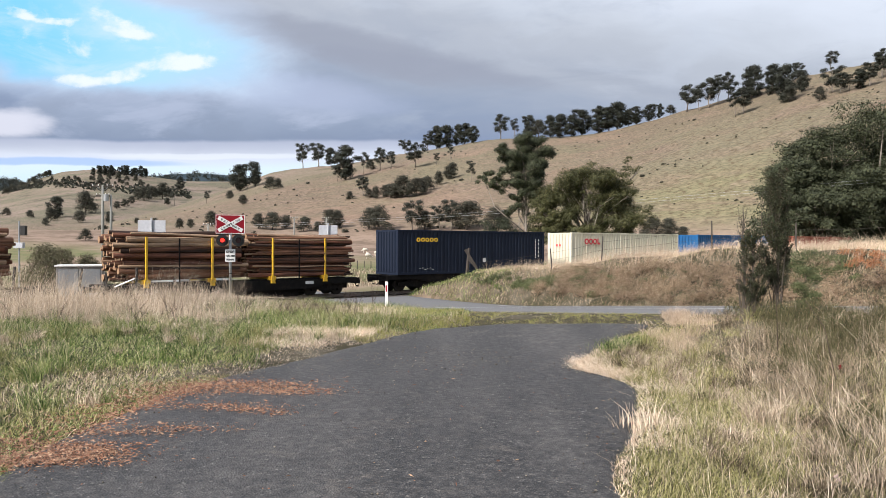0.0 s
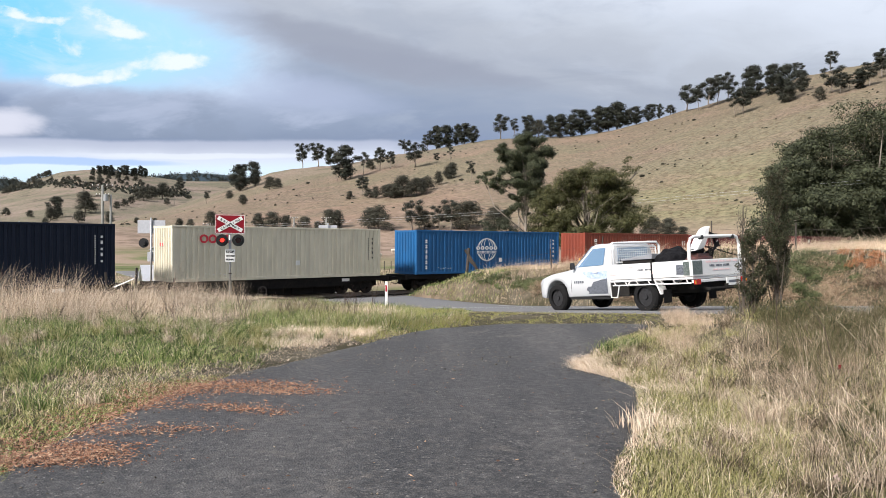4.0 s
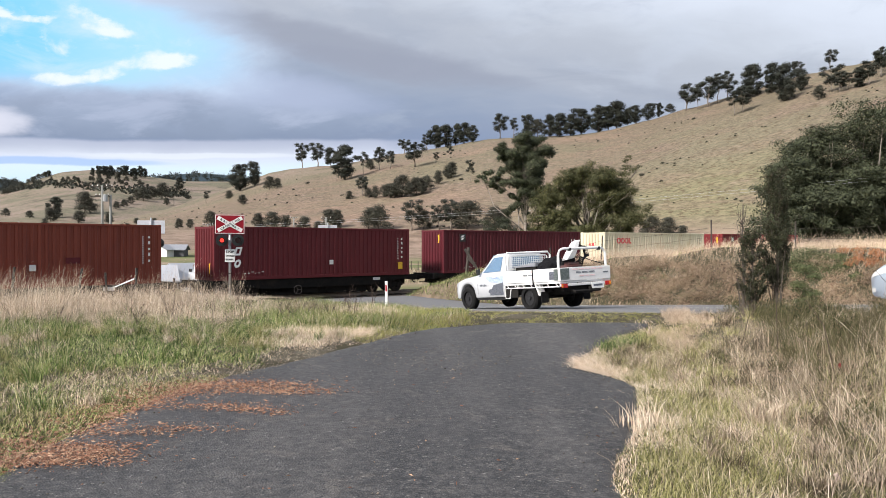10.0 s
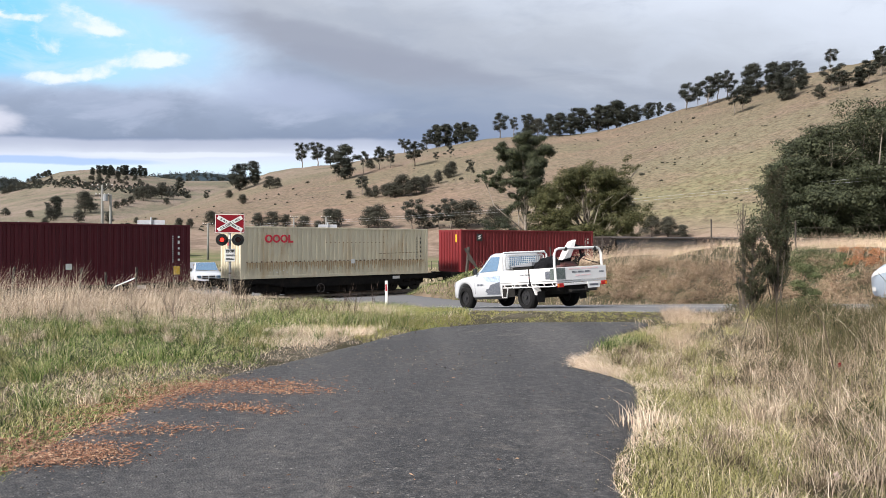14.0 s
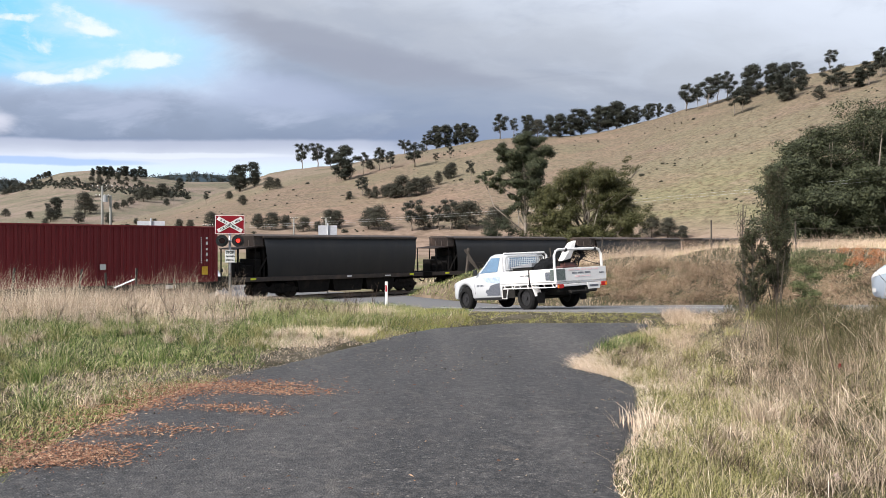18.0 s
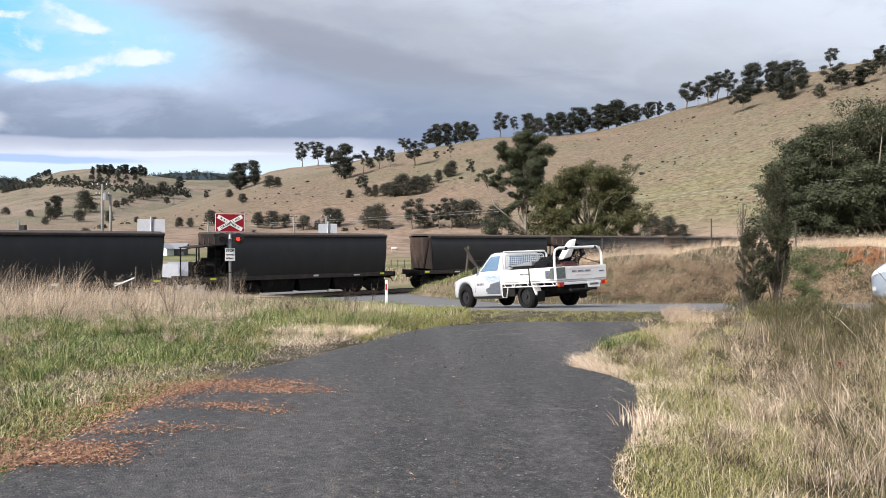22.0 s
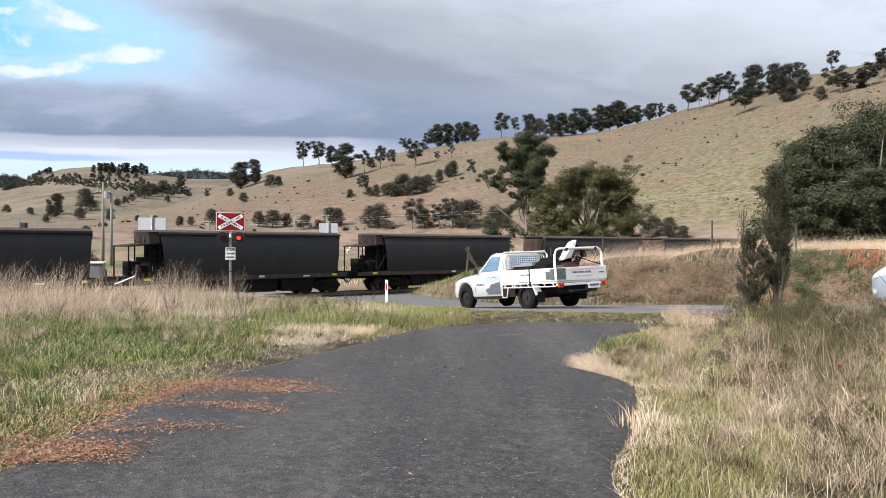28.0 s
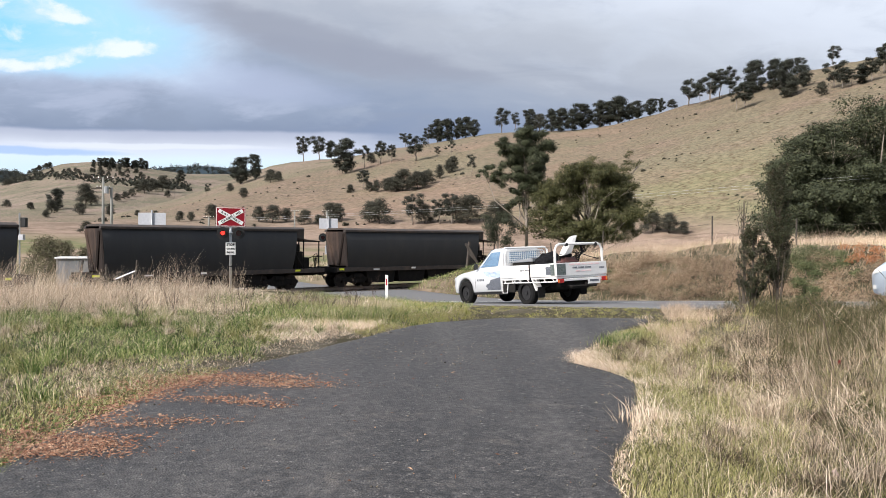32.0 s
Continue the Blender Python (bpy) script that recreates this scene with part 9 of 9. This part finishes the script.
    # rough grass beyond the line
    x, y = scatter(rng, 26000, -46, 26, 30, 92, lambda x, y: (track_off(x, y)[0] > 13) & ((road_ab(x, y)[1] < -2) | (road_ab(x, y)[1] > 7)))
    blades("rough_grass", x, y, rng.uniform(.2, .6, len(x)), rng.uniform(.03, .06, len(x)), M_DRYGRASS, rng, "rough dry grass beyond the line", .5)


M_WEED = mat("dead_weed", (.085, .058, .045), (.05, .035, .028), 9, .9, bump=.3)


def build_weeds():
    """Dead dock and bramble stalks standing in the grass."""
    rnd = random.Random(31)
    bm = bmesh.new()
    spots = [(-9.5 + .21 * i + rnd.uniform(-.4, .4), rnd.uniform(16.2, 20.5), rnd.uniform(.45, 1.0)) for i in range(0, 38, 2)]
    spots += [(-3.9 + .3 * i, rnd.uniform(16.6, 18.5), rnd.uniform(.45, .75)) for i in range(6)]
    for x, y, h in spots:
        z = gz(x, y)
        for _ in range(rnd.randrange(2, 5)):
            dx, dy = rnd.uniform(-.3, .3), rnd.uniform(-.15, .15)
            k = rnd.uniform(.6, 1)
            tube(bm, [(x, y, z), (x + dx * .4, y + dy * .4, z + h * k * .5), (x + dx, y + dy, z + h * k)], [.0055, .0045, .002], 4)
            tube(bm, [(x + dx * .4, y + dy * .4, z + h * k * .5), (x + dx * .4 + rnd.uniform(-.18, .18), y + dy * .5, z + h * k * .85)], [.0045, .002], 3)
            for j in range(4):
                t = .5 + .12 * j
                px, py, pz = x + dx * t, y + dy * t, z + h * k * t
                tube(bm, [(px, py, pz), (px + rnd.uniform(-.10, .10), py, pz + rnd.uniform(.04, .12))], [.0035, .0015], 3)
    tagged(new("weed_stalks", _done(bm, M_WEED)), "dark dead weed stalks in the grass", "weeds", kind="stuff")
    bm = bmesh.new()
    for k in range(9):
        x, y = rnd.uniform(3.6, 7.5), rnd.uniform(6.5, 10.0)
        z = gz(x, y)
        dx, dy, h = rnd.uniform(-.6, .6), rnd.uniform(-.3, .3), rnd.uniform(.6, 1.0)
        tube(bm, [(x, y, z), (x + dx * .3, y + dy * .3, z + h * .7), (x + dx * .7, y + dy * .7, z + h), (x + dx * 1.2, y + dy, z + h * .9)], [.005, .0045, .003, .001], 4)
    tagged(new("bramble_canes", _done(bm, M_WEED)), "thin dark bramble canes in the long grass", "brambles", kind="stuff")


def _done(bm, material):
    me = bpy.data.meshes.new("stalks")
    bm.to_mesh(me)
    bm.free()
    me.materials.append(material)
    return me


M_LITTER = blades_mat("bark_litter", [(.13, .066, .042), (.22, .115, .075), (.30, .17, .11), (.07, .04, .03), (.42, .29, .20), (.26, .115, .07), (.045, .03, .024)], .8, 0)
M_STONE = blades_mat("loose_stones", [(.09, .082, .074), (.19, .165, .14), (.05, .046, .042), (.36, .31, .26), (.13, .105, .085)], .9, 0)


def build_litter():
    rng = np.random.default_rng(55)
    piles = ((-3.09, 5.43, .42, .14, 900), (-2.97, 5.78, .34, .13, 420), (-3.5, 5.98, .2, .25, 180), (-2.7, 6.26, .34, .10, 130), (-2.46, 6.52, .28, .09, 60), (-3.5, 6.67, .22, .3, 110), (-3.35, 7.31, .22, .3, 110),
             (-3.4, 7.87, .3, .3, 190), (-3.1, 8.4, .34, .24, 260), (-2.6, 8.55, .4, .26, 480), (-2.07, 8.42, .38, .26, 520), (-1.6, 8.15, .28, .16, 190), (-2.8, 8.1, .3, .2, 150), (-2.28, 7.34, .34, .13, 190),
             (-1.67, 7.06, .15, .09, 60), (-2.2, 6.4, .3, .08, 50), (-1.95, 7.2, .16, .05, 90), (-2.75, 5.62, .2, .08, 260))
    xs = np.concatenate([rng.normal(x, sx * .85, int(1.9 * n)) for x, y, sx, sy, n in piles] + [rng.uniform(-3, 2.2, 160)])
    ys = np.concatenate([rng.normal(y, sy * .8, int(1.9 * n)) for x, y, sx, sy, n in piles] + [rng.uniform(4.6, 12, 160)])
    by = np.concatenate((rng.uniform(4.8, 9.2, 140), 5.9 + 2.7 * rng.random(1500) ** .7))
    bx = drive_left(by) + np.concatenate((.10 - np.abs(rng.normal(0, .25, 140)), rng.normal(.08, .10, 1500) + .05 * np.sin(by[140:] * 7)))
    xs, ys = np.concatenate((xs, bx)), np.concatenate((ys, by))
    n = len(xs)
    z = ground_z(xs, ys) + .042 + rng.random(n) * .012
    a = rng.uniform(0, math.tau, n)
    L, w = .007 + .024 * rng.random(n) ** 1.6, rng.uniform(.002, .007, n)
    d = np.stack((np.cos(a), np.sin(a), rng.normal(0, .2, n)), 1) * L[:, None]
    s = np.stack((-np.sin(a), np.cos(a), rng.normal(0, .35, n)), 1) * w[:, None]
    c = np.stack((xs, ys, z), 1)
    up = np.zeros((n, 3))
    up[:, 2] = rng.uniform(.003, .012, n)
    v = np.stack((c - d, c + s * .9, c + d, c - s, c + up), 1).reshape(-1, 3)
    f = np.array([0, 4, 1, 1, 4, 2, 2, 4, 3, 3, 4, 0])[::-1]
    flat = (np.arange(n)[:, None] * 5 + f).ravel()
    tagged(new("bark_litter", mesh_from("bark_litter", v, flat, np.full(4 * n, 3), M_LITTER)), "brown fallen leaves and bark on the asphalt", "leaf litter", kind="stuff")
    # loose stones
    n = 3000
    xs, ys = rng.uniform(-3.0, 3.6, n), 4.6 + 11.5 * rng.random(n)
    k = rng.random(n) < np.where(np.hypot((xs + .1) / 1.2, (ys - 11.0) / 1.4) < 1, 1, .07)
    edge = (np.abs(xs - drive_right(ys) + .1) < .25) | (np.abs(xs - drive_left(ys) - .2) < .3)
    keep = (k | edge) & (xs > drive_left(ys) - .3) & (xs < drive_right(ys) + .15)
    xs, ys = xs[keep], ys[keep]
    ex, ey = rng.uniform(-4.2, -.8, 9000), rng.uniform(8.8, 14.2, 9000)
    m2 = (ex < drive_left(ey) + .15 * waves(ex, ey, 2, 1)) & (ex > drive_left(ey) - 1.0)
    xs, ys = np.concatenate((xs, ex[m2])), np.concatenate((ys, ey[m2]))
    vx, vy = rng.uniform(-1, 6, 2600), rng.uniform(13.0, 20, 2600)
    a, b = road_ab(vx, vy)
    m3 = (b < -1.4) & ((vy > 15) | (vx > drive_right(vy)))
    xs, ys = np.concatenate((xs, vx[m3])), np.concatenate((ys, vy[m3]))
    n = len(xs)
    r = rng.uniform(.003, .010, n) * np.where(rng.random(n) < .06, 1.8, 1) * (1 + .03 * ys)
    z = ground_z(xs, ys) + .036 + r * .4
    o = np.array([(1, 0, 0), (0, 1, 0), (-1, 0, 0), (0, -1, 0), (0, 0, .7), (0, 0, -.7)])
    v = np.stack((xs, ys, z), 1)[:, None] + o[None] * r[:, None, None] * rng.uniform(.6, 1.3, (n, 6, 1))
    f = np.array([0, 1, 4, 1, 2, 4, 2, 3, 4, 3, 0, 4, 1, 0, 5, 2, 1, 5, 3, 2, 5, 0, 3, 5])
    flat = (np.arange(n)[:, None] * 6 + f).ravel()
    tagged(new("loose_gravel", mesh_from("loose_gravel", v.reshape(-1, 3), flat, np.full(8 * n, 3), M_STONE)), "small loose stones on the asphalt", "gravel", kind="stuff")


M_PAPER = mat("weathered_paper", (.46, .38, .36), (.34, .20, .19), 30, .9, bump=0)


def build_rubbish():
    """Two crumpled scraps caught in the grass."""
    rnd = random.Random(6)
    for x, y, z, r, m, lab in ((4.54, 8.3, .28, .026, M_SIGNRED, "crumpled red wrapper caught in the grass"), (2.77, 5.09, .05, .03, M_PAPER, "crumpled pale paper scrap in the grass")):
        bm = bmesh.new()
        rows = [[bm.verts.new(((i - 2) * r * .5 + rnd.uniform(-.2, .2) * r, (j - 2) * r * .35 + rnd.uniform(-.2, .2) * r, rnd.uniform(-.4, .4) * r + .5 * r * (j - 2) * .5)) for j in range(5)] for i in range(5)]
        for i in range(4):
            for j in range(4):
                bm.faces.new((rows[i][j], rows[i + 1][j], rows[i + 1][j + 1], rows[i][j + 1]))
        ob = tagged(part("rubbish", bm, m), lab, "rubbish")
        ob.matrix_basis = pose(x, y, gz(x, y) + z * .5, 40, 0, 30)


build_grass()
build_rubbish()
build_weeds()
build_litter()


def motions():
    for thing, s0, off, z in MOVING:
        walk(thing, train_rows(s0, off, z))
    times = [k * 32.0 / 364 for k in range(365)]
    for thing, *_ in MOVING:
        for bogie_ob in thing.children:
            for w in bogie_ob.children:
                if w.name.startswith("wheelset"):
                    at = w.matrix_basis.copy()
                    walk(w, [(t, at @ Matrix.Rotation(-t * TRAIN_V / .42, 4, "Y")) for t in times])
    for thing in (ute_ob, *ute_things):
        walk(thing, [(t, road_pose(d)) for t, d in UTE_D])
    for w in ute_wheels:
        x, y, _ = w.matrix_basis.translation
        walk(w, rolling(UTE_D, .37, x, y))
    walk(car_ob, [(t, road_pose(d, 0, .8)) for t, d in CAR_D])
    for w in car_wheels:
        x, y, _ = w.matrix_basis.translation
        walk(w, rolling(CAR_D, .31, x, y))
    for lens_ob, facing, phase in FLASHERS:
        walk(lens_ob, flash_rows(facing, phase))
    walk(sky_sheet, [(0, pose(0, 0, 1.6, 0, 0, 0)), (16, pose(0, 0, 1.6, 0, 0, 2.1)), (32, pose(0, 0, 1.6, 0, 0, 4.2))])


motions()
